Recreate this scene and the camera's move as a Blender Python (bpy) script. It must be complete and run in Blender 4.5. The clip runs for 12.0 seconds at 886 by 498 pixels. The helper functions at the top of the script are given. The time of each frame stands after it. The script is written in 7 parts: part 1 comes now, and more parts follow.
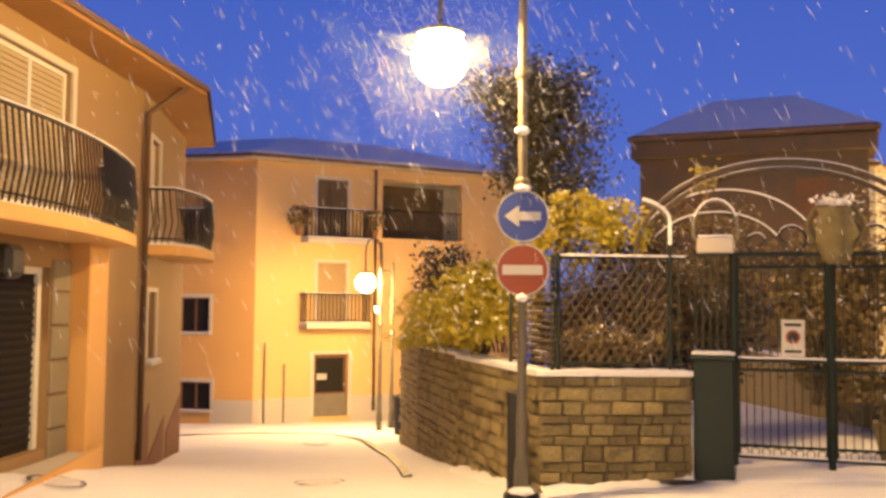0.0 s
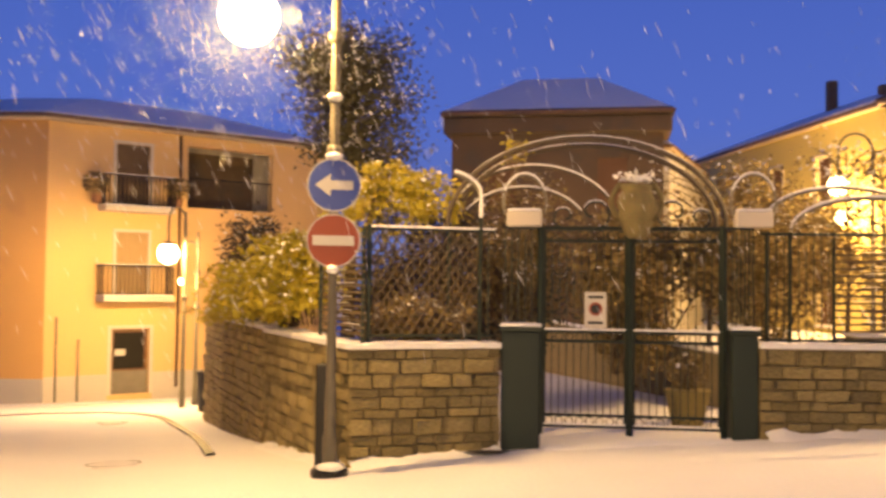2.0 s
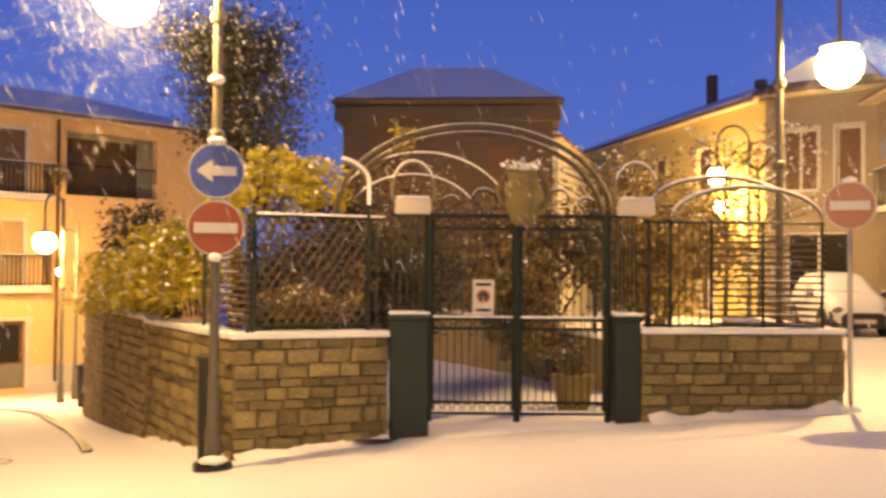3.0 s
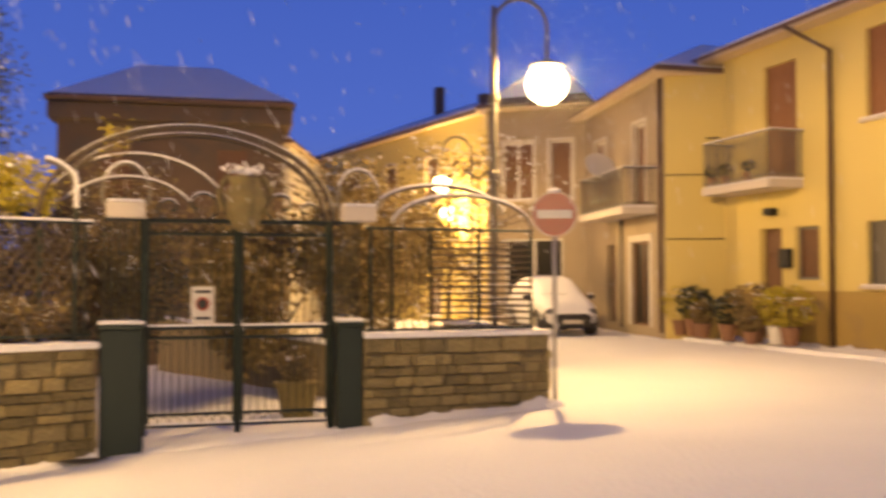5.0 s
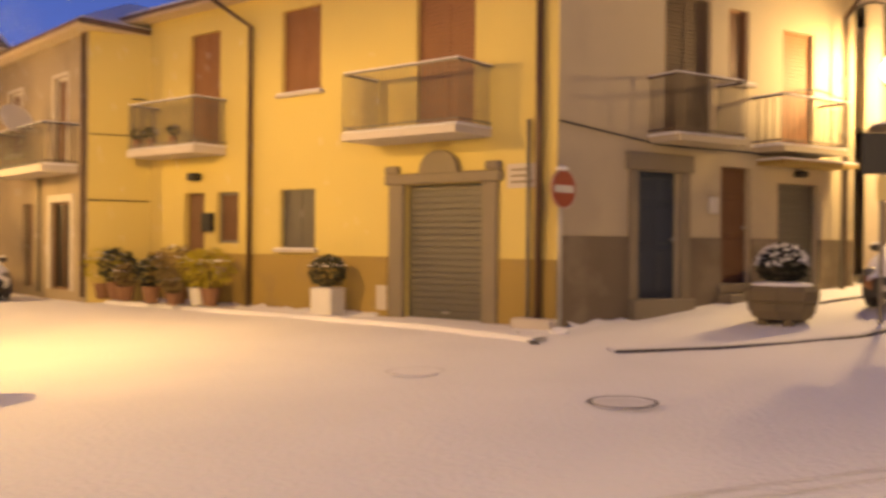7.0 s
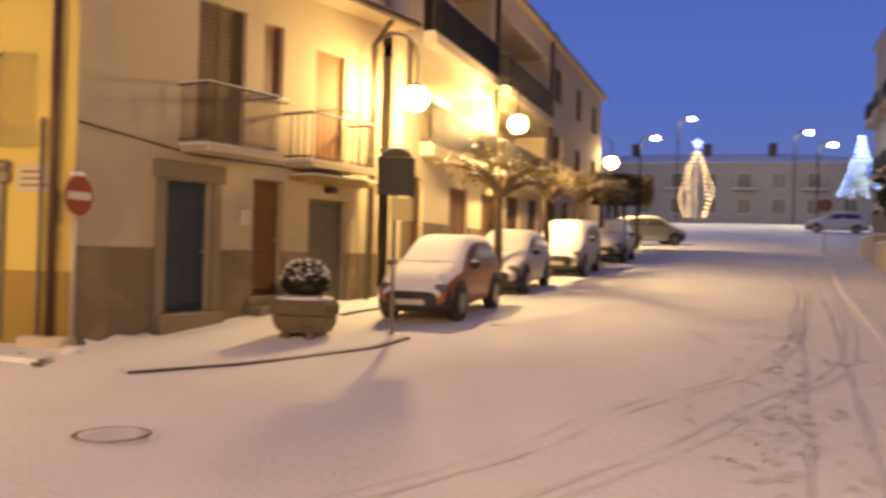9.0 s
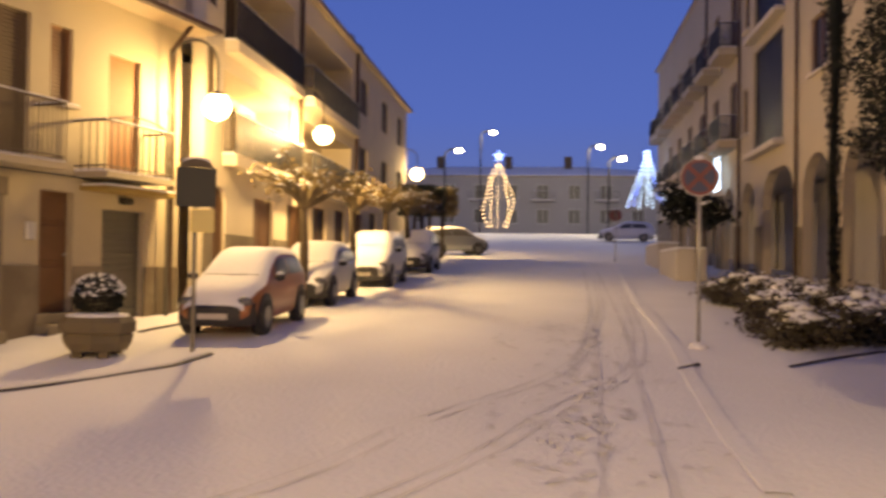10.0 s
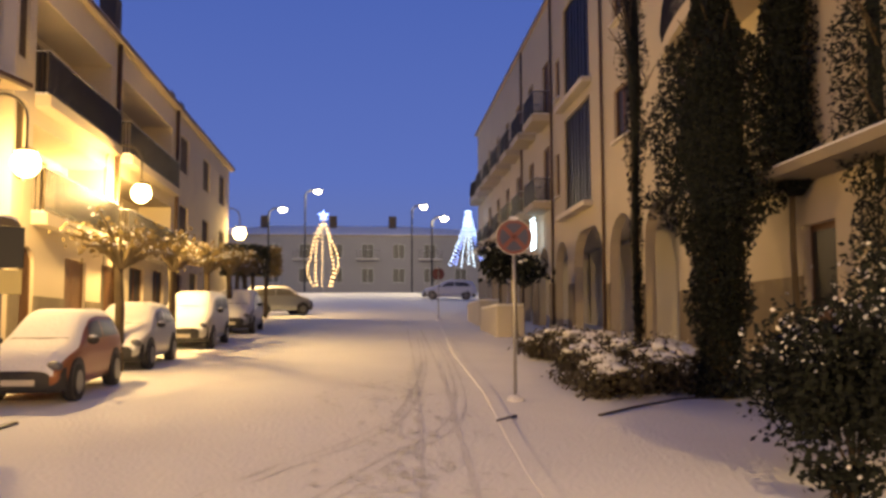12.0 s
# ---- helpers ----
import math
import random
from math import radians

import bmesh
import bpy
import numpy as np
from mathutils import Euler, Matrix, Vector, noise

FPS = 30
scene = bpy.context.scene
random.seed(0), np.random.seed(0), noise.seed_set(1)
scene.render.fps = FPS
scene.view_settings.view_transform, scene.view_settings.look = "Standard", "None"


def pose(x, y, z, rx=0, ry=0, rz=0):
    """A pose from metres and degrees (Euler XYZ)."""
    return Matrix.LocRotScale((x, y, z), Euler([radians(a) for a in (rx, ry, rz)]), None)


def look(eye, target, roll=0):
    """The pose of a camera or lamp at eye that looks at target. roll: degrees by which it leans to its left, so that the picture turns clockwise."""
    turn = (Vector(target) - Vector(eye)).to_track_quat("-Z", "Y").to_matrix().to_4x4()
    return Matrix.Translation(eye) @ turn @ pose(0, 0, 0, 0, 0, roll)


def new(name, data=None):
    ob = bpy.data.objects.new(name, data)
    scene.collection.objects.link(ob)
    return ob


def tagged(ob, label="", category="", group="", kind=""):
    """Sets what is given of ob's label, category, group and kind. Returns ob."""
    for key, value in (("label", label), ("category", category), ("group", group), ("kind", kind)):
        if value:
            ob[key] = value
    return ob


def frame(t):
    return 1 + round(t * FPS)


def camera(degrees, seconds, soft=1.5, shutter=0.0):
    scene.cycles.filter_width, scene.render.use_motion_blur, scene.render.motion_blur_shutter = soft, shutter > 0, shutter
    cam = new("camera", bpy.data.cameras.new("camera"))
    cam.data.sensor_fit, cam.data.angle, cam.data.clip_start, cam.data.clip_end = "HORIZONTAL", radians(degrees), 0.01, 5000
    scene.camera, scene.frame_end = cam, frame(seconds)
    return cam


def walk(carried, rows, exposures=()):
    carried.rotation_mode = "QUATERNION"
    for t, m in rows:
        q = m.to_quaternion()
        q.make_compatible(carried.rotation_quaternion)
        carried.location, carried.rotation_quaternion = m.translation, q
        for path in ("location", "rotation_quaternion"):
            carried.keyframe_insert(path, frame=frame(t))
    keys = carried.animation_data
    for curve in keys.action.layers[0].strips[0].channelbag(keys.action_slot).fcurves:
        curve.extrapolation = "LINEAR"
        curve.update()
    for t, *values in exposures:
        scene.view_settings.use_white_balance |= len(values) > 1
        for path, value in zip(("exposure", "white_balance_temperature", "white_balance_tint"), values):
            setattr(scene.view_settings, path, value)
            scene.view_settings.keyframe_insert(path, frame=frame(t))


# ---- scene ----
cam = camera(50.6, 12.0, soft=3.0, shutter=0.6)
PATH = [
    (0, (2.031, -2.735, 1.306), (1.802, -0.752, 1.428), 0.5),
    (0.5, (2.03, -2.684, 1.293), (1.864, -0.694, 1.406), 0.5),
    (1, (2.042, -2.595, 1.3), (1.981, -0.599, 1.397), 0.5),
    (1.5, (2.044, -2.51, 1.294), (2.093, -0.512, 1.378), 0.6),
    (2, (2.032, -2.456, 1.285), (2.203, -0.465, 1.355), 0.7),
    (2.5, (2.011, -2.406, 1.273), (2.298, -0.428, 1.33), 0.7),
    (2.7, (2.046, -2.393, 1.271), (2.38, -0.421, 1.32), 0.6),
    (4.3, (2.291, -2.35, 1.282), (2.943, -0.46, 1.362), 0.1),
    (4.5, (2.297, -2.353, 1.282), (3.01, -0.486, 1.362), 0.1),
    (5, (2.3, -2.389, 1.278), (3.219, -0.613, 1.341), 0.0),
    (5.5, (2.276, -2.4, 1.268), (3.441, -0.775, 1.302), -0.2),
    (6, (2.279, -2.482, 1.267), (3.708, -1.083, 1.271), -0.0),
    (6.5, (2.204, -2.518, 1.265), (3.825, -1.346, 1.257), 0.1),
    (7, (2.214, -2.56, 1.255), (3.969, -1.602, 1.246), 0.5),
    (7.2, (2.296, -2.625, 1.271), (4.092, -1.747, 1.262), 0.5),
    (8.8, (2.639, -2.982, 1.433), (4.631, -2.807, 1.44), 1.8),
    (9, (2.657, -2.991, 1.431), (4.655, -2.91, 1.444), 1.6),
    (9.5, (2.677, -3.014, 1.433), (4.673, -3.145, 1.46), 1.2),
    (10, (2.689, -3.029, 1.438), (4.662, -3.354, 1.483), 0.8),
    (10.5, (2.63, -3.036, 1.435), (4.573, -3.502, 1.503), 0.5),
    (11, (2.559, -3.03, 1.43), (4.471, -3.607, 1.527), 0.1),
    (11.5, (2.496, -3.017, 1.423), (4.384, -3.662, 1.553), -0.2),
    (12, (2.445, -3.01, 1.418), (4.318, -3.691, 1.591), -0.2),
]
walk(cam, [(t, look(eye, target, roll)) for t, eye, target, roll in PATH], [(0, 0.76, 6850, 10), (2.5, 0.74, 7150, 10), (5.0, 0.68, 6700, 10), (7.0, 0.70, 7900, 10), (9.0, 0.77, 7950, 7), (11.4, 0.63, 8600, 4), (12.0, 0.86, 8900, 3)])


# ---- light ----
world = bpy.data.worlds.new("dusk_sky")
scene.world = world
world.use_nodes = True
wn, wl = world.node_tree.nodes, world.node_tree.links
wn.clear()
w_out, w_bg = wn.new("ShaderNodeOutputWorld"), wn.new("ShaderNodeBackground")
w_tc, w_sep, w_ramp = wn.new("ShaderNodeTexCoord"), wn.new("ShaderNodeSeparateXYZ"), wn.new("ShaderNodeValToRGB")
w_ramp.color_ramp.elements[0].position, w_ramp.color_ramp.elements[0].color = 0.0, (0.080, 0.105, 0.25, 1)
w_ramp.color_ramp.elements[1].position, w_ramp.color_ramp.elements[1].color = 0.75, (0.014, 0.030, 0.135, 1)
high = w_ramp.color_ramp.elements.new(0.42)
high.color = (0.024, 0.058, 0.29, 1)
mid = w_ramp.color_ramp.elements.new(0.16)
mid.color = (0.046, 0.086, 0.34, 1)
wl.new(w_tc.outputs["Generated"], w_sep.inputs[0])
wl.new(w_sep.outputs["Z"], w_ramp.inputs[0])
wl.new(w_ramp.outputs[0], w_bg.inputs[0])
wl.new(w_bg.outputs[0], w_out.inputs[0])
w_bg.inputs[1].default_value = 1.05

SODIUM = (1.0, 0.61, 0.225)
WARM = (1.0, 0.68, 0.34)


def lamp_light(x, y, z, watts, colour=SODIUM, radius=0.22):
    data = bpy.data.lights.new("lamp_light", "POINT")
    data.energy, data.color, data.shadow_soft_size = watts, colour, radius
    ob = new("lamp_light", data)
    ob.location = (x, y, z)
    return ob


# ---- materials ----
def mat(name, colour, rough=0.8, metal=0.0, var=0.15, scale=6.0, fine=60.0, bump=0.15, bump_d=0.01, spec=0.5, rand=0.0, stain=None, stain_at=0.62):
    """A surface with two scales of variation, and relief."""
    m = bpy.data.materials.new(name)
    m.use_nodes = True
    n, l = m.node_tree.nodes, m.node_tree.links
    b = n["Principled BSDF"]
    b.inputs["Roughness"].default_value, b.inputs["Metallic"].default_value = rough, metal
    b.inputs["Specular IOR Level"].default_value = spec
    tc = n.new("ShaderNodeTexCoord")
    big, small = n.new("ShaderNodeTexNoise"), n.new("ShaderNodeTexNoise")
    big.inputs["Scale"].default_value, big.inputs["Detail"].default_value = scale / 6, 6
    small.inputs["Scale"].default_value, small.inputs["Detail"].default_value = fine, 3
    l.new(tc.outputs["Object"], big.inputs["Vector"])
    l.new(tc.outputs["Object"], small.inputs["Vector"])
    mix = n.new("ShaderNodeMix")
    mix.data_type = "RGBA"
    dark = [c * (1 - var) for c in colour]
    light = [min(1.0, c * (1 + var)) for c in colour]
    mix.inputs["A"].default_value, mix.inputs["B"].default_value = (*dark, 1), (*light, 1)
    l.new(big.outputs["Fac"], mix.inputs["Factor"])
    grain = n.new("ShaderNodeMix")
    grain.data_type, grain.blend_type = "RGBA", "MULTIPLY"
    grain.inputs["Factor"].default_value = var
    l.new(mix.outputs["Result"], grain.inputs["A"])
    l.new(small.outputs["Color"], grain.inputs["B"])
    last = grain.outputs["Result"]
    if stain:
        patch, ramp, over = n.new("ShaderNodeTexNoise"), n.new("ShaderNodeValToRGB"), n.new("ShaderNodeMix")
        patch.inputs["Scale"].default_value, patch.inputs["Detail"].default_value = scale / 4, 8
        l.new(tc.outputs["Object"], patch.inputs["Vector"])
        ramp.color_ramp.elements[0].position, ramp.color_ramp.elements[1].position = stain_at - 0.06, stain_at + 0.06
        l.new(patch.outputs["Fac"], ramp.inputs[0])
        over.data_type = "RGBA"
        over.inputs["B"].default_value = (*stain, 1)
        l.new(ramp.outputs[0], over.inputs["Factor"])
        l.new(last, over.inputs["A"])
        last = over.outputs["Result"]
    if rand:
        info, hsv, rng = n.new("ShaderNodeObjectInfo"), n.new("ShaderNodeHueSaturation"), n.new("ShaderNodeMapRange")
        rng.inputs["To Min"].default_value, rng.inputs["To Max"].default_value = 1 - rand, 1 + rand
        l.new(info.outputs["Random"], rng.inputs["Value"])
        l.new(rng.outputs["Result"], hsv.inputs["Value"])
        l.new(last, hsv.inputs["Color"])
        last = hsv.outputs["Color"]
    l.new(last, b.inputs["Base Color"])
    if bump:
        bp = n.new("ShaderNodeBump")
        bp.inputs["Strength"].default_value, bp.inputs["Distance"].default_value = bump, bump_d
        l.new(small.outputs["Fac"], bp.inputs["Height"])
        l.new(bp.outputs["Normal"], b.inputs["Normal"])
    return m


def glow(name, colour, strength):
    m = bpy.data.materials.new(name)
    m.use_nodes = True
    b = m.node_tree.nodes["Principled BSDF"]
    b.inputs["Base Color"].default_value = (*colour, 1)
    b.inputs["Emission Color"].default_value = (*colour, 1)
    b.inputs["Emission Strength"].default_value = strength
    return m


SNOW = mat("snow", (0.80, 0.80, 0.81), 0.75, var=0.08, scale=3, fine=16, bump=0.45, bump_d=0.04, spec=0.25)
SNOW_TRODDEN = mat("trodden_snow", (0.69, 0.685, 0.695), 0.7, var=0.10, scale=8, fine=20, bump=0.5, bump_d=0.03, spec=0.3)
ASPHALT = mat("wet_asphalt", (0.055, 0.052, 0.05), 0.55, var=0.3, fine=120, bump=0.4)
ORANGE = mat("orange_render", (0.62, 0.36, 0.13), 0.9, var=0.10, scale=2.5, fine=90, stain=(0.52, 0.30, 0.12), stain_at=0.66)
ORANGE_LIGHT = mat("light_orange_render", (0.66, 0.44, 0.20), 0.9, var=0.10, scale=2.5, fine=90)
PALE_BAND = mat("pale_plinth_render", (0.50, 0.46, 0.40), 0.9, var=0.15, scale=4, fine=70)
PEACH = mat("peach_render", (0.30, 0.19, 0.09), 0.9, var=0.12, scale=2, fine=80, stain=(0.26, 0.16, 0.078), stain_at=0.68)
TUB = mat("weathered_concrete_tub", (0.17, 0.135, 0.08), 0.9, var=0.3, scale=6, fine=50)
YELLOW = mat("yellow_render", (0.62, 0.50, 0.165), 0.9, var=0.10, scale=2, fine=80, stain=(0.55, 0.42, 0.125), stain_at=0.68)
OCHRE_BAND = mat("ochre_plinth", (0.36, 0.25, 0.07), 0.9, var=0.25, scale=4, fine=60, stain=(0.27, 0.19, 0.075), stain_at=0.6)
GREY_BAND = mat("brown_grey_plinth", (0.185, 0.145, 0.095), 0.9, var=0.3, scale=4, fine=60, stain=(0.22, 0.18, 0.125), stain_at=0.6)
BEIGE = mat("beige_render", (0.47, 0.40, 0.27), 0.9, var=0.1, scale=2, fine=80, stain=(0.40, 0.34, 0.24), stain_at=0.64)
FAR_WALL = mat("dim_grey_render", (0.36, 0.34, 0.31), 0.9, var=0.15, scale=2, fine=60)
ARCADE = mat("grey_beige_arcade_render", (0.47, 0.405, 0.30), 0.9, var=0.14, scale=2, fine=80, stain=(0.42, 0.36, 0.265), stain_at=0.58)
CREAM = mat("cream_render", (0.62, 0.53, 0.38), 0.9, var=0.1, scale=2, fine=80, stain=(0.52, 0.45, 0.34), stain_at=0.64)
GREY_RENDER = mat("grey_render", (0.46, 0.43, 0.37), 0.9, var=0.12, scale=2, fine=80, stain=(0.38, 0.35, 0.31), stain_at=0.62)
BROWN_WALL = mat("brown_brick_wall", (0.125, 0.085, 0.052), 0.9, var=0.25, scale=5, fine=40, bump=0.4, stain=(0.09, 0.07, 0.05), stain_at=0.56)
PALE_STONE = mat("pale_stone_trim", (0.55, 0.50, 0.42), 0.8, var=0.12, scale=6, fine=70)
GREY_STONE = mat("grey_carved_stone", (0.24, 0.20, 0.135), 0.85, var=0.2, scale=8, fine=60, bump=0.3)
RUBBLE = mat("limestone_block", (0.50, 0.405, 0.19), 0.95, var=0.4, scale=26, fine=34, bump=1.0, bump_d=0.03, rand=0.26, stain=(0.27, 0.22, 0.10), stain_at=0.58)
MORTAR = mat("dark_mortar", (0.23, 0.185, 0.10), 0.95, var=0.3, scale=10, fine=50, bump=0.5)
ROOF_TILE = mat("roof_tile", (0.16, 0.10, 0.07), 0.85, var=0.25, scale=8, fine=40, bump=0.4)
EAVE = mat("eave_render", (0.56, 0.46, 0.32), 0.9, var=0.08, scale=3, fine=60)
EAVE_WOOD = mat("orange_stained_eave_boards", (0.36, 0.175, 0.05), 0.8, var=0.15, scale=8, fine=50)
IRON = mat("dark_green_iron", (0.018, 0.030, 0.024), 0.45, 0.4, var=0.3, scale=20, fine=80, bump=0.1)
IRON_GREEN = mat("green_painted_sheet", (0.008, 0.021, 0.018), 0.6, 0.1, var=0.25, scale=10, fine=60, bump=0.1)
BLACK_IRON = mat("black_wrought_iron", (0.03, 0.027, 0.024), 0.5, 0.5, var=0.3, scale=20, fine=80, bump=0.1)
GREY_IRON = mat("grey_painted_iron", (0.20, 0.18, 0.14), 0.55, 0.2, var=0.2, scale=20, fine=80, bump=0.1)
GALV = mat("galvanised_steel", (0.42, 0.41, 0.38), 0.45, 0.7, var=0.2, scale=20, fine=60, bump=0.05)
COPPER_PIPE = mat("brown_drainpipe", (0.10, 0.055, 0.03), 0.5, 0.3, var=0.2, scale=20, fine=60, bump=0.05)
WOOD_DARK = mat("dark_brown_wood", (0.16, 0.075, 0.032), 0.6, var=0.3, scale=14, fine=40)
WOOD_BROWN = mat("brown_shutter_wood", (0.27, 0.125, 0.05), 0.65, var=0.2, scale=14, fine=40)
WOOD_PALE = mat("pale_shutter", (0.40, 0.32, 0.19), 0.7, var=0.12, scale=14, fine=40)
BLUE_DOOR = mat("dark_blue_door_paint", (0.035, 0.050, 0.075), 0.5, var=0.25, scale=10, fine=50)
ROLLER = mat("grey_roller_shutter", (0.16, 0.15, 0.12), 0.5, 0.4, var=0.15, scale=8, fine=50)
GLASS = mat("dark_window_glass", (0.022, 0.020, 0.018), 0.35, var=0.2, scale=6, fine=30, bump=0, spec=0.1)
FRAME_WHITE = mat("white_window_frame", (0.62, 0.60, 0.54), 0.6, var=0.08, scale=10, fine=60)
SIGN_RED = mat("red_sign_enamel", (0.27, 0.042, 0.014), 0.35, var=0.08, scale=10, fine=50, bump=0)
SIGN_BLUE = mat("blue_sign_enamel", (0.02, 0.055, 0.30), 0.35, var=0.08, scale=10, fine=50, bump=0)
SIGN_WHITE = mat("white_sign_enamel", (0.52, 0.50, 0.45), 0.4, var=0.05, scale=10, fine=50, bump=0)
SIGN_BACK = mat("dark_sign_back", (0.017, 0.017, 0.018), 0.5, 0.3, var=0.2, fine=40, bump=0.05)
LEAF_YELLOW = mat("yellow_green_leaf", (0.56, 0.475, 0.06), 0.6, var=0.35, scale=6, fine=20, bump=0)


def thin_leaf(m, share):
    """Lets part of the light through a leaf."""
    n, l = m.node_tree.nodes, m.node_tree.links
    b, out = n["Principled BSDF"], n["Material Output"]
    thin, mix = n.new("ShaderNodeBsdfTranslucent"), n.new("ShaderNodeMixShader")
    l.new(b.inputs["Base Color"].links[0].from_socket, thin.inputs["Color"])
    mix.inputs[0].default_value = share
    l.new(b.outputs[0], mix.inputs[1])
    l.new(thin.outputs[0], mix.inputs[2])
    l.new(mix.outputs[0], out.inputs["Surface"])


thin_leaf(LEAF_YELLOW, 0.45)
LEAF_DARK = mat("dark_evergreen_leaf", (0.022, 0.032, 0.012), 0.5, var=0.4, scale=6, fine=20, bump=0)
LEAF_BROWN = mat("brown_dry_leaf", (0.23, 0.165, 0.06), 0.7, var=0.35, scale=6, fine=20, bump=0)
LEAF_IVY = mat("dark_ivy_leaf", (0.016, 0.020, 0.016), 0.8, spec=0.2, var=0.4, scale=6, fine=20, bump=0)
BARK = mat("bark", (0.085, 0.06, 0.035), 0.9, var=0.35, scale=20, fine=50, bump=0.7)
TERRACOTTA = mat("ochre_concrete_planter", (0.23, 0.18, 0.065), 0.85, var=0.2, scale=12, fine=60)
WHITE_POT = mat("white_glazed_pot", (0.68, 0.66, 0.60), 0.5, var=0.1, scale=12, fine=60)
RUST_IRON = mat("weathered_brown_iron", (0.10, 0.078, 0.052), 0.6, 0.3, var=0.3, scale=20, fine=60, bump=0.2)
POST_IRON = mat("dark_grey_post_paint", (0.13, 0.115, 0.085), 0.5, 0.2, var=0.25, scale=20, fine=60, bump=0.1)
# red and blue darkened to put weak light on the no-stopping discs into colour
DIM_RED = mat("dimmed_red_enamel", (0.15, 0.03, 0.03), 0.5, var=0.1, bump=0)
DIM_BLUE = mat("dimmed_blue_enamel", (0.025, 0.032, 0.085), 0.5, var=0.1, bump=0)
MOSSY = mat("mossy_carved_stone", (0.19, 0.155, 0.07), 0.9, var=0.4, scale=30, fine=30, bump=0.8, bump_d=0.03)
# bark lightened to stand for lamplight on branches and vine
BARK_LIT = mat("lamplit_bark", (0.22, 0.165, 0.085), 0.9, var=0.3, scale=20, fine=50, bump=0.5)
SHUTTER_TAN = mat("tan_shutter_paint", (0.36, 0.25, 0.13), 0.7, var=0.15, scale=14, fine=40)
WOOD_OLD = mat("old_grey_brown_louvre_wood", (0.13, 0.088, 0.05), 0.75, var=0.3, scale=14, fine=40)
TAUPE = mat("weathered_taupe_render", (0.33, 0.265, 0.175), 0.9, var=0.14, scale=2, fine=80, stain=(0.25, 0.20, 0.135), stain_at=0.58)
LEAF_DULL = mat("dull_winter_leaf", (0.075, 0.06, 0.034), 0.75, var=0.4, scale=6, fine=20, bump=0)
SLAT_WOOD = mat("weathered_slat_wood", (0.12, 0.09, 0.05), 0.8, var=0.3, scale=20, fine=50)
RED_PLINTH = mat("red_brown_plinth", (0.20, 0.075, 0.04), 0.85, var=0.25, scale=8, fine=50)
CLAY = mat("clay_pot", (0.25, 0.13, 0.07), 0.8, var=0.2, scale=12, fine=60)
RUBBER = mat("tyre_rubber", (0.018, 0.018, 0.018), 0.8, var=0.2, fine=60)
RIM = mat("alloy_rim", (0.17, 0.17, 0.17), 0.35, 0.8, var=0.1, fine=60, bump=0)
CAR_GLASS = mat("frosted_car_glass", (0.10, 0.097, 0.094), 0.35, var=0.5, scale=14, fine=40, bump=0, spec=0.5)
CAR_PLASTIC = mat("black_bumper_plastic", (0.03, 0.028, 0.027), 0.6, var=0.2, fine=60, bump=0.05)
GLOBE = glow("lit_sodium_globe", (1.0, 0.70, 0.34), 14.0)
GLOBE_FAR = glow("lit_pale_lamp", (1.0, 0.86, 0.62), 16.0)
XMAS_WARM = glow("warm_fairy_light", (1.0, 0.66, 0.34), 3.0)
XMAS_BLUE = glow("blue_festoon_light", (0.16, 0.28, 1.0), 5.0)
XMAS_WHITE = glow("cold_white_light", (0.45, 0.66, 1.0), 5.0)


# ---- mesh helpers ----
ORIGIN = {}
JOINED = {"foliage", "snow_dusting", "ivy", "crown", "twig_mass", "lattice", "ring_frieze", "shutter", "snow_cap", "light_string", "bar_infill", "pier_grille", "shrub", "railing", "loggia_railing", "snow_tuft", "security_grille"}


def thing(name, label, category, at, group="", kind=""):
    ob = new(name)
    ob.empty_display_size = 0.2
    ob.location = at
    ORIGIN[ob.name] = Vector(at)
    return tagged(ob, label, category, group, kind)


def part(name, bm, material, parent=None, label="", smooth=False):
    """Links a bmesh in world coordinates as one mesh, under a thing or a part where one is given."""
    o = ORIGIN[parent.name] if parent else Vector((0, 0, 0))
    bmesh.ops.translate(bm, vec=-o, verts=bm.verts)
    me = bpy.data.meshes.new(name)
    if smooth:
        for f in bm.faces:
            f.smooth = True
    bm.to_mesh(me)
    bm.free()
    me.materials.append(material)
    ob = new(name, me)
    if parent:
        ob.parent = parent
    ORIGIN[ob.name] = o.copy()
    if label:
        tagged(ob, label)
    if name in JOINED:
        tagged(ob, kind="stuff")
    return ob


def solo(name, bm, material, label, category, kind="", group="", smooth=False):
    return tagged(part(name, bm, material, None, "", smooth), label, category, group, kind)


def box(bm, a, b, m=None, bevel=0.0):
    """A box between two corners, in the frame m."""
    c = [(a[i] + b[i]) / 2 for i in range(3)]
    s = [abs(b[i] - a[i]) for i in range(3)]
    made = bmesh.ops.create_cube(bm, size=1.0, matrix=Matrix.Translation(c) @ Matrix.Diagonal((*s, 1)))["verts"]
    if bevel:
        edges = list({e for v in made for e in v.link_edges})
        made = list({v for f in bmesh.ops.bevel(bm, geom=edges, offset=bevel, segments=1, affect="EDGES")["faces"] for v in f.verts} | {v for v in made if v.is_valid})
    if m is not None:
        bmesh.ops.transform(bm, matrix=m, verts=made)
    return made


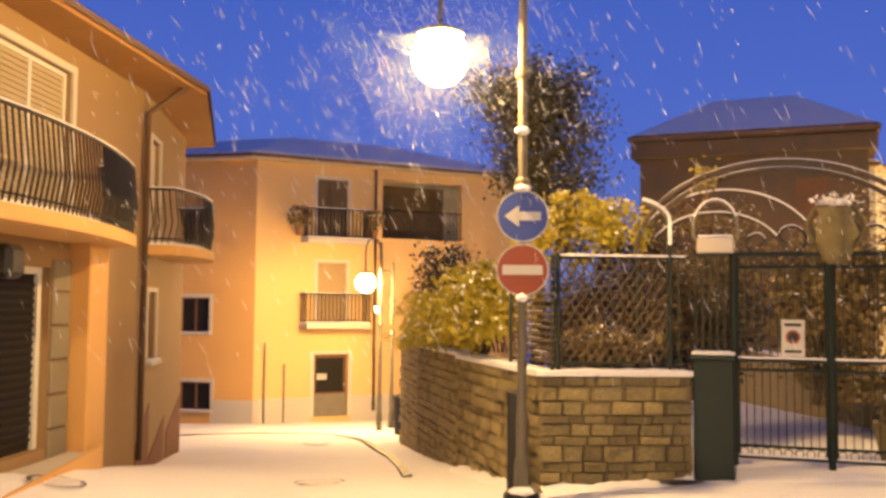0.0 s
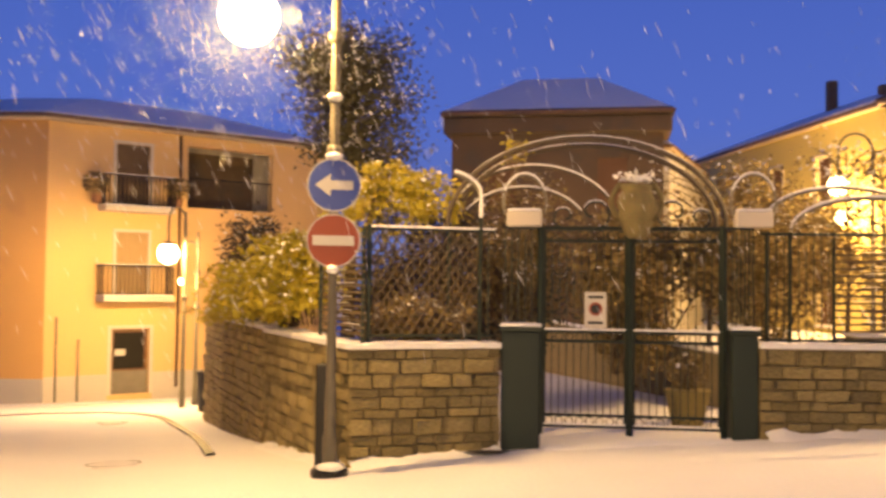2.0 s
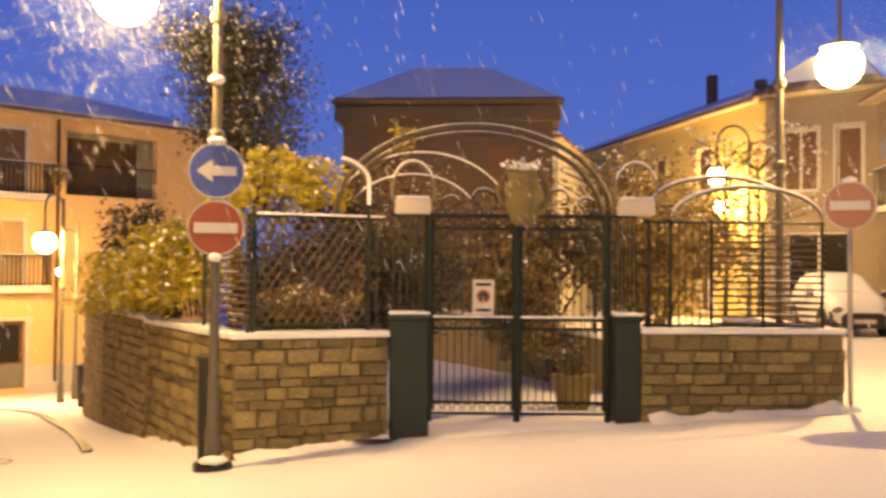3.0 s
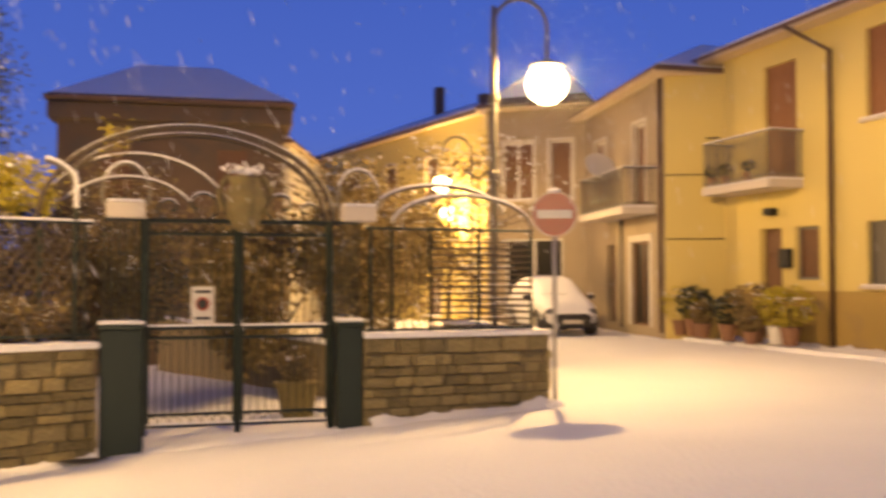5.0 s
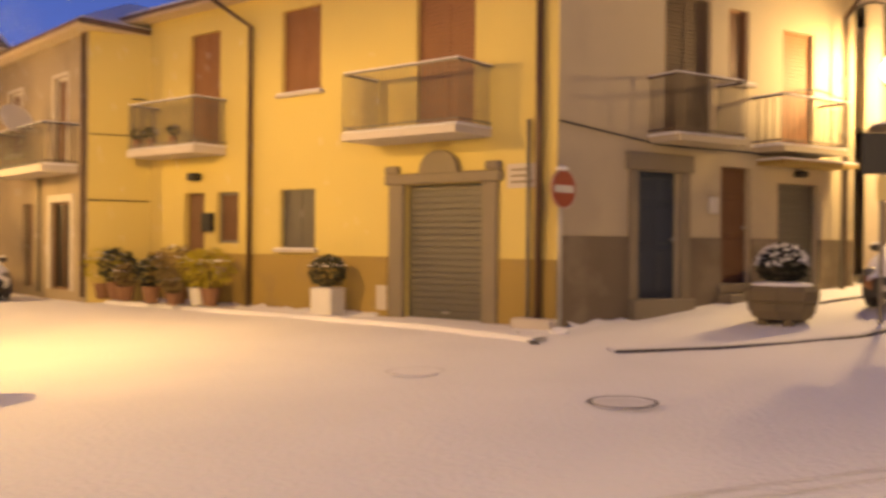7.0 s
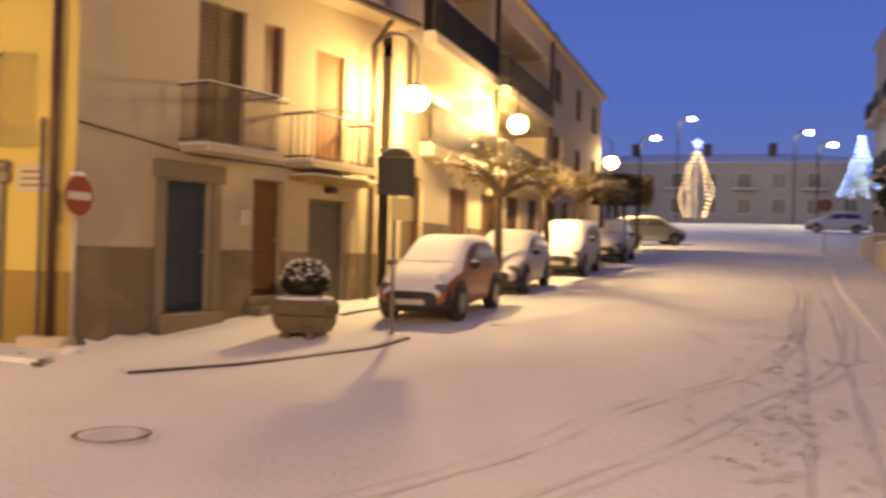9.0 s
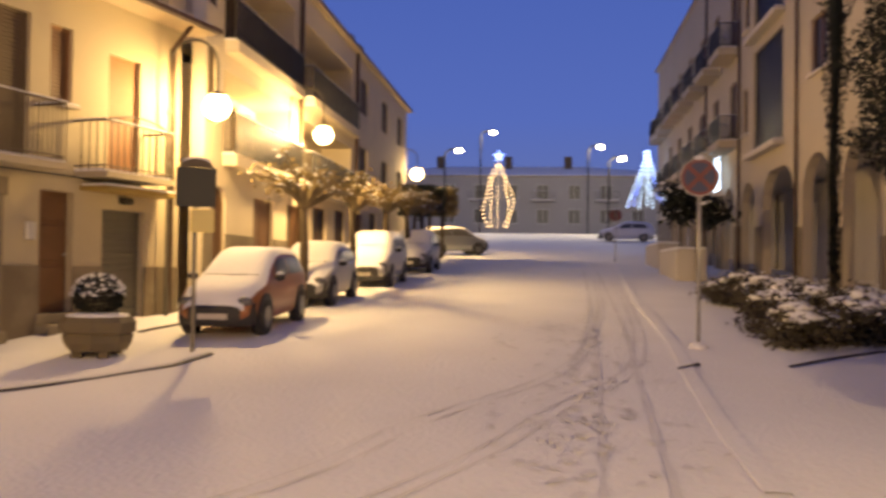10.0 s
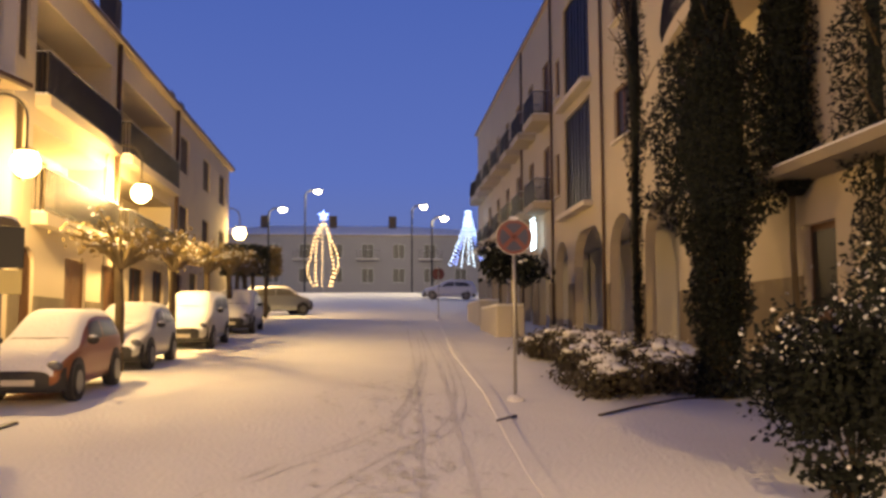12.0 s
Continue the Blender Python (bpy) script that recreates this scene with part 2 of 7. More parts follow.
def tube(bm, pts, r, sides=8, taper=None):
    """A round bar along a line of points."""
    pts = [Vector(p) for p in pts]
    rings = []
    side = None
    for i, p in enumerate(pts):
        d = (pts[min(i + 1, len(pts) - 1)] - pts[max(i - 1, 0)]).normalized()
        if side is None:
            side = d.cross(Vector((0.31, 0.17, 0.93)))
            if side.length < 0.05:
                side = d.cross(Vector((1, 0, 0)))
        side = (side - d * side.dot(d)).normalized()
        up = d.cross(side)
        rr = r if taper is None else r + (taper - r) * i / max(1, len(pts) - 1)
        rings.append([bm.verts.new(p + (side * math.cos(2 * math.pi * k / sides) + up * math.sin(2 * math.pi * k / sides)) * rr) for k in range(sides)])
    for a, b in zip(rings, rings[1:]):
        for k in range(sides):
            bm.faces.new((a[k], a[(k + 1) % sides], b[(k + 1) % sides], b[k]))
    bm.faces.new(rings[0][::-1])
    bm.faces.new(rings[-1])


def disc(bm, centre, normal, r, depth, sides=32):
    n = Vector(normal).normalized()
    c = Vector(centre)
    tube(bm, [c - n * depth / 2, c + n * depth / 2], r, sides)


def ball(bm, c, r, sub=2, squash=1.0, rough=0.0):
    vs = bmesh.ops.create_icosphere(bm, subdivisions=sub, radius=r)["verts"]
    for v in vs:
        k = 1 + rough * noise.noise(v.co * (1.7 / r) + Vector(c))
        v.co = Vector((v.co.x * k, v.co.y * k, v.co.z * k * squash)) + Vector(c)


def lathe(bm, c, profile, sides=20):
    """A turned body round the upright through c, from (radius, height) pairs."""
    rings = [[bm.verts.new((c[0] + r * math.cos(2 * math.pi * k / sides), c[1] + r * math.sin(2 * math.pi * k / sides), c[2] + z)) for k in range(sides)] for r, z in profile]
    for a, b in zip(rings, rings[1:]):
        for k in range(sides):
            bm.faces.new((a[k], a[(k + 1) % sides], b[(k + 1) % sides], b[k]))
    bm.faces.new(rings[0][::-1])
    bm.faces.new(rings[-1])


def prism(bm, outline, z0, z1):
    """An upright block over a plan outline; z1 may be a function of (x, y)."""
    lo = [bm.verts.new((x, y, z0(x, y) if callable(z0) else z0)) for x, y in outline]
    hi = [bm.verts.new((x, y, z1(x, y) if callable(z1) else z1)) for x, y in outline]
    n = len(outline)
    for i in range(n):
        bm.faces.new((lo[i], lo[(i + 1) % n], hi[(i + 1) % n], hi[i]))
    bm.faces.new(lo[::-1])
    bm.faces.new(hi)


def leaves(bm, rng, centre_of, count, size, squash=0.6):
    """Small bent leaves, each at a place that centre_of gives."""
    for _ in range(count):
        p = Vector(centre_of(rng))
        d = Vector((rng.gauss(0, 1), rng.gauss(0, 1), rng.gauss(0, 0.7))).normalized()
        w = d.cross(Vector((rng.gauss(0, 1), rng.gauss(0, 1), rng.gauss(0, 1)))).normalized()
        s = size * rng.uniform(0.6, 1.35)
        a, b, c, e = p - d * s * 0.5, p + w * s * 0.5 * squash, p + d * s * 0.5 - w.cross(d) * s * 0.15, p - w * s * 0.5 * squash
        v = [bm.verts.new(q) for q in (a, b, c, e)]
        bm.faces.new((v[0], v[1], v[2]))
        bm.faces.new((v[0], v[2], v[3]))


CAM_SIDE = Vector((2.3, -2.7, 0))


class Face:
    """A wall's plane: u along it, n out of it towards the square, v up (true height)."""

    def __init__(self, a, b, out=None):
        a, b = Vector((*a, 0)), Vector((*b, 0))
        self.a, self.b, self.d = a, b, (b - a).normalized()
        self.len = (b - a).length
        n = Vector((self.d.y, -self.d.x, 0))
        if n.dot((Vector((*out, 0)) if out else CAM_SIDE) - a) < 0:
            n = -n
        self.n = n
        self.m = Matrix(((self.d.x, n.x, 0, a.x), (self.d.y, n.y, 0, a.y), (0, 0, 1, 0), (0, 0, 0, 1)))

    def at(self, u, n, v):
        return self.m @ Vector((u, n, v))


def wall_mesh(face, u0, u1, v0, v1, holes=(), thick=0.3):
    """A wall with real openings (u0, u1, v0, v1)."""
    us = sorted({u0, u1, *[min(max(h[i], u0), u1) for h in holes for i in (0, 1)]})
    vs = sorted({v0, v1, *[min(max(h[i], v0), v1) for h in holes for i in (2, 3)]})
    bm = bmesh.new()
    grid = {}

    def vert(i, j, k):
        if (i, j, k) not in grid:
            grid[i, j, k] = bm.verts.new(face.at(us[i], -thick * k, vs[j]))
        return grid[i, j, k]

    def solid(i, j):
        if not (0 <= i < len(us) - 1 and 0 <= j < len(vs) - 1):
            return False
        u, v = (us[i] + us[i + 1]) / 2, (vs[j] + vs[j + 1]) / 2
        return not any(h[0] < u < h[1] and h[2] < v < h[3] for h in holes)

    for i in range(len(us) - 1):
        for j in range(len(vs) - 1):
            if solid(i, j):
                for k in (0, 1):
                    bm.faces.new((vert(i, j, k), vert(i + 1, j, k), vert(i + 1, j + 1, k), vert(i, j + 1, k)))
                for di, dj, p, q in ((-1, 0, (i, j), (i, j + 1)), (1, 0, (i + 1, j), (i + 1, j + 1)), (0, -1, (i, j), (i + 1, j)), (0, 1, (i, j + 1), (i + 1, j + 1))):
                    if not solid(i + di, j + dj):
                        bm.faces.new((vert(*p, 0), vert(*q, 0), vert(*q, 1), vert(*p, 1)))
    bmesh.ops.recalc_face_normals(bm, faces=bm.faces)
    return bm


def window(face, parent, u0, u1, v0, v1, look_="glass", frame=FRAME_WHITE, surround=0.0, sill=True, name="window"):
    """A window in an opening: frame, panes or shutter slats, sill."""
    bm, t = bmesh.new(), 0.06
    for a, b in (((u0, -0.16, v0), (u0 + t, -0.08, v1)), ((u1 - t, -0.16, v0), (u1, -0.08, v1)), ((u0 + t, -0.16, v0), (u1 - t, -0.08, v0 + t)), ((u0 + t, -0.16, v1 - t), (u1 - t, -0.08, v1))):
        box(bm, a, b, face.m)
    um = (u0 + u1) / 2
    if u1 - u0 > 0.95:
        box(bm, (um - 0.035, -0.155, v0 + t), (um + 0.035, -0.085, v1 - t), face.m)
    win = part(name, bm, frame, parent)
    spans = ((u0 + t, um - 0.035), (um + 0.035, u1 - t)) if u1 - u0 > 0.95 else ((u0 + t, u1 - t),)
    for a, b in spans:
        bm = bmesh.new()
        if look_ == "glass":
            box(bm, (a, -0.13, v0 + t), (b, -0.115, v1 - t), face.m)
            part("pane", bm, GLASS, win)
        else:
            k = max(3, int((v1 - v0) / 0.075))
            step = (v1 - v0 - 2 * t) / k
            box(bm, (a, -0.14, v0 + t), (b, -0.12, v1 - t), face.m)
            for i in range(k):
                z = v0 + t + i * step
                box(bm, (a, -0.12, z + step * 0.12), (b, -0.095, z + step * 0.88), face.m)
            part("shutter", bm, look_, win)
    if surround:
        bm, s = bmesh.new(), surround
        for a, b in (((u0 - s, -0.02, v0), (u0, 0.03, v1 + s)), ((u1, -0.02, v0), (u1 + s, 0.03, v1 + s)), ((u0, -0.02, v1), (u1, 0.03, v1 + s))):
            box(bm, a, b, face.m, 0.006)
        part("surround", bm, PALE_STONE, win)
    if sill:
        bm = bmesh.new()
        box(bm, (u0 - 0.1, -0.1, v0 - 0.06), (u1 + 0.1, 0.12, v0), face.m, 0.01)
        part("sill", bm, PALE_STONE, win)
        bm = bmesh.new()
        box(bm, (u0 - 0.08, -0.05, v0), (u1 + 0.08, 0.10, v0 + 0.03), face.m, 0.01)
        part("snow_strip", bm, SNOW, win)
    return win


def roller_door(face, parent, u0, u1, v0, v1, material=ROLLER):
    bm = bmesh.new()
    box(bm, (u0, -0.2, v0), (u1, -0.16, v1), face.m)
    door = part("roller_shutter", bm, material, parent)
    k = int((v1 - v0) / 0.11)
    for i in range(k):
        z = v0 + (v1 - v0) * i / k
        bm = bmesh.new()
        box(bm, (u0, -0.16, z + 0.012), (u1, -0.13, z + (v1 - v0) / k - 0.012), face.m, 0.008)
        part("slat", bm, material, door)
    bm = bmesh.new()
    box(bm, (u0 + (u1 - u0) * 0.5 - 0.08, -0.13, v0 + 0.16), (u0 + (u1 - u0) * 0.5 + 0.08, -0.09, v0 + 0.2), face.m, 0.008)
    part("handle", bm, GALV, door)
    return door


def panel_door(face, parent, u0, u1, v0, v1, material, leafs=1, glazed=0.0):
    bm = bmesh.new()
    box(bm, (u0, -0.2, v0), (u1, -0.15, v1), face.m)
    door = part("door", bm, material, parent)
    w = (u1 - u0) / leafs
    for i in range(leafs):
        a, b = u0 + i * w, u0 + (i + 1) * w
        rows = ((v0 + 0.12, v0 + (v1 - v0) * 0.38), (v0 + (v1 - v0) * 0.43, v0 + (v1 - v0) * 0.72), (v0 + (v1 - v0) * 0.77, v1 - 0.1))
        for c, e in rows:
            bm = bmesh.new()
            box(bm, (a + 0.1, -0.15, c), (b - 0.1, -0.125, e), face.m, 0.012)
            part("panel", bm, material, door)
    bm = bmesh.new()
    ball(bm, face.at(u1 - 0.09, -0.09, v0 + 1.02), 0.035, 1)
    tube(bm, [face.at(u1 - 0.09, -0.15, v0 + 1.02), face.at(u1 - 0.09, -0.09, v0 + 1.02)], 0.012, 6)
    part("handle", bm, GALV, door)
    if glazed:
        bm = bmesh.new()
        box(bm, (u0 + 0.12, -0.15, v1 - glazed), (u1 - 0.12, -0.12, v1 - 0.12), face.m)
        part("pane", bm, GLASS, door)
    return door


def balcony(face, parent, u0, u1, v, out=0.95, h=0.95, iron=BLACK_IRON, slab=PALE_STONE, bulge=0.0, gap=0.11, bar=0.0125, thick=0.16):
    """A slab with a railing round it. bulge bows the front outwards."""
    k = 10 if bulge else 1
    front = [(u0 + (u1 - u0) * i / k, out + bulge * (1 - (2 * i / k - 1) ** 2)) for i in range(k + 1)]
    line = [(u0, 0.0), *front, (u1, 0.0)]
    bm = bmesh.new()
    prism(bm, [(u - (0.05 if i == 0 else -0.05 if i == len(line) - 1 else 0), n + 0.04) if 0 < i < len(line) - 1 else (u, -0.02) for i, (u, n) in enumerate(line)], v - thick, v)
    bmesh.ops.transform(bm, matrix=face.m, verts=bm.verts)
    base = part("balcony", bm, slab, parent)
    bm = bmesh.new()
    prism(bm, [(u, max(n - 0.03, 0.0)) for u, n in line], v + 0.004, v + 0.05)
    bmesh.ops.transform(bm, matrix=face.m, verts=bm.verts)
    part("snow_layer", bm, SNOW, base)
    bm = bmesh.new()
    rail = [face.at(u, n - 0.02, v + h) for u, n in line]
    tube(bm, rail, 0.022, 6)
    tube(bm, [p - Vector((0, 0, h - 0.1)) for p in rail], 0.014, 6)
    for (ua, na), (ub, nb) in zip(line, line[1:]):
        n = max(1, round(math.hypot(ub - ua, nb - na) / gap))
        for i in range(n):
            u, o = ua + (ub - ua) * i / n, na + (nb - na) * i / n - 0.02
            if o > 0.05:
                belly = 0.06 if bulge else 0.0
                tube(bm, [face.at(u, o, v + 0.02), face.at(u, o + belly, v + h * 0.4), face.at(u, o, v + h)] if belly else [face.at(u, o, v + 0.02), face.at(u, o, v + h)], bar, 4)
    part("railing", bm, iron, base)
    bm = bmesh.new()
    tube(bm, [p + Vector((0, 0, 0.026)) for p in rail], 0.014, 5)
    part("snow_cap", bm, SNOW, base)
    return base


def drainpipe(pts, parent, r=0.05, material=COPPER_PIPE):
    bm = bmesh.new()
    tube(bm, pts, r, 8)
    return part("drainpipe", bm, material, parent, smooth=True)


def pitched_roof(parent, outline, z_eave, ridge_rise, over=0.55, snow=True, soffit=EAVE):
    """A hipped roof over a plan outline: soffit slab, tiles with a blanket of snow on top."""
    c = Vector((sum(p[0] for p in outline) / len(outline), sum(p[1] for p in outline) / len(outline)))
    grown = [(p[0] + (Vector(p) - c).normalized().x * over * 1.3, p[1] + (Vector(p) - c).normalized().y * over * 1.3) for p in outline]
    bm = bmesh.new()
    prism(bm, grown, z_eave - 0.14, z_eave)
    part("eave", bm, soffit, parent)
    roof = None
    for name, m, lift, inset in (("roof", ROOF_TILE, 0.004, -0.06), ("snow_blanket", SNOW, 0.10, 0.16)):
        bm = bmesh.new()
        ring = [bm.verts.new((x - (x - c.x) * inset / math.hypot(x - c.x, y - c.y), y - (y - c.y) * inset / math.hypot(x - c.x, y - c.y), z_eave + lift)) for x, y in grown]
        low = [bm.verts.new((v.co.x, v.co.y, v.co.z - 0.09)) for v in ring]
        # the ridge lies along the longer axis of the plan
        ridge = [bm.verts.new((c.x + (x - c.x) * 0.35, c.y + (y - c.y) * 0.35, z_eave + lift + ridge_rise)) for x, y in grown]
        n = len(ring)
        for i in range(n):
            j = (i + 1) % n
            bm.faces.new((low[i], low[j], ring[j], ring[i]))
            bm.faces.new((ring[i], ring[j], ridge[j], ridge[i]))
        bm.faces.new(ridge)
        ob = part(name, bm, m, roof or parent)
        roof = roof or ob
        if not snow:
            break
    return roof


# ---- ground ----
STREET = Vector((0.963, -0.271))
ACROSS = Vector((0.271, 0.963))


def street_s(x, y):
    return (x - 2.45) * STREET.x + (y + 3.01) * STREET.y


def gz(x, y):
    """The ground's height: the street climbs away to the east, the lane falls to the north-west."""
    s = street_s(x, y)
    z = float(np.interp(s, (-60, -10, 0, 10, 13, 16, 23, 36, 50, 75, 90, 112, 400), (-1.6, -0.62, -0.27, -0.13, 0.02, 0.34, 0.70, 1.36, 2.12, 3.9, 5.05, 5.3, 9.0)))
    lane = min(max((14.5 - x) / 13.0, 0.0), 1.0)
    z -= 0.066 * lane * max(0.0, y - 0.5) * (1 if y < 30 else 30 / y)
    if x < -1.5 and 0 < y < 13:
        z += 0.42 * min(1.0, (-1.5 - x) / 2.2) * min(1.0, max(0.0, (13.0 - y) / 5))
    return z


bm = bmesh.new()
xs = sorted({*[round(-14 + 0.5 * i, 2) for i in range(90)], *[31 + 2 * i for i in range(50)], -400, -200, -100, -60, -40, -28, -20, 150, 200, 300, 500})
ys = sorted({*[round(-16 + 0.5 * i, 2) for i in range(96)], *[-60 + 2 * i for i in range(22)], 34, 37, 41, 46, 54, 70, 100, 200, 400, -80, -120, -200, -400})
rows = []
for y in ys:
    rows.append([bm.verts.new((x, y, gz(x, y) + 0.02 * noise.noise(Vector((x * 0.6, y * 0.6, 0))) + 0.008 * noise.noise(Vector((x * 2.1, y * 2.1, 3))))) for x in xs])
for a, b in zip(rows, rows[1:]):
    for i in range(len(xs) - 1):
        bm.faces.new((a[i], a[i + 1], b[i + 1], b[i]))
solo("ground", bm, SNOW, "sloping street and square under fresh snow", "ground", "structure", smooth=True)


# ---- buildings ----
def core(parent, face, depth, u0, u1, z0, z1, gap=0.32):
    """The closed body of the house behind its front."""
    bm = bmesh.new()
    box(bm, (u0 + 0.02, -depth, z0), (u1 - 0.02, -gap, z1), face.m)
    return part("body", bm, GREY_RENDER, parent)


def outline_of(face, u0, u1, depth):
    return [tuple(face.at(u, n, 0).xy) for u, n in ((u0, 0), (u1, 0), (u1, -depth), (u0, -depth))]


def plinth(face, parent, spans, z0, z1, material, out=0.03, name="plinth"):
    for a, b in spans:
        bm = bmesh.new()
        box(bm, (a, -0.01, z0), (b, out, z1), face.m)
        part(name, bm, material, parent)


def arch_corners(face, parent, u0, u1, v1, material, r=0.7):
    """Fills the upper corners of a square opening to an arch."""
    for side in (0, 1):
        bm = bmesh.new()
        e = u0 if side == 0 else u1
        q = 1 if side == 0 else -1
        pts = [(e, v1)] + [(e + q * r * (1 - math.cos(a)), v1 - r * (1 - math.sin(a)) * 0.9) for a in (0, 0.4, 0.8, 1.2, math.pi / 2)]
        lo = [bm.verts.new(face.at(u, 0.0, v)) for u, v in pts]
        hi = [bm.verts.new(face.at(u, -0.3, v)) for u, v in pts]
        bm.faces.new(lo), bm.faces.new(hi)
        for i in range(len(pts)):
            bm.faces.new((lo[i], lo[(i + 1) % len(pts)], hi[(i + 1) % len(pts)], hi[i]))
        part("arch_corner", bm, material, parent)


# the orange house across the lane
O1, O2 = Face((-13.5, 27.0), (-7.38, 26.4)), Face((-7.38, 26.4), (0.9, 31.9))
house = thing("orange_house", "three-storey orange rendered house with balconies and snowy roof", "house", (-6, 28, -2.6))
holes1 = [(3.52, 4.55, 3.16, 4.39), (3.56, 4.59, 0.38, 1.52), (3.6, 4.69, -2.11, -1.2)]
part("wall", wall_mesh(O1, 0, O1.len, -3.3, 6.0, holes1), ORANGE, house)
for h in holes1:
    window(O1, house, *h, surround=0.12, frame=WOOD_DARK)
holes2 = [(2.05, 3.13, 3.5, 5.5), (2.1, 3.11, 0.72, 2.72), (2.02, 3.22, -2.35, -0.31), (4.4, 7.5, 3.62, 5.64)]
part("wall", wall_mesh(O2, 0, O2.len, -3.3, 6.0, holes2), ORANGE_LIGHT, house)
window(O2, house, *holes2[0], look_=WOOD_OLD, frame=WOOD_OLD, surround=0.1, sill=False)
window(O2, house, *holes2[1], look_=SHUTTER_TAN, frame=SHUTTER_TAN, surround=0.1, sill=False)
door = panel_door(O2, house, *holes2[2], WOOD_DARK, 2, glazed=1.25)
bm = bmesh.new()
box(bm, (2.02, -0.125, -2.35), (3.22, -0.10, -1.62), O2.m, 0.01)
part("kick_panel", bm, GREY_IRON, door)
bm = bmesh.new()
box(bm, (2.16, -0.10, -1.15), (2.5, -0.095, -0.95), O2.m)
part("notice", bm, SIGN_WHITE, door)
bm = bmesh.new()
for a, b in (((1.9, -0.02, -2.35), (2.02, 0.03, -0.2)), ((3.22, -0.02, -2.35), (3.34, 0.03, -0.2)), ((2.02, -0.02, -0.31), (3.22, 0.03, -0.2))):
    box(bm, a, b, O2.m)
part("door_surround", bm, PALE_STONE, house)
balcony(O2, house, 1.5, 3.7, 3.5, out=0.7, h=0.95, gap=0.13, bar=0.02)
balcony(O2, house, 1.5, 3.7, 0.72, out=0.7, h=0.95, gap=0.13, bar=0.017)
# recessed loggia
bm = bmesh.new()
box(bm, (4.4, -1.6, 3.62), (7.5, -1.5, 5.64), O2.m)
part("loggia_wall", bm, BROWN_WALL, house)
bm = bmesh.new()
for i in range(24):
    tube(bm, [O2.at(4.45 + i * 0.13, -0.05, 3.65), O2.at(4.45 + i * 0.13, -0.05, 4.6)], 0.012, 4)
tube(bm, [O2.at(4.4, -0.05, 4.6), O2.at(7.5, -0.05, 4.6)], 0.025, 6)
part("loggia_railing", bm, BLACK_IRON, house)
plinth(O1, house, ((0, 3.48), (4.7, O1.len)), -3.3, -1.75, PALE_BAND)
plinth(O2, house, ((0, 1.9), (3.34, O2.len)), -3.3, -1.7, PALE_BAND)
drainpipe([O2.at(4.12, 0.07, 5.95), O2.at(4.12, 0.07, -2.2)], house)
for u, v0 in ((0.35, 0.1), (1.0, -0.6)):
    drainpipe([O2.at(u, 0.05, v0), O2.at(u, 0.05, -2.5)], house, 0.03, GREY_IRON)
core(house, O2, 8, 0, O2.len, -3.3, 6.0, gap=1.62)
pitched_roof(house, [tuple(O1.at(0, 0, 0).xy), (-7.38, 26.4), tuple(O2.at(O2.len, 0, 0).xy), tuple(O2.at(O2.len, -8, 0).xy), (-12, 36)], 6.12, 1.1, 0.35)


def potted_shrub(x, y, z, r, pot_r, pot_h, leaf, pot, label, seed, square=False, count=500, size=0.09, squash=0.9):
    ob = thing("potted_shrub", label, "potted plant", (x, y, z), "potted shrubs")
    bm = bmesh.new()
    if square:
        box(bm, (x - pot_r, y - pot_r, z), (x + pot_r, y + pot_r, z + pot_h), None, 0.03)
    else:
        lathe(bm, (x, y, z), ((pot_r * 0.7, 0), (pot_r, pot_h * 0.9), (pot_r * 1.08, pot_h * 0.92), (pot_r * 1.08, pot_h), (pot_r * 0.9, pot_h)))
    part("pot", bm, pot, ob)
    bm = bmesh.new()
    tube(bm, [(x, y, z + pot_h - 0.02), (x, y, z + pot_h + r * 0.7)], 0.03, 6)
    part("stem", bm, BARK, ob)
    rng = random.Random(seed)

    def place(g):
        d = Vector((g.gauss(0, 1), g.gauss(0, 1), g.gauss(0, 1))).normalized() * r * g.uniform(0.55, 1.0) ** 0.6
        return (x + d.x, y + d.y, z + pot_h + r * squash * 0.9 + d.z * squash)
    bm = bmesh.new()
    leaves(bm, rng, place, count, size)
    part("foliage", bm, leaf, ob)
    bm = bmesh.new()
    leaves(bm, rng, lambda g: (lambda p: (p[0], p[1], max(p[2], z + pot_h + r * squash * 1.25)))(place(g)), count // 14, size * 0.8)
    part("snow_dusting", bm, SNOW, ob)
    return ob


for u, v in ((1.25, 3.55), (3.95, 3.55)):
    p = O2.at(u * 0.96 + 0.1, 0.45, v)
    potted_shrub(p.x, p.y, 3.56, 0.42, 0.16, 0.28, LEAF_BROWN, CLAY, "brown leafy shrub in a clay pot on a balcony", 5, count=260, size=0.12)

# the peach house on the near left
LA, LB = Face((-3.9, 3.0), (-4.38, 11.3)), Face((-4.38, 11.3), (-5.45, 15.7), (0, 10))
house = thing("peach_house", "two-storey peach rendered house with curved iron balconies", "house", (-5, 9, -0.6))
w = 1.52
ha = [(2.4 + w, 4.3 + w, 2.25, 4.32), (1.0 + w, 3.87 + w, -0.5, 1.75)]
part("wall", wall_mesh(LA, 0, LA.len, -1.6, 4.75, ha), PEACH, house)
window(LA, house, *ha[0], look_=WOOD_PALE, surround=0.1, sill=False)
bm = bmesh.new()
box(bm, (ha[1][0], -0.18, -0.5), (ha[1][1], -0.15, 1.75), LA.m)
entry = part("glazed_door", bm, GLASS, house)
bm = bmesh.new()
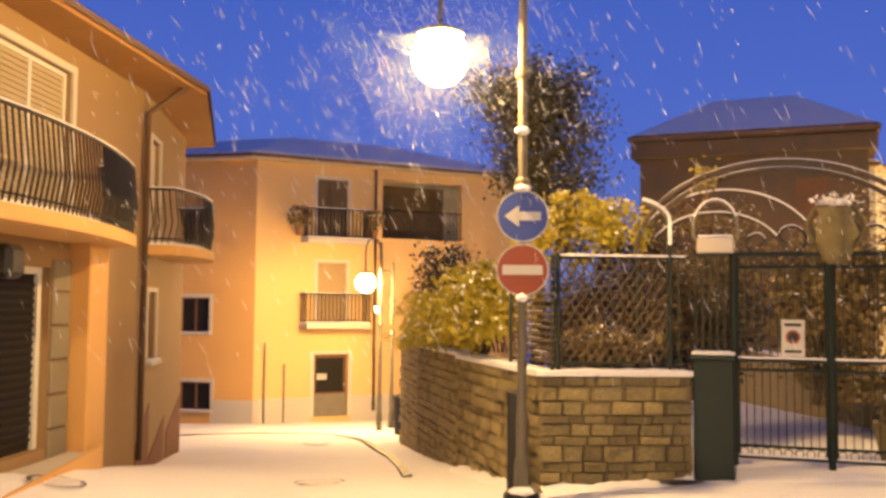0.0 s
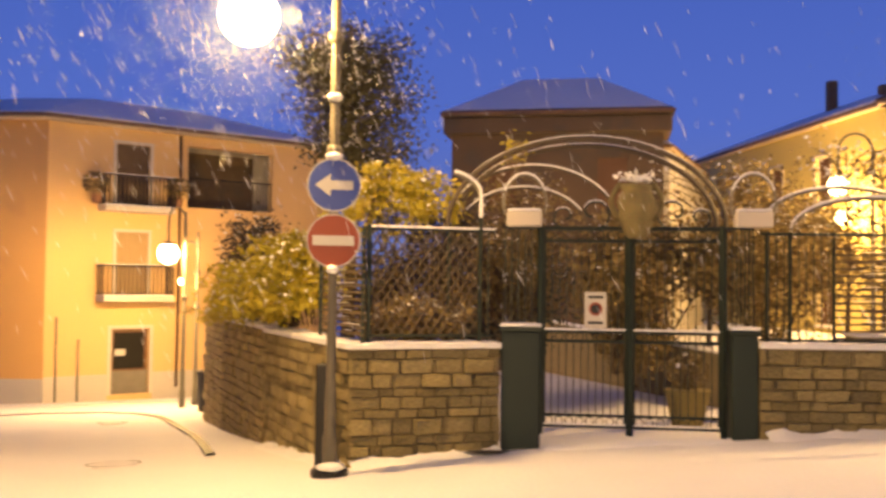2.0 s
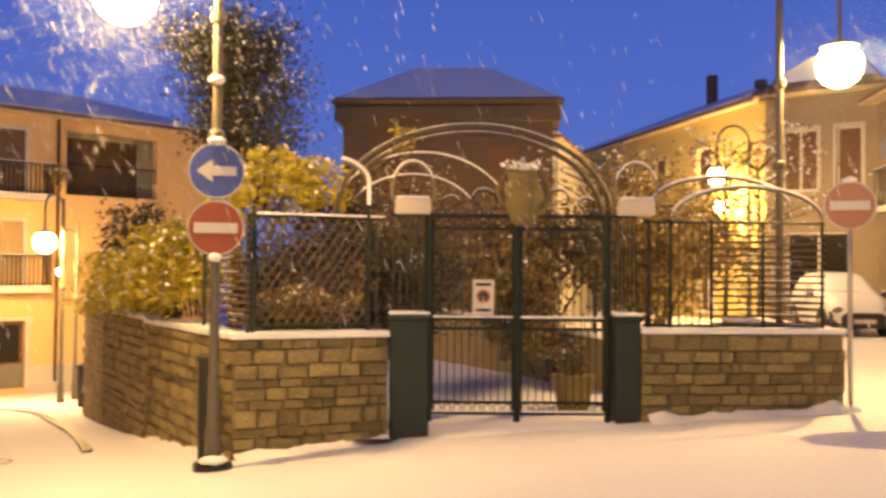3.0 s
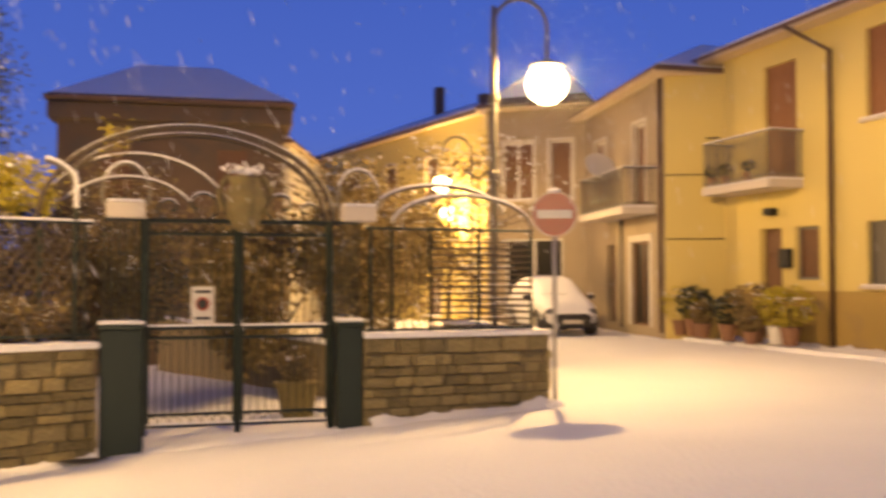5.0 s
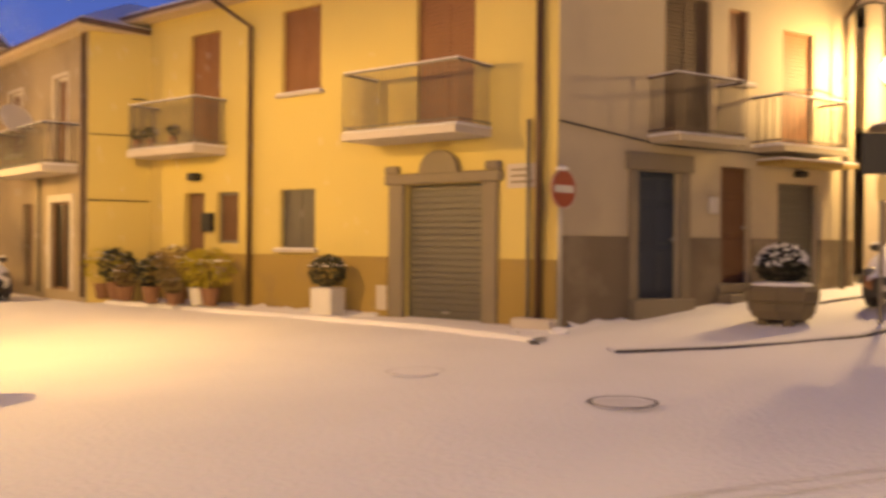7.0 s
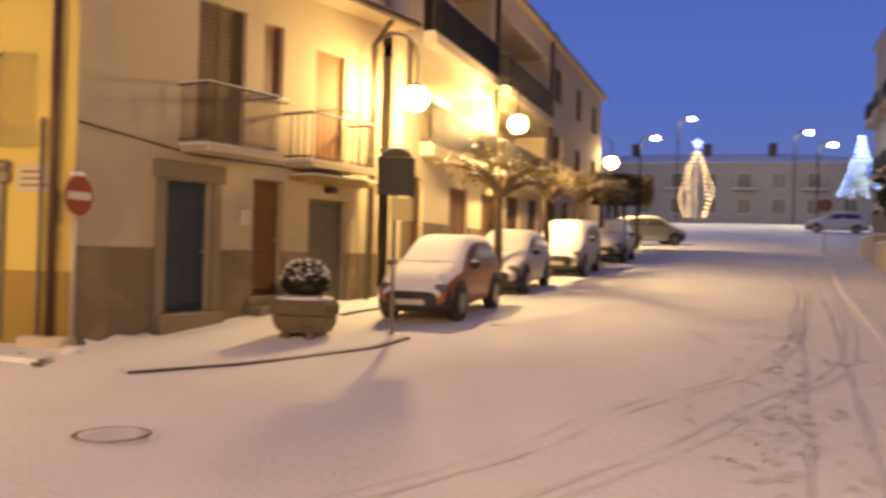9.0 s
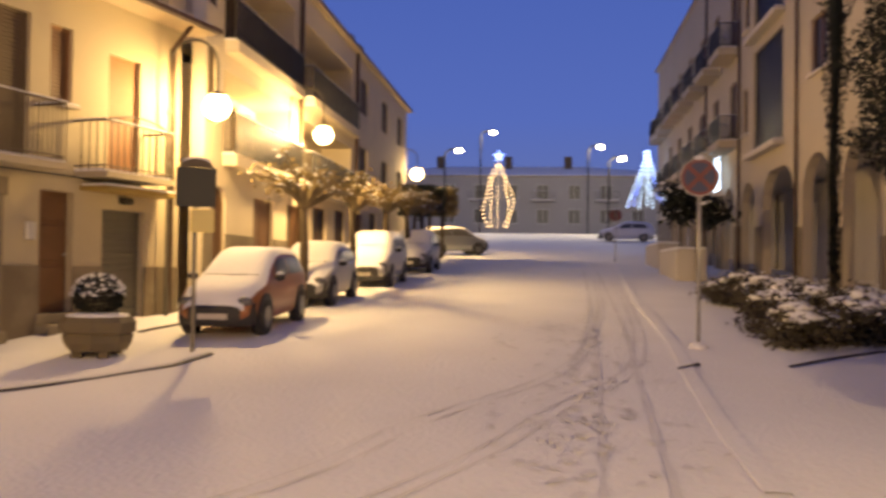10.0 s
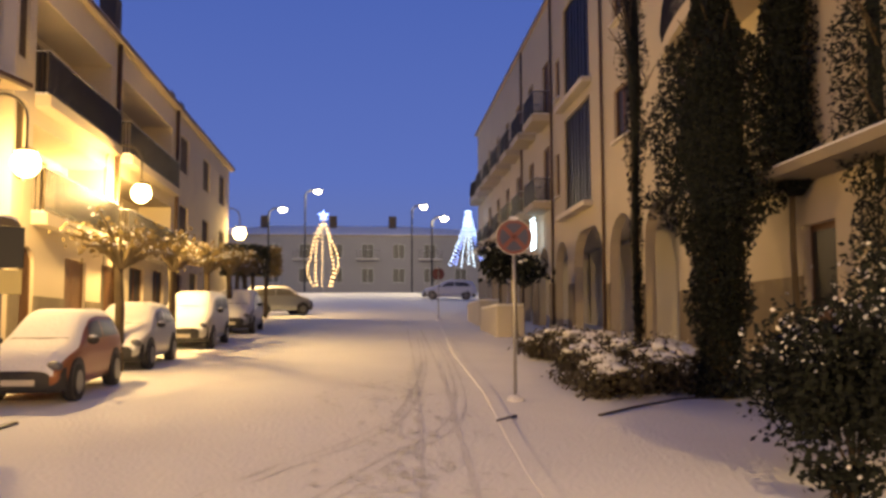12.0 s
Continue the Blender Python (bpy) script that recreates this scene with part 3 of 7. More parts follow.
for u in (ha[1][0] + 0.05, ha[1][0] + 1.4, ha[1][1] - 0.06):
    box(bm, (u - 0.05, -0.2, -0.5), (u + 0.05, -0.1, 1.75), LA.m)
box(bm, (ha[1][0], -0.2, 1.66), (ha[1][1], -0.1, 1.75), LA.m)
part("door_frame", bm, FRAME_WHITE, entry)
bm = bmesh.new()
for i in range(20):
    box(bm, (ha[1][0] + 0.1, -0.15, -0.4 + i * 0.1), (ha[1][1] - 0.1, -0.13, -0.36 + i * 0.1), LA.m)
part("security_grille", bm, SIGN_BACK, entry)
for i in range(6):
    bm = bmesh.new()
    box(bm, (3.9 + w, -0.01, -0.7 + i * 0.43), (4.4 + w, 0.04, -0.29 + i * 0.43), LA.m, 0.02)
    part("stone_facing", bm, GREY_STONE, house)
bm = bmesh.new()
box(bm, (4.42 + w, -0.02, -1.4), (5.0 + w, 0.28, 2.1), LA.m, 0.02)
part("pilaster", bm, ORANGE, house)
balcony(LA, house, 0.2, 5.15 + w, 2.25, out=0.55, h=0.95, bulge=0.45, slab=ORANGE, gap=0.10)
hb = [(0.75, 1.55, 2.3, 4.05), (0.75, 1.5, 0.35, 1.5)]
part("wall", wall_mesh(LB, 0, LB.len, -2.8, 4.75, hb), PEACH, house)
window(LB, house, *hb[0], look_=WOOD_PALE, surround=0.08, sill=False)
window(LB, house, *hb[1], surround=0.08, frame=WOOD_DARK)
balcony(LB, house, 0.3, 3.6, 2.25, out=0.5, h=0.9, bulge=0.35, slab=ORANGE, gap=0.10)
drainpipe([LA.at(LA.len - 0.1, 0.75, 4.72), LA.at(LA.len - 0.05, 0.1, 4.3), LA.at(LA.len - 0.05, 0.1, -1.1)], house)
bm = bmesh.new()
for u0, u1, top in ((0.05, 1.1, -0.35), (1.1, 2.6, -0.75), (2.9, LB.len, -0.5)):
    vs = [bm.verts.new(LB.at(u, 0.015, v)) for u, v in ((u0, -2.8), (u1, -2.8), (u1, top), (u0, top - 0.55))]
    bm.faces.new(vs)
    vs2 = [bm.verts.new(v.co - LB.n * 0.02) for v in vs]
    for i in range(4):
        bm.faces.new((vs[i], vs[(i + 1) % 4], vs2[(i + 1) % 4], vs2[i]))
part("red_plinth", bm, RED_PLINTH, house)
bm = bmesh.new()
box(bm, (0, -6, -1.6), (LA.len, -0.32, 4.7), LA.m)
box(bm, (0, -5, -2.8), (LB.len, -0.32, 4.7), LB.m)
part("body", bm, GREY_RENDER, house)
pitched_roof(house, [tuple(LA.at(0, 0, 0).xy), (-4.38, 11.3), (-5.45, 15.7), (-10.5, 16.5), (-11, 3)], 4.82, 1.2, 0.74, soffit=EAVE_WOOD)
bm = bmesh.new()
box(bm, (3.0, 0.5, 1.55), (3.35, 0.75, 1.9), LA.m, 0.06)
part("loudspeaker_lamp", bm, SIGN_BACK, house)
bm = bmesh.new()
prism(bm, [tuple(LA.at(u, n, 0).xy) for u, n in ((2, 0.05), (6.2, 0.05), (6.2, 0.35), (2, 0.95))], -1.2, -0.62)
step = solo("entrance_step", bm, PALE_STONE, "low stone entrance step dusted with snow", "step", "structure")
bm = bmesh.new()
prism(bm, [tuple(LA.at(u, n, 0).xy) for u, n in ((2, 0.952), (6.2, 0.352), (6.2, 0.40), (2, 1.0))], -1.2, -0.57)
part("ochre_edging", bm, ORANGE, step)

# brown block behind the garden
BH = Face((4.83, 27.24), (11.2, 25.51))
house = thing("brown_house", "tall brown brick house with snow-covered hipped roof", "house", (8, 28, 0))
hb = [(1.2, 2.1, 3.6, 5.2), (4.6, 5.5, 3.6, 5.2)]
part("wall", wall_mesh(BH, 0, BH.len, -3, 6.42, hb), BROWN_WALL, house)
for h in hb:
    window(BH, house, *h, look_=WOOD_DARK, frame=WOOD_DARK, sill=False)
core(house, BH, 8, 0, BH.len, -3, 6.4)
bm = bmesh.new()
box(bm, (-0.25, -8.2, 5.98), (BH.len + 0.25, 0.25, 6.48), BH.m, 0.03)
part("cornice", bm, BROWN_WALL, house)
pitched_roof(house, outline_of(BH, 0, BH.len, 8), 6.64, 1.5, 0.35, soffit=BROWN_WALL)
SIDE = Face((11.7, 26.5), (15.5, 33.5))
house = thing("grey_house", "dim grey house with chimneys behind the garden", "house", (13, 30, 0))
bm = bmesh.new()
box(bm, (0, -5, -3), (7.9, 0, 5.6), SIDE.m)
part("wall", bm, GREY_RENDER, house)
pitched_roof(house, outline_of(SIDE, 0, 7.9, 5), 5.7, 0.8, 0.2)
for u in (1.5, 4.2):
    bm = bmesh.new()
    box(bm, (u, -1.5, 5.6), (u + 0.5, -1.0, 7.3), SIDE.m, 0.03)
    part("chimney", bm, BROWN_WALL, house)

# ochre house and grey house at the end of the side street
K, D = Face((17.0, 23.0), (16.5, 37.0)), Face((17.0, 23.0), (19.1, 20.7))
house = thing("ochre_house", "long ochre house lit by a wall lamp beyond the garden", "house", (17, 30, -0.5))
hk = [(3.2, 4.1, 3.9, 5.5), (6.4, 7.3, 3.9, 5.5), (9.8, 10.7, 3.9, 5.5), (3.0, 4.0, 0.0, 2.1), (7.5, 8.5, 0.4, 1.8)]
part("wall", wall_mesh(K, 0, K.len, -2, 6.5, hk), YELLOW, house)
for h in hk:
    window(K, house, *h, look_=WOOD_DARK, surround=0.08)
core(house, K, 7, 0, K.len, -2, 6.4)
pitched_roof(house, outline_of(K, 0, K.len, 7), 6.62, 1.0, 0.4)
for u, rise in ((3.0, 7.8), (6.2, 8.6)):
    bm = bmesh.new()
    box(bm, (u, -2.0, 6.6), (u + 0.34, -1.68, rise), K.m, 0.03)
    part("chimney", bm, BROWN_WALL, house)
house = thing("grey_corner_house", "grey two-storey house with wide dark ground-floor opening", "house", (18, 22, 0))
hd = [(0.5, 1.5, 3.7, 5.5), (2.0, 2.7, 3.7, 5.5), (0.6, 2.4, 0.1, 2.5)]
part("wall", wall_mesh(D, 0, D.len, -1, 6.5, hd), TAUPE, house)
window(D, house, *hd[0], look_=WOOD_DARK, surround=0.08)
window(D, house, *hd[1], look_=WOOD_DARK, surround=0.08)
window(D, house, *hd[2], sill=False)
core(house, D, 5, 0, D.len, -1, 6.4)
pitched_roof(house, outline_of(D, 0, D.len, 5), 6.62, 1.2, 0.35)

# cream house with the balcony beside the yellow one
HC, HP = Face((17.0, 14.7), (19.1, 20.7), (10, 18)), Face((17.0, 14.7), (18.1, 13.9))
house = thing("cream_house", "cream rendered two-storey house with balcony and glazed door", "house", (19, 17, 0))
hc = [(1.0, 2.3, 0.1, 2.2), (1.25, 2.1, 3.05, 5.2), (4.4, 5.4, 3.5, 5.2), (3.6, 4.3, 0.1, 2.2)]
part("wall", wall_mesh(HC, 0, HC.len, -1, 6.05, hc), TAUPE, house)
window(HC, house, *hc[0], surround=0.18, sill=False, frame=WOOD_DARK)
window(HC, house, *hc[1], look_=WOOD_DARK, surround=0.08, sill=False)
window(HC, house, *hc[2], look_=WOOD_DARK, surround=0.08)
panel_door(HC, house, *hc[3], WOOD_DARK)
balcony(HC, house, 0.6, 4.2, 3.0, out=0.8, gap=0.12)
drainpipe([HC.at(0.1, 0.08, 6.0), HC.at(0.1, 0.08, 0.0)], house)
drainpipe([HC.at(3.0, 0.06, 3.0), HC.at(3.0, 0.06, 0.0)], house, 0.04, GREY_IRON)
bm = bmesh.new()
dish = HC.at(2.6, 0.75, 4.2)
lathe(bm, (0, 0, 0), ((0.02, -0.08), (0.25, -0.05), (0.4, 0.02), (0.42, 0.04)), 16)
bmesh.ops.transform(bm, matrix=Matrix.Translation(dish) @ Euler((radians(60), 0, radians(-10))).to_matrix().to_4x4(), verts=bm.verts)
part("satellite_dish", bm, SIGN_WHITE, house)
part("wall", wall_mesh(HP, 0, HP.len, -1, 6.05), YELLOW, house)
for v in (2.2, 3.7):
    bm = bmesh.new()
    tube(bm, [HP.at(0, 0.03, v), HP.at(HP.len, 0.03, v)], 0.012, 5)
    part("cable", bm, SIGN_BACK, house)
core(house, HC, 6, 0, HC.len, -1, 6.0)
pitched_roof(house, [(17.0, 14.7), (19.1, 20.7), (25, 19), (23, 13.5)], 6.18, 1.1, 0.45)

# the yellow corner house
YF, YS = Face((18.1, 13.9), (16.2, 3.0)), Face((16.2, 3.0), (22.8, -0.75))
house = thing("yellow_house", "yellow two-storey corner house with ochre plinth and balconies", "house", (19, 6, -0.2))
TOP = 6.35
hy = [(1.5, 2.55, 3.35, 5.85), (1.31, 2.04, -0.02, 2.35), (2.49, 3.2, 1.25, 2.34), (4.54, 5.65, 4.25, 5.95), (4.51, 5.52, 1.14, 2.34), (8.1, 9.4, 3.2, 5.95), (7.85, 9.6, -0.12, 2.32)]
part("wall", wall_mesh(YF, 0, YF.len, -1.2, TOP, hy), YELLOW, house)
window(YF, house, *hy[0], look_=WOOD_BROWN, frame=WOOD_BROWN, sill=False)
panel_door(YF, house, *hy[1], WOOD_DARK)
window(YF, house, *hy[2], look_=WOOD_DARK, frame=GREY_IRON, sill=False)
window(YF, house, *hy[3], look_=WOOD_BROWN, frame=WOOD_BROWN)
window(YF, house, *hy[4], look_=ROLLER, frame=ROLLER)
window(YF, house, *hy[5], look_=WOOD_BROWN, frame=WOOD_BROWN, sill=False)
roller_door(YF, house, *hy[6])
balcony(YF, house, 0.35, 2.75, 3.3, out=0.8, h=1.0, iron=GREY_IRON, gap=0.105, bar=0.014)
balcony(YF, house, 7.2, 9.75, 3.2, out=0.95, h=1.05, iron=GREY_IRON, gap=0.105, bar=0.014, thick=0.13)
for n in (0.32, 0.64):
    bm = bmesh.new()
    tube(bm, [YF.at(7.22, n, 3.72), YF.at(7.22, n, 4.25)], 0.012, 5)
    part("washing_line_hook", bm, GREY_IRON, house)
drainpipe([YF.at(3.1, 0.7, TOP - 0.05), YF.at(3.66, 0.1, 5.75), YF.at(3.66, 0.1, -0.1)], house)
drainpipe([YF.at(YF.len - 0.3, 0.09, TOP), YF.at(YF.len - 0.3, 0.09, -0.1)], house, 0.06)
drainpipe([YF.at(YF.len - 0.52, 0.06, 3.3), YF.at(YF.len - 0.52, 0.06, -0.1)], house, 0.03, GREY_IRON)
plinth(YF, house, ((0, 1.31), (2.04, 7.45), (9.95, YF.len)), -1.2, 1.03, OCHRE_BAND)
# carved stone frame of the garage door
bm = bmesh.new()
box(bm, (7.42, -0.02, 2.33), (10.0, 0.1, 2.52), YF.m, 0.025)
trim = part("lintel", bm, GREY_STONE, house)
for a, b in ((7.5, 7.85), (9.6, 9.92)):
    bm = bmesh.new()
    box(bm, (a, -0.02, -0.3), (b, 0.07, 2.33), YF.m, 0.02)
    part("jamb", bm, GREY_STONE, house)
for a, b in ((7.42, 7.75), (9.68, 10.0)):
    bm = bmesh.new()
    box(bm, (a, -0.02, 2.52), (b, 0.12, 2.67), YF.m, 0.04)
    part("scroll_block", bm, GREY_STONE, trim)
bm = bmesh.new()
pts = [(8.25, 2.5)] + [(8.69 - 0.42 * math.cos(a), 2.55 + 0.36 * math.sin(a)) for a in np.linspace(0.1, math.pi - 0.1, 12)] + [(9.13, 2.5)]
lo, hi = [bm.verts.new(YF.at(u, 0.12, v)) for u, v in pts], [bm.verts.new(YF.at(u, -0.01, v)) for u, v in pts]
bm.faces.new(lo)
for i in range(len(pts)):
    bm.faces.new((lo[i], lo[(i + 1) % len(pts)], hi[(i + 1) % len(pts)], hi[i]))
part("crest", bm, GREY_STONE, trim)
bm = bmesh.new()
box(bm, (10.1, 0.0, 2.2), (10.72, 0.025, 2.6), YF.m, 0.005)
plate = part("street_plaque", bm, PALE_STONE, house)
for k in range(3):
    bm = bmesh.new()
    box(bm, (10.18, 0.025, 2.28 + k * 0.1), (10.62 - 0.05 * k, 0.029, 2.32 + k * 0.1), YF.m)
    part("lettering_bar", bm, GREY_STONE, plate)
bm = bmesh.new()
box(bm, (2.08, 0.0, 1.5), (2.4, 0.14, 1.9), YF.m, 0.02)
part("letter_box", bm, SIGN_BACK, house)
bm = bmesh.new()
box(bm, (1.7, 0.0, 2.62), (1.95, 0.25, 2.78), YF.m, 0.03)
part("porch_lamp", bm, BLACK_IRON, house)
bm = bmesh.new()
box(bm, (7.2, 0.03, 0.05), (7.45, 0.04, 0.5), YF.m)
part("bare_plaster_patch", bm, PALE_STONE, house)
bm = bmesh.new()
tube(bm, [YF.at(-0.6, 0.35, 4.6), YF.at(0.3, 0.35, 4.5)], 0.02, 5)
part("clothes_bar", bm, SIGN_BACK, house)
hs = [(2.33, 3.46, 3.1, 5.65), (3.92, 4.45, 4.25, 5.6), (5.4, 6.3, 3.1, 5.4), (1.7, 2.72, 0.36, 2.55), (3.75, 4.55, 0.6, 2.72), (5.3, 6.5, 0.42, 2.48)]
part("wall", wall_mesh(YS, 0, YS.len, -1.2, TOP, hs), BEIGE, house)
window(YS, house, *hs[0], look_=WOOD_OLD, frame=WOOD_OLD, sill=False)
window(YS, house, *hs[1], look_=WOOD_DARK, frame=WOOD_BROWN)
window(YS, house, *hs[2], look_=WOOD_BROWN, frame=WOOD_BROWN, sill=False)
panel_door(YS, house, *hs[3], BLUE_DOOR, 2)
panel_door(YS, house, *hs[4], WOOD_DARK)
roller_door(YS, house, *hs[5])
balcony(YS, house, 1.95, 3.6, 3.12, out=0.68, h=1.0, iron=WOOD_OLD, gap=0.1, bar=0.012, slab=BEIGE, thick=0.11)
balcony(YS, house, 4.55, 6.45, 3.1, out=0.68, h=0.9, iron=RUST_IRON, gap=0.17, bar=0.015, slab=BEIGE, thick=0.1)
bm = bmesh.new()
tube(bm, [YS.at(4.55 + 1.9 * k / 12, 0.66, 4.0 + 0.16 * math.sin(math.pi * k / 12)) for k in range(13)], 0.018, 6)
part("bowed_rail", bm, RUST_IRON, house)
bm = bmesh.new()
prism(bm, [tuple(YS.at(u, n, 0).xy) for u, n in ((4.7, 0.0), (6.85, 0.0), (6.85, 0.62), (4.7, 0.62))], 2.78, 2.86)
awning = part("door_canopy", bm, OCHRE_BAND, house)
bm = bmesh.new()
prism(bm, [tuple(YS.at(u, n, 0).xy) for u, n in ((4.72, 0.02), (6.83, 0.02), (6.83, 0.6), (4.72, 0.6))], 2.862, 2.90)
part("snow_layer", bm, SNOW, awning)
bm = bmesh.new()
box(bm, (5.72, 0.0, 2.6), (5.95, 0.2, 2.72), YS.m, 0.03)
part("porch_lamp", bm, BLACK_IRON, house)
plinth(YS, house, ((0.0, 1.55), (2.88, 3.75), (4.55, 5.3), (6.5, YS.len)), -1.2, 1.42, GREY_BAND)
for name, a, b in (("jamb", (1.5, -0.02, 0.36), (1.7, 0.07, 2.55)), ("jamb", (2.72, -0.02, 0.36), (2.92, 0.07, 2.55)), ("lintel", (1.44, -0.02, 2.55), (2.98, 0.1, 2.85)), ("doorstep", (1.5, -0.1, 0.0), (2.92, 0.2, 0.36))):
    bm = bmesh.new()
    box(bm, a, b, YS.m, 0.02)
    part(name, bm, GREY_STONE, house)
bm = bmesh.new()
box(bm, (3.65, -0.1, -0.2), (4.7, 0.35, 0.42), YS.m, 0.02)
box(bm, (3.65, -0.1, 0.42), (4.7, 0.1, 0.6), YS.m, 0.02)
part("doorstep", bm, GREY_STONE, house)
bm = bmesh.new()
box(bm, (3.4, 0.0, 1.85), (3.6, 0.1, 2.15), YS.m, 0.02)
part("intercom_box", bm, SIGN_WHITE, house)
for u in (YS.len - 0.35,):
    drainpipe([YS.at(u, 0.5, TOP), YS.at(u, 0.08, 5.9), YS.at(u, 0.08, 0.5)], house)
bm = bmesh.new()
tube(bm, [YS.at(0, 0.04, 3.25), YS.at(2.2, 0.04, 3.0), YS.at(5, 0.04, 3.0)], 0.016, 5)
part("cable", bm, SIGN_BACK, house)
bm = bmesh.new()
prism(bm, [(18.35, 13.7), (16.55, 3.25), (22.8, -0.3), (26, 12)], -1.2, TOP - 0.05)
part("body", bm, GREY_RENDER, house)
pitched_roof(house, [(18.1, 13.9), (16.2, 3.0), (22.8, -0.75), (27, 12)], TOP + 0.12, 1.2, 0.6)
bm = bmesh.new()
box(bm, (10.4, 0.0, -0.6), (YF.len + 0.1, 0.35, gz(16.2, 3.0) + 0.14), YF.m, 0.03)
solo("corner_stone", bm, PALE_STONE, "worn corner kerb stone with snow at the yellow house", "kerb stone", "structure")

# the long three-storey row up the street
L3 = Face((23.3, -1.2), (51.2, -9.0))
house = thing("row_house", "three-storey cream terrace with deep loggias and dark railings", "house", (36, -4, 0))
LOGGIAS = [(a, b, v0, v1) for a, b in ((1.15, 7.1), (8.2, 15.2)) for v0, v1 in ((4.0, 5.95), (6.6, 8.9))]
wins = [(0.15, 0.75, 4.6, 6.3), (0.15, 0.75, 7.2, 8.8)]
for c in (16.7, 21.6, 25.9):
    wins += [(c, c + 1.7, 7.6, 9.0), (c, c + 1.7, 4.7, 6.3)]
doors = [(0.55, 1.45, 0.2, 3.25), (3.5, 5.2, 0.2, 3.2), (6.55, 8.1, 0.2, 3.25), (9.5, 11.3, 0.2, 3.4), (12.6, 14.2, 0.3, 3.5), (15.6, 17.4, 0.3, 3.6), (19.0, 20.6, 0.4, 3.8), (22.4, 24.0, 0.5, 4.0)]
part("wall", wall_mesh(L3, 0, L3.len, -0.5, 9.75, wins + doors + LOGGIAS), CREAM, house)
for h in wins:
    window(L3, house, *h, look_=WOOD_OLD, frame=WOOD_OLD, sill=False)
arch_corners(L3, house, 0.55, 1.45, 3.25, CREAM, 0.44)
for h in doors:
    window(L3, house, *h, look_=WOOD_DARK if h[0] < 9 else "glass", sill=False, frame=WOOD_DARK, name="shop_front")
for a, b, v0, v1 in LOGGIAS:
    m = (a + b) / 2
    cuts = [(m - 0.2, m + 1.3, v0 + 0.02, v1 - 0.15), (b - 0.95, b - 0.4, v0 + 0.7, v1 - 0.2), (a + 0.5, a + 1.5, v0 + 0.02, v1 - 0.15)]
    back = Face(L3.at(a - 0.1, -1.15, 0).xy, L3.at(b + 0.1, -1.15, 0).xy)
    part("loggia_wall", wall_mesh(back, 0, back.len, v0 - 0.1, v1 + 0.1, [(p - a + 0.1, q - a + 0.1, r, t) for p, q, r, t in cuts], 0.15), CREAM, house)
    for p, q, r, t in cuts:
        window(back, house, p - a + 0.1, q - a + 0.1, r, t, look_=WOOD_OLD, frame=WOOD_OLD, sill=False)
    for e0, e1 in ((a - 0.12, a), (b, b + 0.12)):
        bm = bmesh.new()
        box(bm, (e0, -1.15, v0 - 0.1), (e1, -0.3, v1 + 0.1), L3.m)
        part("loggia_cheek", bm, CREAM, house)
    bm = bmesh.new()
    box(bm, (a - 0.1, -1.15, v1), (b + 0.1, -0.3, v1 + 0.1), L3.m)
    part("loggia_ceiling", bm, CREAM, house)
    balcony(L3, house, a + 0.02, b - 0.02, v0, out=0.3, h=0.95, gap=0.11, bar=0.018, slab=CREAM, thick=0.26)
    bm = bmesh.new()
    box(bm, (a - 0.1, -1.15, v0 - 0.1), (b + 0.1, -0.02, v0), L3.m)
    part("loggia_floor", bm, PALE_STONE, house)
for a, b in zip([0] + [d[1] for d in doors], [d[0] for d in doors] + [L3.len]):
    p = L3.at((a + b) / 2, 0, 0)
    plinth(L3, house, ((a, b),), -0.5, max(2.2, gz(p.x, p.y) + 1.1), GREY_BAND)
drainpipe([L3.at(7.6, 0.08, 9.7), L3.at(7.6, 0.08, 1.0)], house, 0.07)
drainpipe([L3.at(15.8, 0.08, 9.7), L3.at(15.8, 0.08, 1.5)], house, 0.07)
core(house, L3, 9, 0, L3.len, -0.5, 9.7, gap=1.4)
pitched_roof(house, outline_of(L3, 0, L3.len, 9), 9.87, 1.2, 0.5)
for u in (13.2, 22.5, 24.6):
    bm = bmesh.new()
    box(bm, (u, -2.2, 9.7), (u + 0.75, -1.6, 12.2 if u > 15 else 13.2), L3.m, 0.03)
    part("chimney", bm, BROWN_WALL, house)

# the arcaded block on the right of the street
RB = Face((9.17, -12.38), (62.1, -27.3))
house = thing("arcade_block", "four-storey beige block with arcades, tall windows and balconies", "apartment block", (35, -20, 0))
arcs = [(12.6, 15.4, 4.8), (16.3, 19.1, 4.8), (19.95, 24.15, 4.85), (25.2, 27.7, 4.8), (29.0, 31.4, 4.9), (33.0, 35.4, 5.0), (37.0, 39.4, 5.2), (41.0, 43.4, 5.4), (45, 47.4, 5.6)]
holes = [(a, b, 0.5, t) for a, b, t in arcs]
holes += [(5.05, 6.2, 0.6, 3.15), (16.7, 18.25, 6.98, 8.56), (16.7, 18.25, 10.6, 12.4), (21.4, 25.6, 5.7, 9.3), (21.4, 25.6, 9.85, 13.6), (26.55, 27.4, 6.6, 8.3), (26.35, 27.2, 10.45, 12.05), (5.0, 6.4, 7.8, 10.0), (9.0, 10.4, 7.8, 10.0)]
for c in (28.6, 32.4, 36.2, 40.0, 43.8, 47.6):
    holes += [(c, c + 1.4, 6.6, 9.0), (c, c + 1.4, 10.2, 12.6)]
part("wall", wall_mesh(RB, 0, RB.len, -1, 15.0, holes), ARCADE, house)
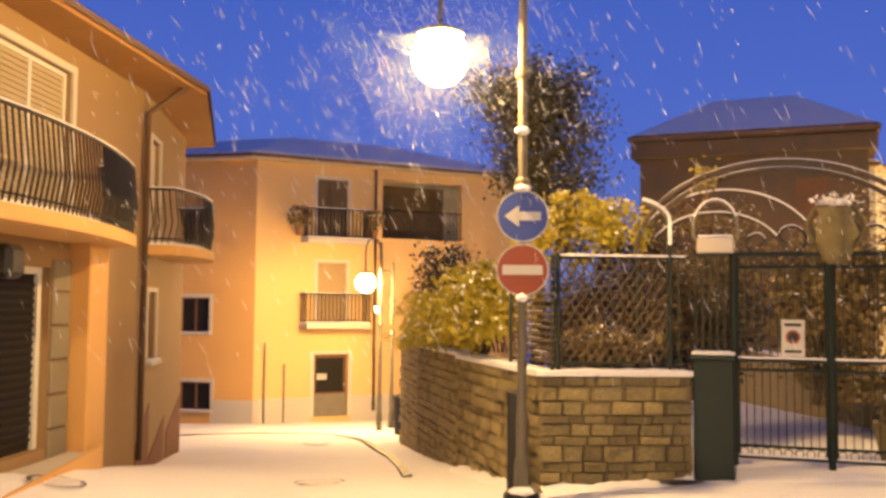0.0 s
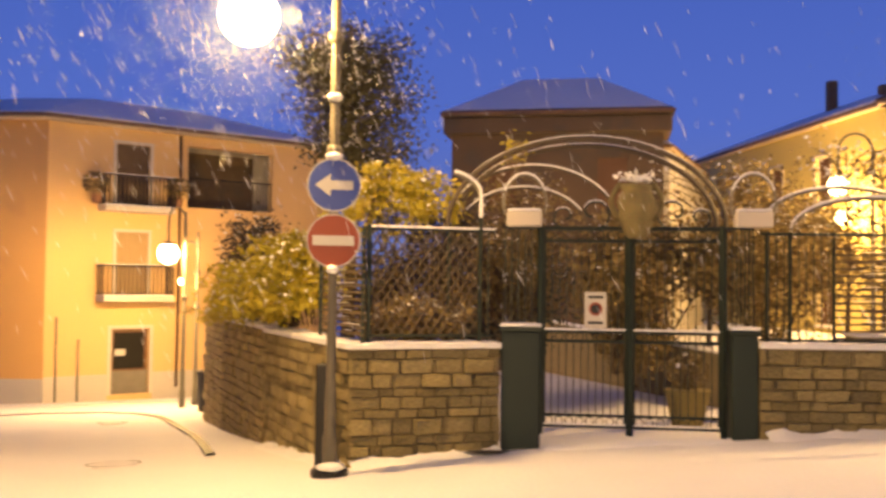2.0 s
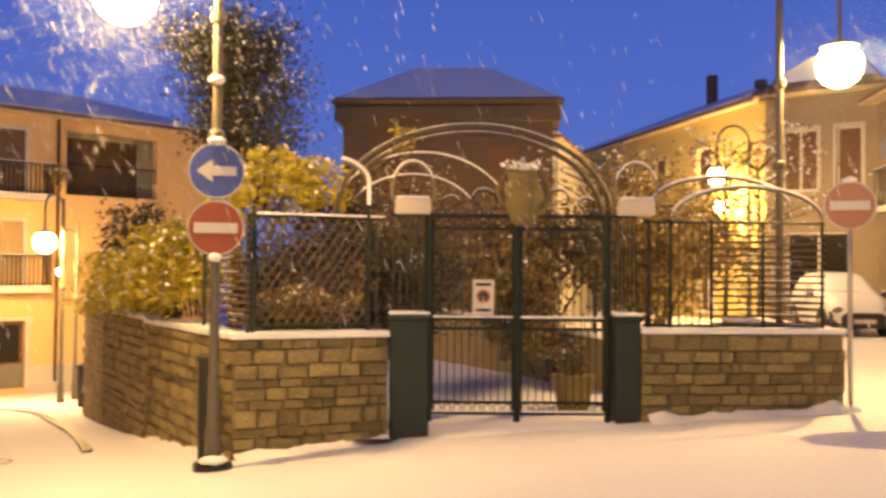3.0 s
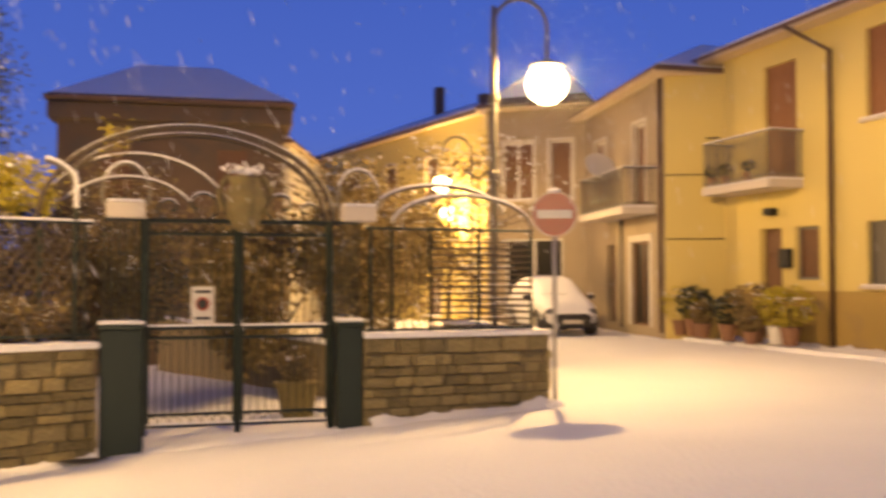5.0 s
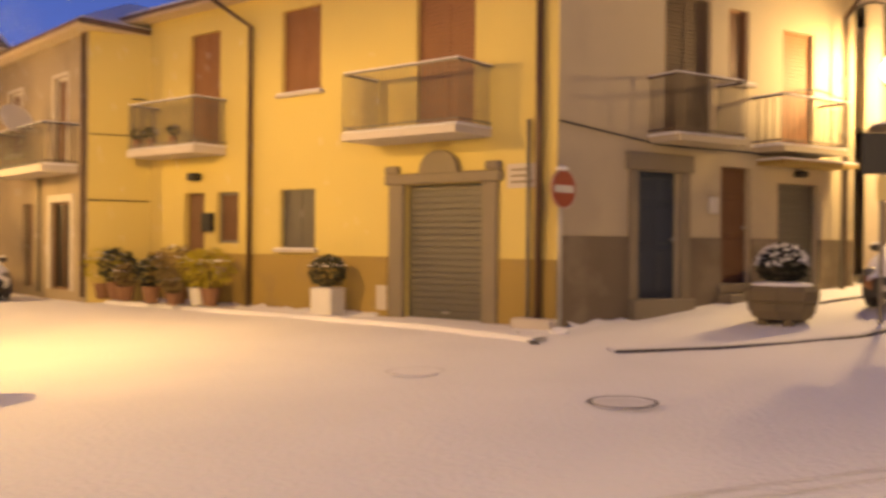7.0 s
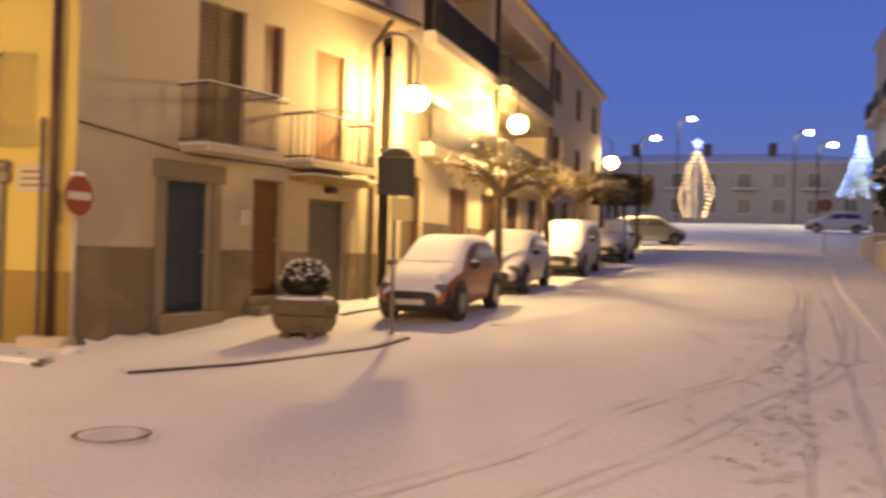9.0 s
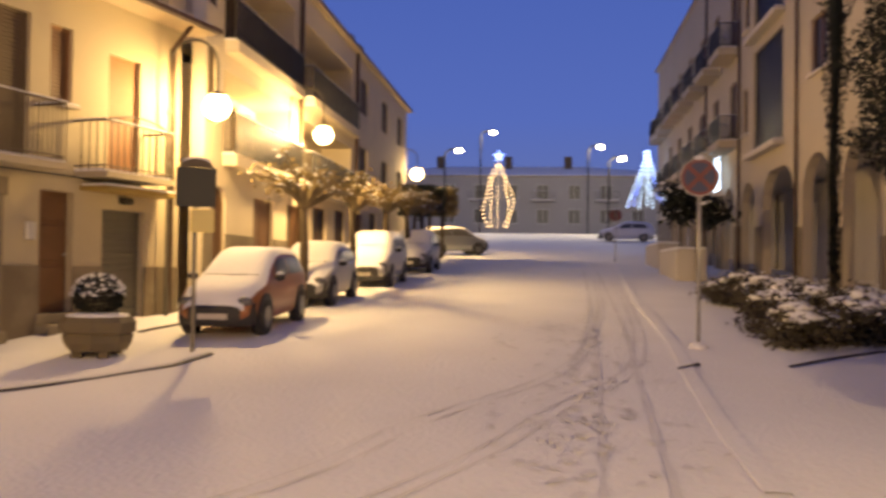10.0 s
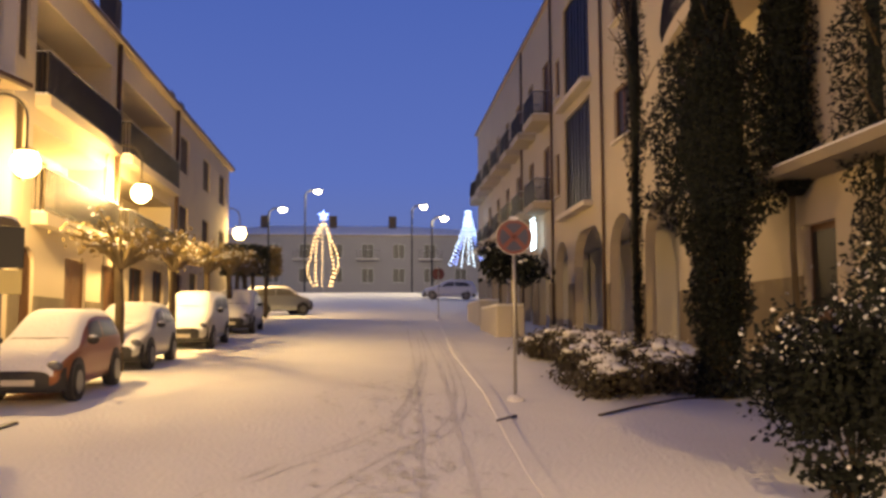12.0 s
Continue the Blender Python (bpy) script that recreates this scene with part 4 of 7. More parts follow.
for a, b, t in arcs:
    arch_corners(RB, house, a, b, t, ARCADE, min(1.3, (b - a) / 2 - 0.02))
    bm = bmesh.new()
    box(bm, (a, -2.6, 0.5), (b, -2.5, t), RB.m)
    part("arcade_back", bm, GREY_RENDER, house)
for h in holes[len(arcs):]:
    if h[1] - h[0] > 3:
        for k in range(4):
            u = h[0] + (h[1] - h[0]) * k / 4
            window(RB, house, u, u + (h[1] - h[0]) / 4 - 0.02, h[2], h[3], frame=BLACK_IRON, sill=False)
        bm = bmesh.new()
        box(bm, (h[0] - 0.3, -0.02, h[2] - 0.2), (h[1] + 0.3, 0.35, h[2]), RB.m, 0.03)
        part("window_ledge", bm, PALE_STONE, house)
    elif h[2] < 1:
        panel_door(RB, house, *h, WOOD_DARK, 1, glazed=1.4)
    else:
        window(RB, house, *h, frame=WOOD_DARK)
for c in (28.2, 32.0, 35.8, 39.6, 43.4, 47.2):
    balcony(RB, house, c, c + 2.4, 6.6, out=0.75, gap=0.11, bar=0.022, slab=ARCADE, thick=0.28)
    balcony(RB, house, c, c + 2.4, 10.2, out=0.75, gap=0.11, bar=0.022, slab=ARCADE, thick=0.28)
for v in (6.6, 10.2):
    balcony(RB, house, 50.6, 54.4, v, out=0.5, gap=0.13, bar=0.025, slab=ARCADE, thick=0.3, bulge=0.25)
balcony(RB, house, 3.0, 11.3, 7.75, out=0.7, gap=0.12, bar=0.016, slab=ARCADE, thick=0.32, bulge=0.5)
bm = bmesh.new()
prism(bm, [tuple(RB.at(u, n, 0).xy) for u, n in ((1.5, -0.02), (8.6, -0.02), (7.2, 0.75), (1.5, 0.75))], 3.86, 4.02)
canopy = part("canopy", bm, GREY_STONE, house)
bm = bmesh.new()
prism(bm, [tuple(RB.at(u, n, 0).xy) for u, n in ((1.6, 0.0), (8.4, 0.0), (7.1, 0.7), (1.6, 0.7))], 4.024, 4.07)
part("snow_layer", bm, SNOW, canopy)
edges = [0, 5.05] + [6.2] + [v for a, b, t in arcs for v in (a, b)] + [RB.len]
for a, b in zip(edges[0::2], edges[1::2]):
    p = RB.at((a + b) / 2, 0, 0)
    plinth(RB, house, ((a, b),), -1, gz(p.x, p.y) + 1.85, GREY_BAND)
for u in (15.95, 19.7, 28.0, 35.6):
    drainpipe([RB.at(u - 0.2, 0.08, 14.9), RB.at(u - 0.2, 0.08, 0.8)], house)
core(house, RB, 11, 0, RB.len, -1, 14.9, gap=2.65)
bm = bmesh.new()
box(bm, (0, -2.65, 4.9), (RB.len, -0.32, 5.1), RB.m)
part("arcade_ceiling", bm, GREY_RENDER, house)
pitched_roof(house, outline_of(RB, 0, RB.len, 11), 15.12, 1.5, 0.5)

# the far block across the upper square
FB = Face((113, -8), (102, -50))
house = thing("far_block", "pale three-storey block far across the upper square", "apartment block", (108, -30, 5))
hf = []
for i in range(11):
    for v in (6.9, 9.7):
        hf.append((2.2 + i * 3.6, 3.6 + i * 3.6, v, v + 1.7))
part("wall", wall_mesh(FB, 0, FB.len, 3, 12.3, hf), FAR_WALL, house)
for h in hf:
    window(FB, house, *h, look_=ROLLER, sill=False)
for i in range(0, 11, 2):
    balcony(FB, house, 1.6 + i * 3.6, 4.2 + i * 3.6, 9.65, out=1.0, gap=0.4)
core(house, FB, 10, 0, FB.len, 3, 12.2)
pitched_roof(house, outline_of(FB, 0, FB.len, 10), 12.4, 1.3, 0.6)
for u in (12, 20, 27):
    bm = bmesh.new()
    box(bm, (u, -3.2, 12.3), (u + 0.9, -2.3, 14.9), FB.m)
    part("chimney", bm, BROWN_WALL, house)
# closing walls behind the camera
BK = Face((-22, -14), (9.0, -14.5), (0, 0))
house = thing("back_house", "plain rendered house closing the square", "house", (-6, -16, 0))
bm = bmesh.new()
box(bm, (0, -6, -3), (BK.len, 0, 6.5), BK.m)
part("wall", bm, GREY_RENDER, house)


# ---- street lamps ----
def street_lamp(x, y, gx, gy, gzv, top, watts, label, globe_r=0.2, material=GLOBE, colour=SODIUM, post=POST_IRON, high=0.66, soft=0.3, slim=1.0):
    """A tall post with a swan-neck arm and a hanging globe at (gx, gy, gzv)."""
    z = gz(x, y)
    ob = thing("street_lamp", label, "street lamp", (x, y, z), "street lamps")
    bm = bmesh.new()
    lathe(bm, (x, y, z - 0.1), [(r * slim, h) for r, h in ((0.085, 0), (0.085, 0.5), (0.066, 0.6), (0.062, 1.1), (0.054, 1.15), (0.05, top - z - 0.3), (0.034, top - z + 0.1))], 12)
    part("post", bm, post, ob, smooth=True)
    for f in (0.55, 0.75):
        bm = bmesh.new()
        zz = z + (top - z) * f
        lathe(bm, (x, y, zz), [(r * slim, h) for r, h in ((0.075, 0), (0.09, 0.03), (0.09, 0.1), (0.07, 0.13))], 12)
        part("collar", bm, post, ob)
    d = Vector((gx - x, gy - y, 0))
    r = d.length / 2
    d.normalize()
    bm = bmesh.new()
    start = min(top - 0.15, gzv + 0.75)
    pts = [Vector((x, y, start))] + [Vector((x, y, start + 0.12)) + d * (r - r * math.cos(a)) + Vector((0, 0, r * math.sin(a))) for a in np.linspace(0, math.pi, 10)] + [Vector((gx, gy, gzv + globe_r))]
    tube(bm, pts, 0.028, 8)
    part("arm", bm, post, ob, smooth=True)
    bm = bmesh.new()
    lathe(bm, (gx, gy, gzv + globe_r * 0.82), ((globe_r * 0.84, 0), (globe_r * 0.86, 0.012), (globe_r * 0.7, globe_r * 0.15), (globe_r * 0.3, globe_r * 0.26), (0.03, globe_r * 0.4)), 20)
    part("lamp_hood", bm, post, ob)
    bm = bmesh.new()
    ball(bm, (gx, gy, gzv), globe_r, 3)
    g = part("globe", bm, material, ob, "glowing opal glass globe", True)
    g.visible_shadow = False
    lamp_light(gx, gy, gzv + globe_r * high, watts, colour, globe_r * soft)
    return ob


street_lamp(1.70, 8.15, 0.76, 7.83, 4.16, 5.6, 900, "grey swan-neck street lamp carrying road signs, lit", 0.33)
street_lamp(9.44, 9.74, 10.23, 9.49, 4.24, 5.4, 1050, "grey swan-neck street lamp behind the garden wall, lit", 0.32, high=0.74, soft=0.16)
street_lamp(22.1, -0.62, 21.85, -1.57, 4.63, 5.8, 600, "swan-neck street lamp before the yellow house, lit", 0.27, colour=WARM, high=0.3, soft=0.5, slim=0.6)
street_lamp(29.8, -3.0, 29.5, -3.95, 5.23, 6.4, 1250, "swan-neck street lamp before the terrace, lit", 0.27, colour=WARM, high=0.3, soft=0.5, slim=0.6)
street_lamp(53.1, -8.9, 52.8, -9.8, 6.6, 7.6, 1200, "swan-neck street lamp up the street, lit", 0.34, colour=WARM)
street_lamp(-2.75, 23.4, -3.05, 22.7, 1.94, 3.1, 1700, "swan-neck street lamp before the orange house, lit", 0.28)
street_lamp(14.2, 19.0, 13.4, 19.1, 3.7, 4.6, 700, "swan-neck lamp in the garden, lit", 0.24)
street_lamp(-2.6, 24.5, -2.95, 24.1, 1.2, 2.6, 150, "small lamp beside the stone wall, lit", 0.1)
street_lamp(-2.0, -8.2, -1.4, -7.6, 4.6, 5.8, 3000, "grey swan-neck street lamp behind the viewpoint, lit", 0.24, colour=WARM)


def wall_lamp(p, n, watts, label, r=0.2):
    ob = thing("wall_lamp", label, "wall lamp", p)
    bm = bmesh.new()
    tube(bm, [p - n * 0.25, p - n * 0.1 + Vector((0, 0, 0.25)), p + Vector((0, 0, r))], 0.02, 6)
    part("bracket", bm, BLACK_IRON, ob)
    bm = bmesh.new()
    ball(bm, p, r, 2)
    part("globe", bm, GLOBE, ob, "", True).visible_shadow = False
    lamp_light(p.x, p.y, p.z, watts, SODIUM, r)


wall_lamp(K.at(1.7, 0.45, 3.4), K.n, 900, "lit lamp on the ochre house wall", 0.25)
wall_lamp(Vector((53.5, -8.9, 4.1)), Vector((0, -1, 0)), 30, "small lit lamp at the end of the terrace", 0.2)


def far_lamp(p, h):
    z = gz(p[0], p[1])
    ob = thing("tall_street_lamp", "tall road lamp on the far square, lit pale", "street lamp", (p[0], p[1], z), "far road lamps")
    bm = bmesh.new()
    tube(bm, [(p[0], p[1] + 1.2, z), (p[0], p[1] + 1.2, p[2] - 0.3), (p[0], p[1] + 0.8, p[2] + 0.1), (p[0], p[1], p[2] + 0.15)], 0.08, 6)
    part("post", bm, SIGN_BACK, ob)
    bm = bmesh.new()
    ball(bm, p, 0.36, 2, 0.5)
    part("lamp_head", bm, GLOBE_FAR, ob, "", True).visible_shadow = False
    lamp_light(*p, h, (1.0, 0.85, 0.62), 0.4)


far_lamp((90.4, -22.2, 14.7), 900)
far_lamp((81.7, -17.3, 11.7), 600)
far_lamp((87.0, -31.8, 13.2), 900)
far_lamp((81.8, -32.0, 11.5), 600)


# ---- road signs ----
def sign_disc(parent, p, n, kind, r=0.3):
    n = Vector(n).normalized()
    side = Vector((0, 0, 1)).cross(n)
    m = Matrix((side, n, (0, 0, 1))).transposed().to_4x4()
    m.translation = p
    bm = bmesh.new()
    disc(bm, p, n, r, 0.02)
    face = part("sign_plate", bm, {"blue": SIGN_BLUE, "red": SIGN_RED, "stop": DIM_RED}[kind], parent)
    bm = bmesh.new()
    for k in range(48):
        a, b = 2 * math.pi * k / 48, 2 * math.pi * (k + 1) / 48
        q = [m @ Vector((math.cos(t) * s, 0.0125, math.sin(t) * s)) for t, s in ((a, r), (b, r), (b, r - 0.014), (a, r - 0.014))]
        bm.faces.new([bm.verts.new(v) for v in q])
    part("sign_rim", bm, SIGN_WHITE, face)
    bm = bmesh.new()
    if kind == "red":
        box(bm, (-0.23, 0.0, -0.055), (0.23, 0.014, 0.055), m)
        part("white_bar", bm, SIGN_WHITE, face)
    elif kind == "blue":
        # the arrow points to the picture's left of whoever faces the plate
        for pts in (((-0.21, 0), (0.02 - 0.06, 0.125), (0.02 - 0.06, -0.125)), ((-0.06, 0.05), (0.21, 0.05), (0.21, -0.05), (-0.06, -0.05))):
            lo = [bm.verts.new(m @ Vector((u, 0.0135, v))) for u, v in pts]
            bm.faces.new(lo)
        part("white_arrow", bm, SIGN_WHITE, face)
    else:
        disc(bm, Vector(p) + n * 0.008, n, r * 0.78, 0.016)
        part("blue_field", bm, DIM_BLUE, face)
        bm = bmesh.new()
        for a in (45, 135):
            box(bm, (-0.24, 0.0, -0.035), (0.24, 0.02, 0.035), m @ Euler((0, radians(a), 0)).to_matrix().to_4x4())
        part("red_cross", bm, DIM_RED, face)
    return face


def snow_tuft(bm, p, r, h):
    ball(bm, p, r, 2, h / r, 0.25)


def sign_post(x, y, discs, top, label, facing=None, r=0.03):
    z = gz(x, y)
    ob = thing("road_sign", label, "road sign", (x, y, z), "road signs")
    bm = bmesh.new()
    tube(bm, [(x, y, z - 0.1), (x, y, top)], r, 10)
    part("post", bm, GALV, ob, smooth=True)
    n = Vector((*(facing or (2.3 - x, -2.7 - y)), 0)).normalized()
    for kind, zz in discs:
        sign_disc(ob, Vector((x, y, zz)) + n * (r + 0.03), n, kind)
        bm = bmesh.new()
        box(bm, (x - r - 0.02, y - r - 0.02, zz - 0.03), (x + r + 0.02, y + r + 0.02, zz + 0.03))
        part("clamp", bm, GALV, ob)
    bm = bmesh.new()
    snow_tuft(bm, Vector((x, y, discs[0][1] + 0.31)) + n * 0.03, 0.09, 0.04)
    snow_tuft(bm, (x, y, z + 0.02), 0.14, 0.08)
    part("snow_cap", bm, SNOW, ob, smooth=True)
    return ob


LP = Vector((1.70, 8.15, 0))
nrm = Vector((2.3 - 1.7, -2.7 - 8.15, 0)).normalized()
ob = thing("road_sign", "blue arrow disc above red no-entry disc on a lamp post", "road sign", (1.70, 8.15, 1.4), "road signs")
for kind, zz in (("blue", 2.35), ("red", 1.73)):
    sign_disc(ob, Vector((1.70, 8.15, zz)) + nrm * 0.1, nrm, kind)
bm = bmesh.new()
for zz in (2.1, 1.5):
    box(bm, (1.62, 8.07, zz), (1.78, 8.23, zz + 0.06))
part("clamp", bm, GALV, ob)
bm = bmesh.new()
for p, s in (((1.7, 8.05, 2.67), 0.1), ((1.7, 8.02, 1.41), 0.07), ((1.7, 8.1, 3.35), 0.09)):
    snow_tuft(bm, p, s, 0.05)
part("snow_cap", bm, SNOW, ob, smooth=True)
sign_post(9.34, 7.99, (("red", 2.13),), 2.5, "red no-entry disc on a thin post by the wall end")
sign_post(15.6, 2.72, (("red", 2.12),), 2.5, "red no-entry disc on a post at the yellow house corner", (-0.3, -0.95))
sign_post(16.58, -9.4, (("stop", 2.95),), 3.3, "no-stopping disc on a thin post beside the pavement", (-0.92, 0.4))
sign_post(46.0, -18.6, (("stop", 4.2),), 4.6, "distant round sign on a thin post", (0.9, -0.3))
# the dark square board on its post
bx, by = 17.3, -1.62
z = gz(bx, by)
ob = thing("notice_board", "dark square sign board on a slim post, seen from behind", "sign board", (bx, by, z))
bm = bmesh.new()
tube(bm, [(bx, by, z - 0.1), (bx, by, 2.9)], 0.035, 8)
part("post", bm, GREY_IRON, ob)
N = Face((bx - 0.08, by + 0.28), (bx + 0.05, by - 0.3))
bm = bmesh.new()
box(bm, (0, 0.0, 2.34), (N.len, 0.04, 2.94), N.m, 0.01)
part("board", bm, SIGN_BACK, ob)
bm = bmesh.new()
box(bm, (0.22, -0.02, 1.96), (N.len - 0.02, 0.04, 2.31), N.m, 0.01)
part("lower_plate", bm, mat("yellow_sign_back", (0.66, 0.54, 0.20), 0.5), ob)
bm = bmesh.new()
arc = [(N.len / 2 - 0.24 * math.cos(a), 2.945 + 0.13 * math.sin(a)) for a in np.linspace(0, math.pi, 12)]
lo, hi = [bm.verts.new(N.at(u, 0.0, v)) for u, v in arc], [bm.verts.new(N.at(u, 0.035, v)) for u, v in arc]
bm.faces.new(lo), bm.faces.new(hi)
for k in range(12):
    bm.faces.new((lo[k], lo[(k + 1) % 12], hi[(k + 1) % 12], hi[k]))
part("arched_crest", bm, RUST_IRON, ob)
bm = bmesh.new()
tube(bm, [N.at(u, 0.018, v + 0.012) for u, v in arc[2:10]], 0.02, 6)
part("snow_line", bm, SNOW, ob)


# ---- garden wall, fence and gate ----
W1, GT, W2 = Face((1.9, 8.79), (3.75, 9.15)), Face((3.75, 9.15), (6.83, 8.5)), Face((6.83, 8.5), (9.37, 8.17))
W0a, W0b, W0c = Face((0.55, 12.4), (1.9, 8.79), (-4, 10)), Face((-0.55, 15.6), (0.55, 12.4), (-6, 12)), Face((-1.3, 18.2), (-0.55, 15.6), (-8, 14))
WEND = Face((9.37, 8.17), (9.9, 11.5), (14, 8))


def base_under(face, u0, u1):
    return min(gz(*face.at(u, 0, 0).xy) for u in (u0, u1)) - 0.25


def garden_wall(face, top, label, thick=0.38):
    bm = bmesh.new()
    box(bm, (0.0, -thick, base_under(face, 0, face.len)), (face.len, -0.025, top - 0.03), face.m)
    wall = solo("garden_wall", bm, MORTAR, label, "wall", "structure")
    bm = bmesh.new()
    k = max(4, int(face.len / 0.22))
    for i in range(k):
        a, b = face.len * i / k, face.len * (i + 1) / k
        box(bm, (a - 0.01, -thick - 0.04, top - 0.03), (b + 0.01, 0.05, top + 0.035 + 0.02 * noise.noise(Vector((i * 0.7, top, face.a.x)))), face.m)
    part("snow_coping", bm, SNOW, wall)
    return wall


WALL_TOP = 0.5
walls = {}
for key, f, top in (("a", W1, 0.50), ("b", W2, 0.56), ("c", W0a, 0.50), ("d", W0b, 0.54), ("e", W0c, 0.58), ("f", WEND, 0.56)):
    walls[key] = (f, top, garden_wall(f, top, "coursed limestone garden wall capped with snow"))


def iron_panel(face, parts):
    """One panel of round bars: parts are (points in u, n, v; radius)."""
    bm = bmesh.new()
    for pts, r in parts:
        tube(bm, [face.at(*p) for p in pts], r, 6 if r > 0.012 else 4)
    return bm


fence = thing("fence", "dark green iron fence with diamond lattice above the wall", "fence", W1.at(0, -0.15, 0.5))
for u, top, r in ((0.25, 1.98, 0.03), (1.67, 2.36, 0.028)):
    part("post", iron_panel(W1, [([(u, -0.15, 0.45), (u, -0.15, top)], r)]), IRON, fence)
for v in (1.93, 0.62):
    part("rail", iron_panel(W1, [([(0.25, -0.15, v), (1.87, -0.15, v)], 0.018)]), IRON, fence)
bars = []
k = 11
for i in range(-k, k + 1):
    for s in (1, -1):
        u0 = 0.25 + 0.125 * i
        a, b = (0.62, 1.93)
        lo_u, hi_u = (u0, u0 + (b - a) * 0.72) if s == 1 else (u0 + (b - a) * 0.72, u0)
        pts = [(lo_u + (hi_u - lo_u) * t, a + (b - a) * t) for t in np.linspace(0, 1, 40)]
        pts = [p for p in pts if 0.27 <= p[0] <= 1.65]
        if len(pts) > 2:
            bars.append(([(pts[0][0], -0.15, pts[0][1]), (pts[-1][0], -0.15, pts[-1][1])], 0.0115))
part("lattice", iron_panel(W1, bars), RUST_IRON, fence)
part("bar", iron_panel(W1, [([(1.78, -0.15, 0.5), (1.78, -0.15, 1.95)], 0.012)]), IRON, fence)
# snow-covered hoop springing from the tall post
part("hoop", iron_panel(W1, [([(1.67, -0.15, 2.36)] + [(1.67 - 0.55 + 0.55 * math.cos(a), -0.15, 2.36 + 0.3 * math.sin(a)) for a in np.linspace(0.2, 1.2, 8)], 0.03)]), GREY_IRON, fence)
bm = iron_panel(W1, [([(1.67, -0.13, 2.1), (1.67, -0.13, 2.38)] + [(1.67 - 0.55 + 0.55 * math.cos(a), -0.13, 2.39 + 0.3 * math.sin(a)) for a in np.linspace(0.2, 1.2, 8)], 0.024)])
part("snow_line", bm, SNOW, fence)
bm = iron_panel(W1, [([(0.25, -0.15, 1.955), (1.87, -0.15, 1.955)], 0.016)])
part("snow_line", bm, SNOW, fence)


def slat_screen(face, u0, u1, v0, v1, parent, gap=0.085, n=-0.18):
    k = int((v1 - v0) / gap)
    rng = random.Random(int(face.a.x * 100))
    for i in range(k):
        bm = bmesh.new()
        v = v0 + i * gap
        box(bm, (u0, n - 0.015, v), (u1, n, v + gap * rng.uniform(0.2, 0.36)), face.m)
        part("slat", bm, SLAT_WOOD, parent)
        bm = bmesh.new()
        cut = rng.uniform(0.1, 0.6) * (u1 - u0)
        box(bm, (u0 + cut, n - 0.016, v + gap * 0.5), (min(u1 - 0.01, u0 + cut + rng.uniform(0.2, 0.7)), n + 0.002, v + gap * 0.5 + 0.006), face.m)
        part("snow_line", bm, SNOW, parent)


fence = thing("fence", "slatted dark garden fence above the side wall", "fence", W0a.at(2.0, -0.15, 0.5))
slat_screen(W0a, 2.2, 3.83, 0.62, 1.9, fence)
for u in (0.1, 2.1, 3.75):
    part("post", iron_panel(W0a, [([(u, -0.2, 0.45), (u, -0.2, 1.95)], 0.028)]), IRON, fence)
fence = thing("fence", "iron fence with slatted screen above the east wall", "fence", W2.at(1.2, -0.15, 0.56))
slat_screen(W2, 0.95, 2.37, 0.64, 1.88, fence)
for u in (0.12, 0.4, 0.93, 1.6, 2.37):
    part("post", iron_panel(W2, [([(u, -0.17, 0.5), (u, -0.17, 1.95)], 0.022)]), IRON, fence)
for v in (1.92, 0.62):
    part("rail", iron_panel(W2, [([(0.05, -0.17, v), (2.4, -0.17, v)], 0.018)]), IRON, fence)
part("bar_infill", iron_panel(W2, [([(0.15 + 0.09 * i, -0.17, 0.62), (0.15 + 0.09 * i, -0.17, 1.9)], 0.007) for i in range(9)]), IRON, fence)
for c, w, n in ((1.4, 0.98, -0.17), (1.5, 1.0, -1.4)):
    pts = [(c - w * math.cos(a), n, 1.95 + 0.42 * math.sin(a) + (0.25 if n < -1 else 0)) for a in np.linspace(0.05, math.pi - 0.05, 18)]
    part("hoop", iron_panel(W2, [(pts, 0.022)]), GREY_IRON, fence)
    part("snow_line", iron_panel(W2, [([(u, m, v + 0.022) for u, m, v in pts], 0.02)]), SNOW, fence)
slat_screen(WEND, 0.1, 3.2, 0.64, 1.88, fence)

gate = thing("iron_gate", "tall double iron gate with scrolls, closed, dusted with snow", "gate", GT.at(1.6, -0.2, -0.6))
for a, b in ((0.02, 0.50), (2.82, 3.13)):
    zb = base_under(GT, a, b)
    bm = bmesh.new()
    box(bm, (a, -0.42, zb), (b, -0.02, 0.68), GT.m, 0.012)
    pier = part("pier", bm, IRON_GREEN, gate)
    bm = bmesh.new()
    box(bm, (a - 0.03, -0.45, 0.68), (b + 0.03, 0.02, 0.735), GT.m, 0.008)
    part("ledge", bm, IRON, pier)
    bm = bmesh.new()
    box(bm, (a - 0.02, -0.44, 0.737), (b + 0.02, 0.01, 0.775), GT.m, 0.012)
    part("snow_layer", bm, SNOW, pier)
    part("pier_grille", iron_panel(GT, [([(a + 0.03 + (b - a - 0.06) * i / 5, -0.2, 0.73), (a + 0.03 + (b - a - 0.06) * i / 5, -0.2, 1.97)], 0.010) for i in range(6)]), IRON, pier)
for u in (0.5, 1.61, 2.75):
    part("gate_post", iron_panel(GT, [([(u, -0.2, -0.6), (u, -0.2, 1.99)], 0.045)]), IRON, gate)
